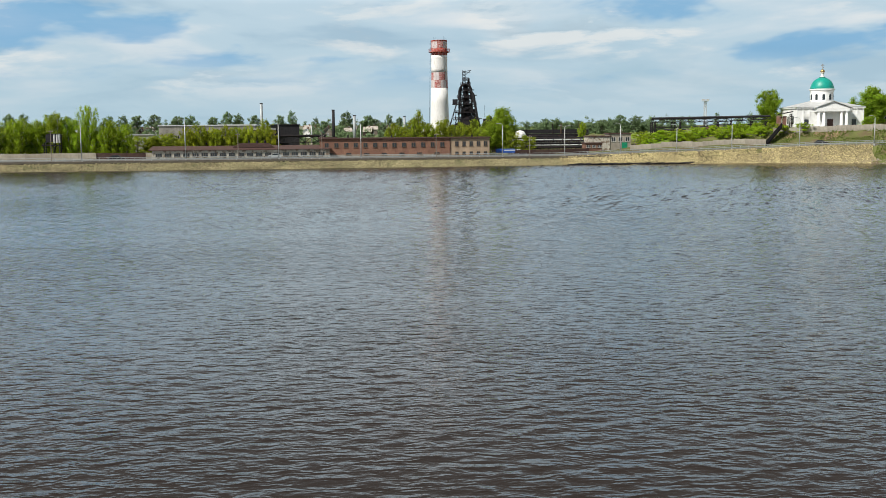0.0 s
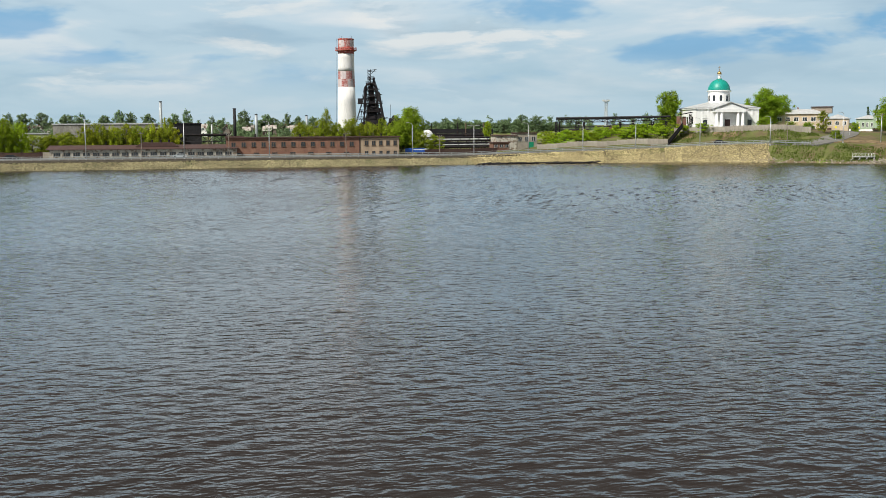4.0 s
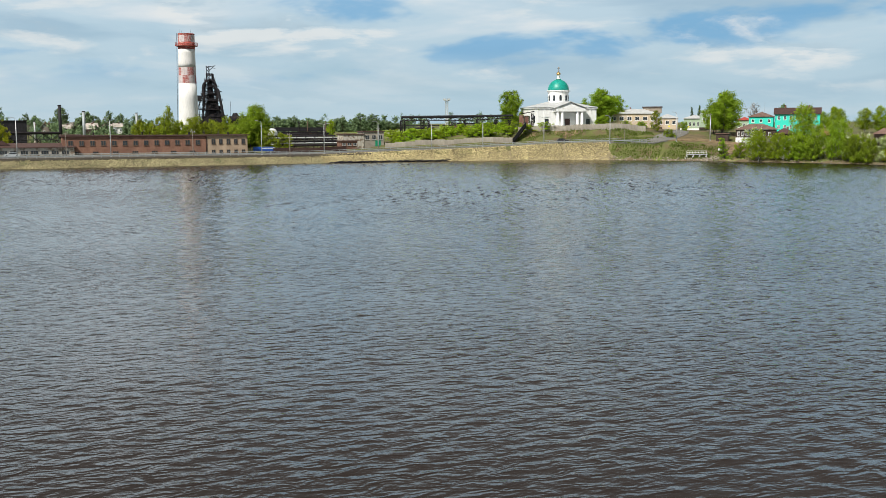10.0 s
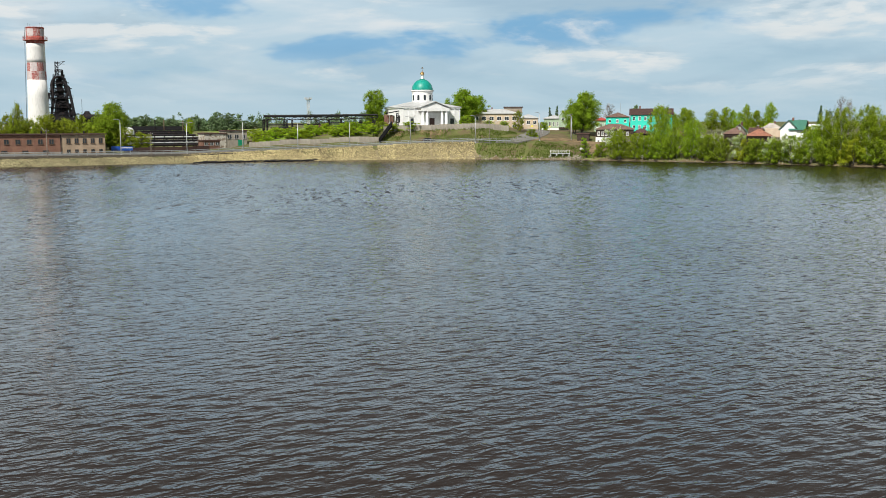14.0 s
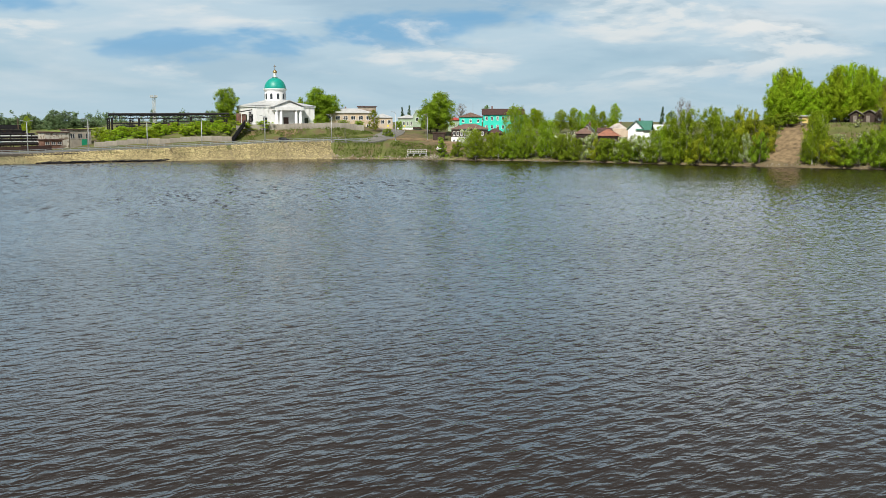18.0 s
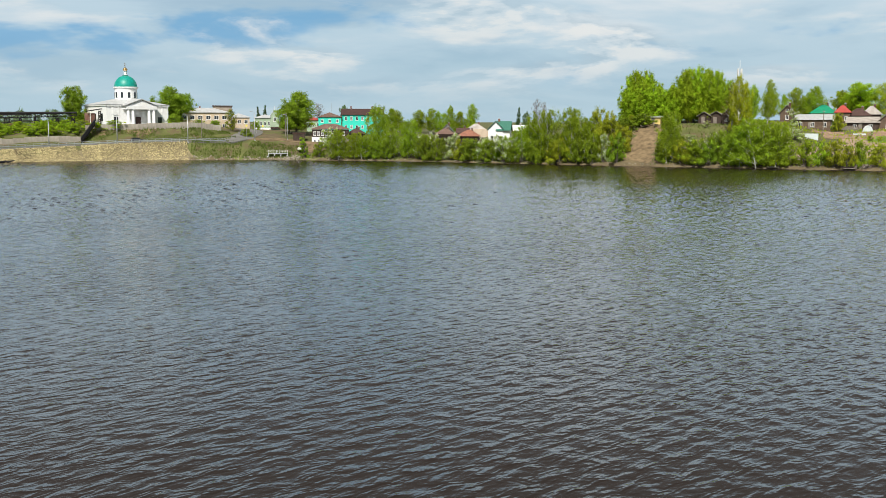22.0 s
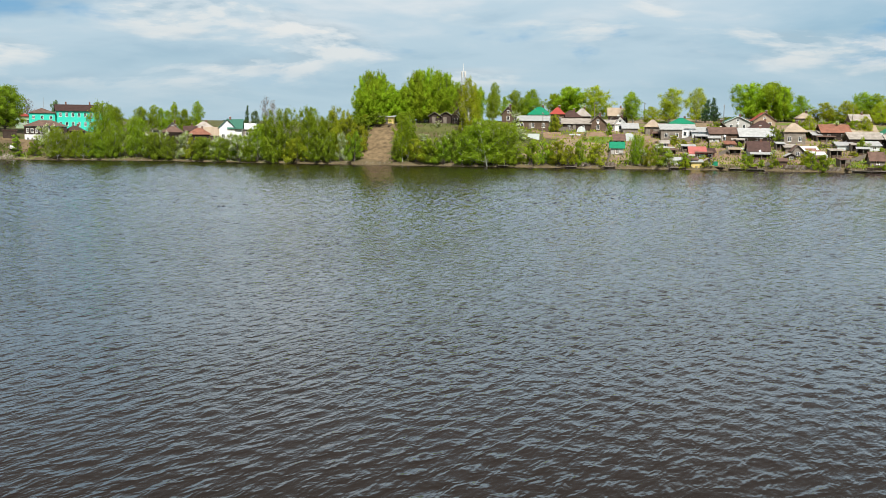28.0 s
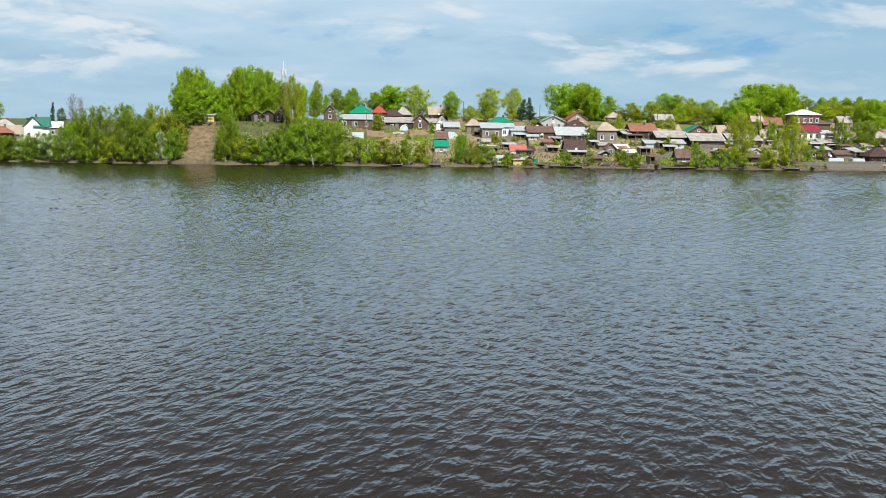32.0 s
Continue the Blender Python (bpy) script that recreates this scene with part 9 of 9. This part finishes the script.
hill = np.c_[rng.uniform(100, 156, 16000), rng.uniform(312, 346, 16000), np.ones(16000)]
hz_ = ground_height(hill[:, 0], hill[:, 1])
hill = hill[(hz_ > 5.9) & (hz_ < 10.6) & (np.sin(hill[:, 0] * 0.4) + np.sin(hill[:, 1] * 0.9 + hill[:, 0] * 0.2) > -0.9)]
slope = bank_spots(rng, 3000, 7, 9, 1.0, 13, 0, 1)
bank = bank_spots(rng, 9000, 9, 18, 0.8, 30, 0, 1)
garden = bank_spots(rng, 5000, 14, 18, 2, 60, 0, 1)
spots_ = np.concatenate([hill, slope, bank])
off_ = np.abs((spots_[:, 0] - 201.5) * -7 + (spots_[:, 1] - 186.5) * 20) / math.hypot(20, 7)
spots_ = spots_[~((off_ < 4.6) & (spots_[:, 0] > 200) & (spots_[:, 0] < 228))]
tufts("grass", spots_, GRASS, "rough spring grass on the banks", 6, 0.38)

lush = bank_spots(rng, 10000, 14, 18, 1.5, 62, 0, 1)
lush = lush[np.sin(lush[:, 0] * 0.5) + np.sin(lush[:, 1] * 0.42 + 1.7) > -0.25]
tufts("garden_grass", np.concatenate([garden, lush]), LEAF_G, "bright spring grass and weeds in the gardens", 12, 0.42)

# ---- woods on the far hills, too many to count ----
rng = np.random.default_rng(77)
far_clumps = []
for k in range(640):
    fx, fy = (rng.uniform(-340, 10), rng.uniform(470, 800)) if k < 220 else (rng.uniform(10, 230), rng.uniform(480, 700)) if k < 330 else (rng.uniform(-300, 25), rng.uniform(440, 600))
    fh, fw, fz = rng.uniform(4.5, 8.5) if k < 330 else rng.uniform(2.4, 4.8), rng.uniform(4, 8), gz(fx, fy)
    for j in range(9):
        a, r = rng.uniform(0, 6.28), rng.uniform(0, 0.5) * fw
        u = rng.uniform(0.15, 0.95)
        far_clumps.append(((fx + r * math.cos(a) * (1.1 - u * 0.7), fy + r * math.sin(a) * (1.1 - u * 0.7), fz + fh * u), rng.uniform(0.8, 1.6)))
v, f, n_out = leafy(rng, far_clumps, 16, 0.55)
tagged(new("far_woods", mesh_from("far_woods", v, f, [LEAF_FAR], normals=n_out)), "dark green woods on the far hills", "woods", kind="stuff")
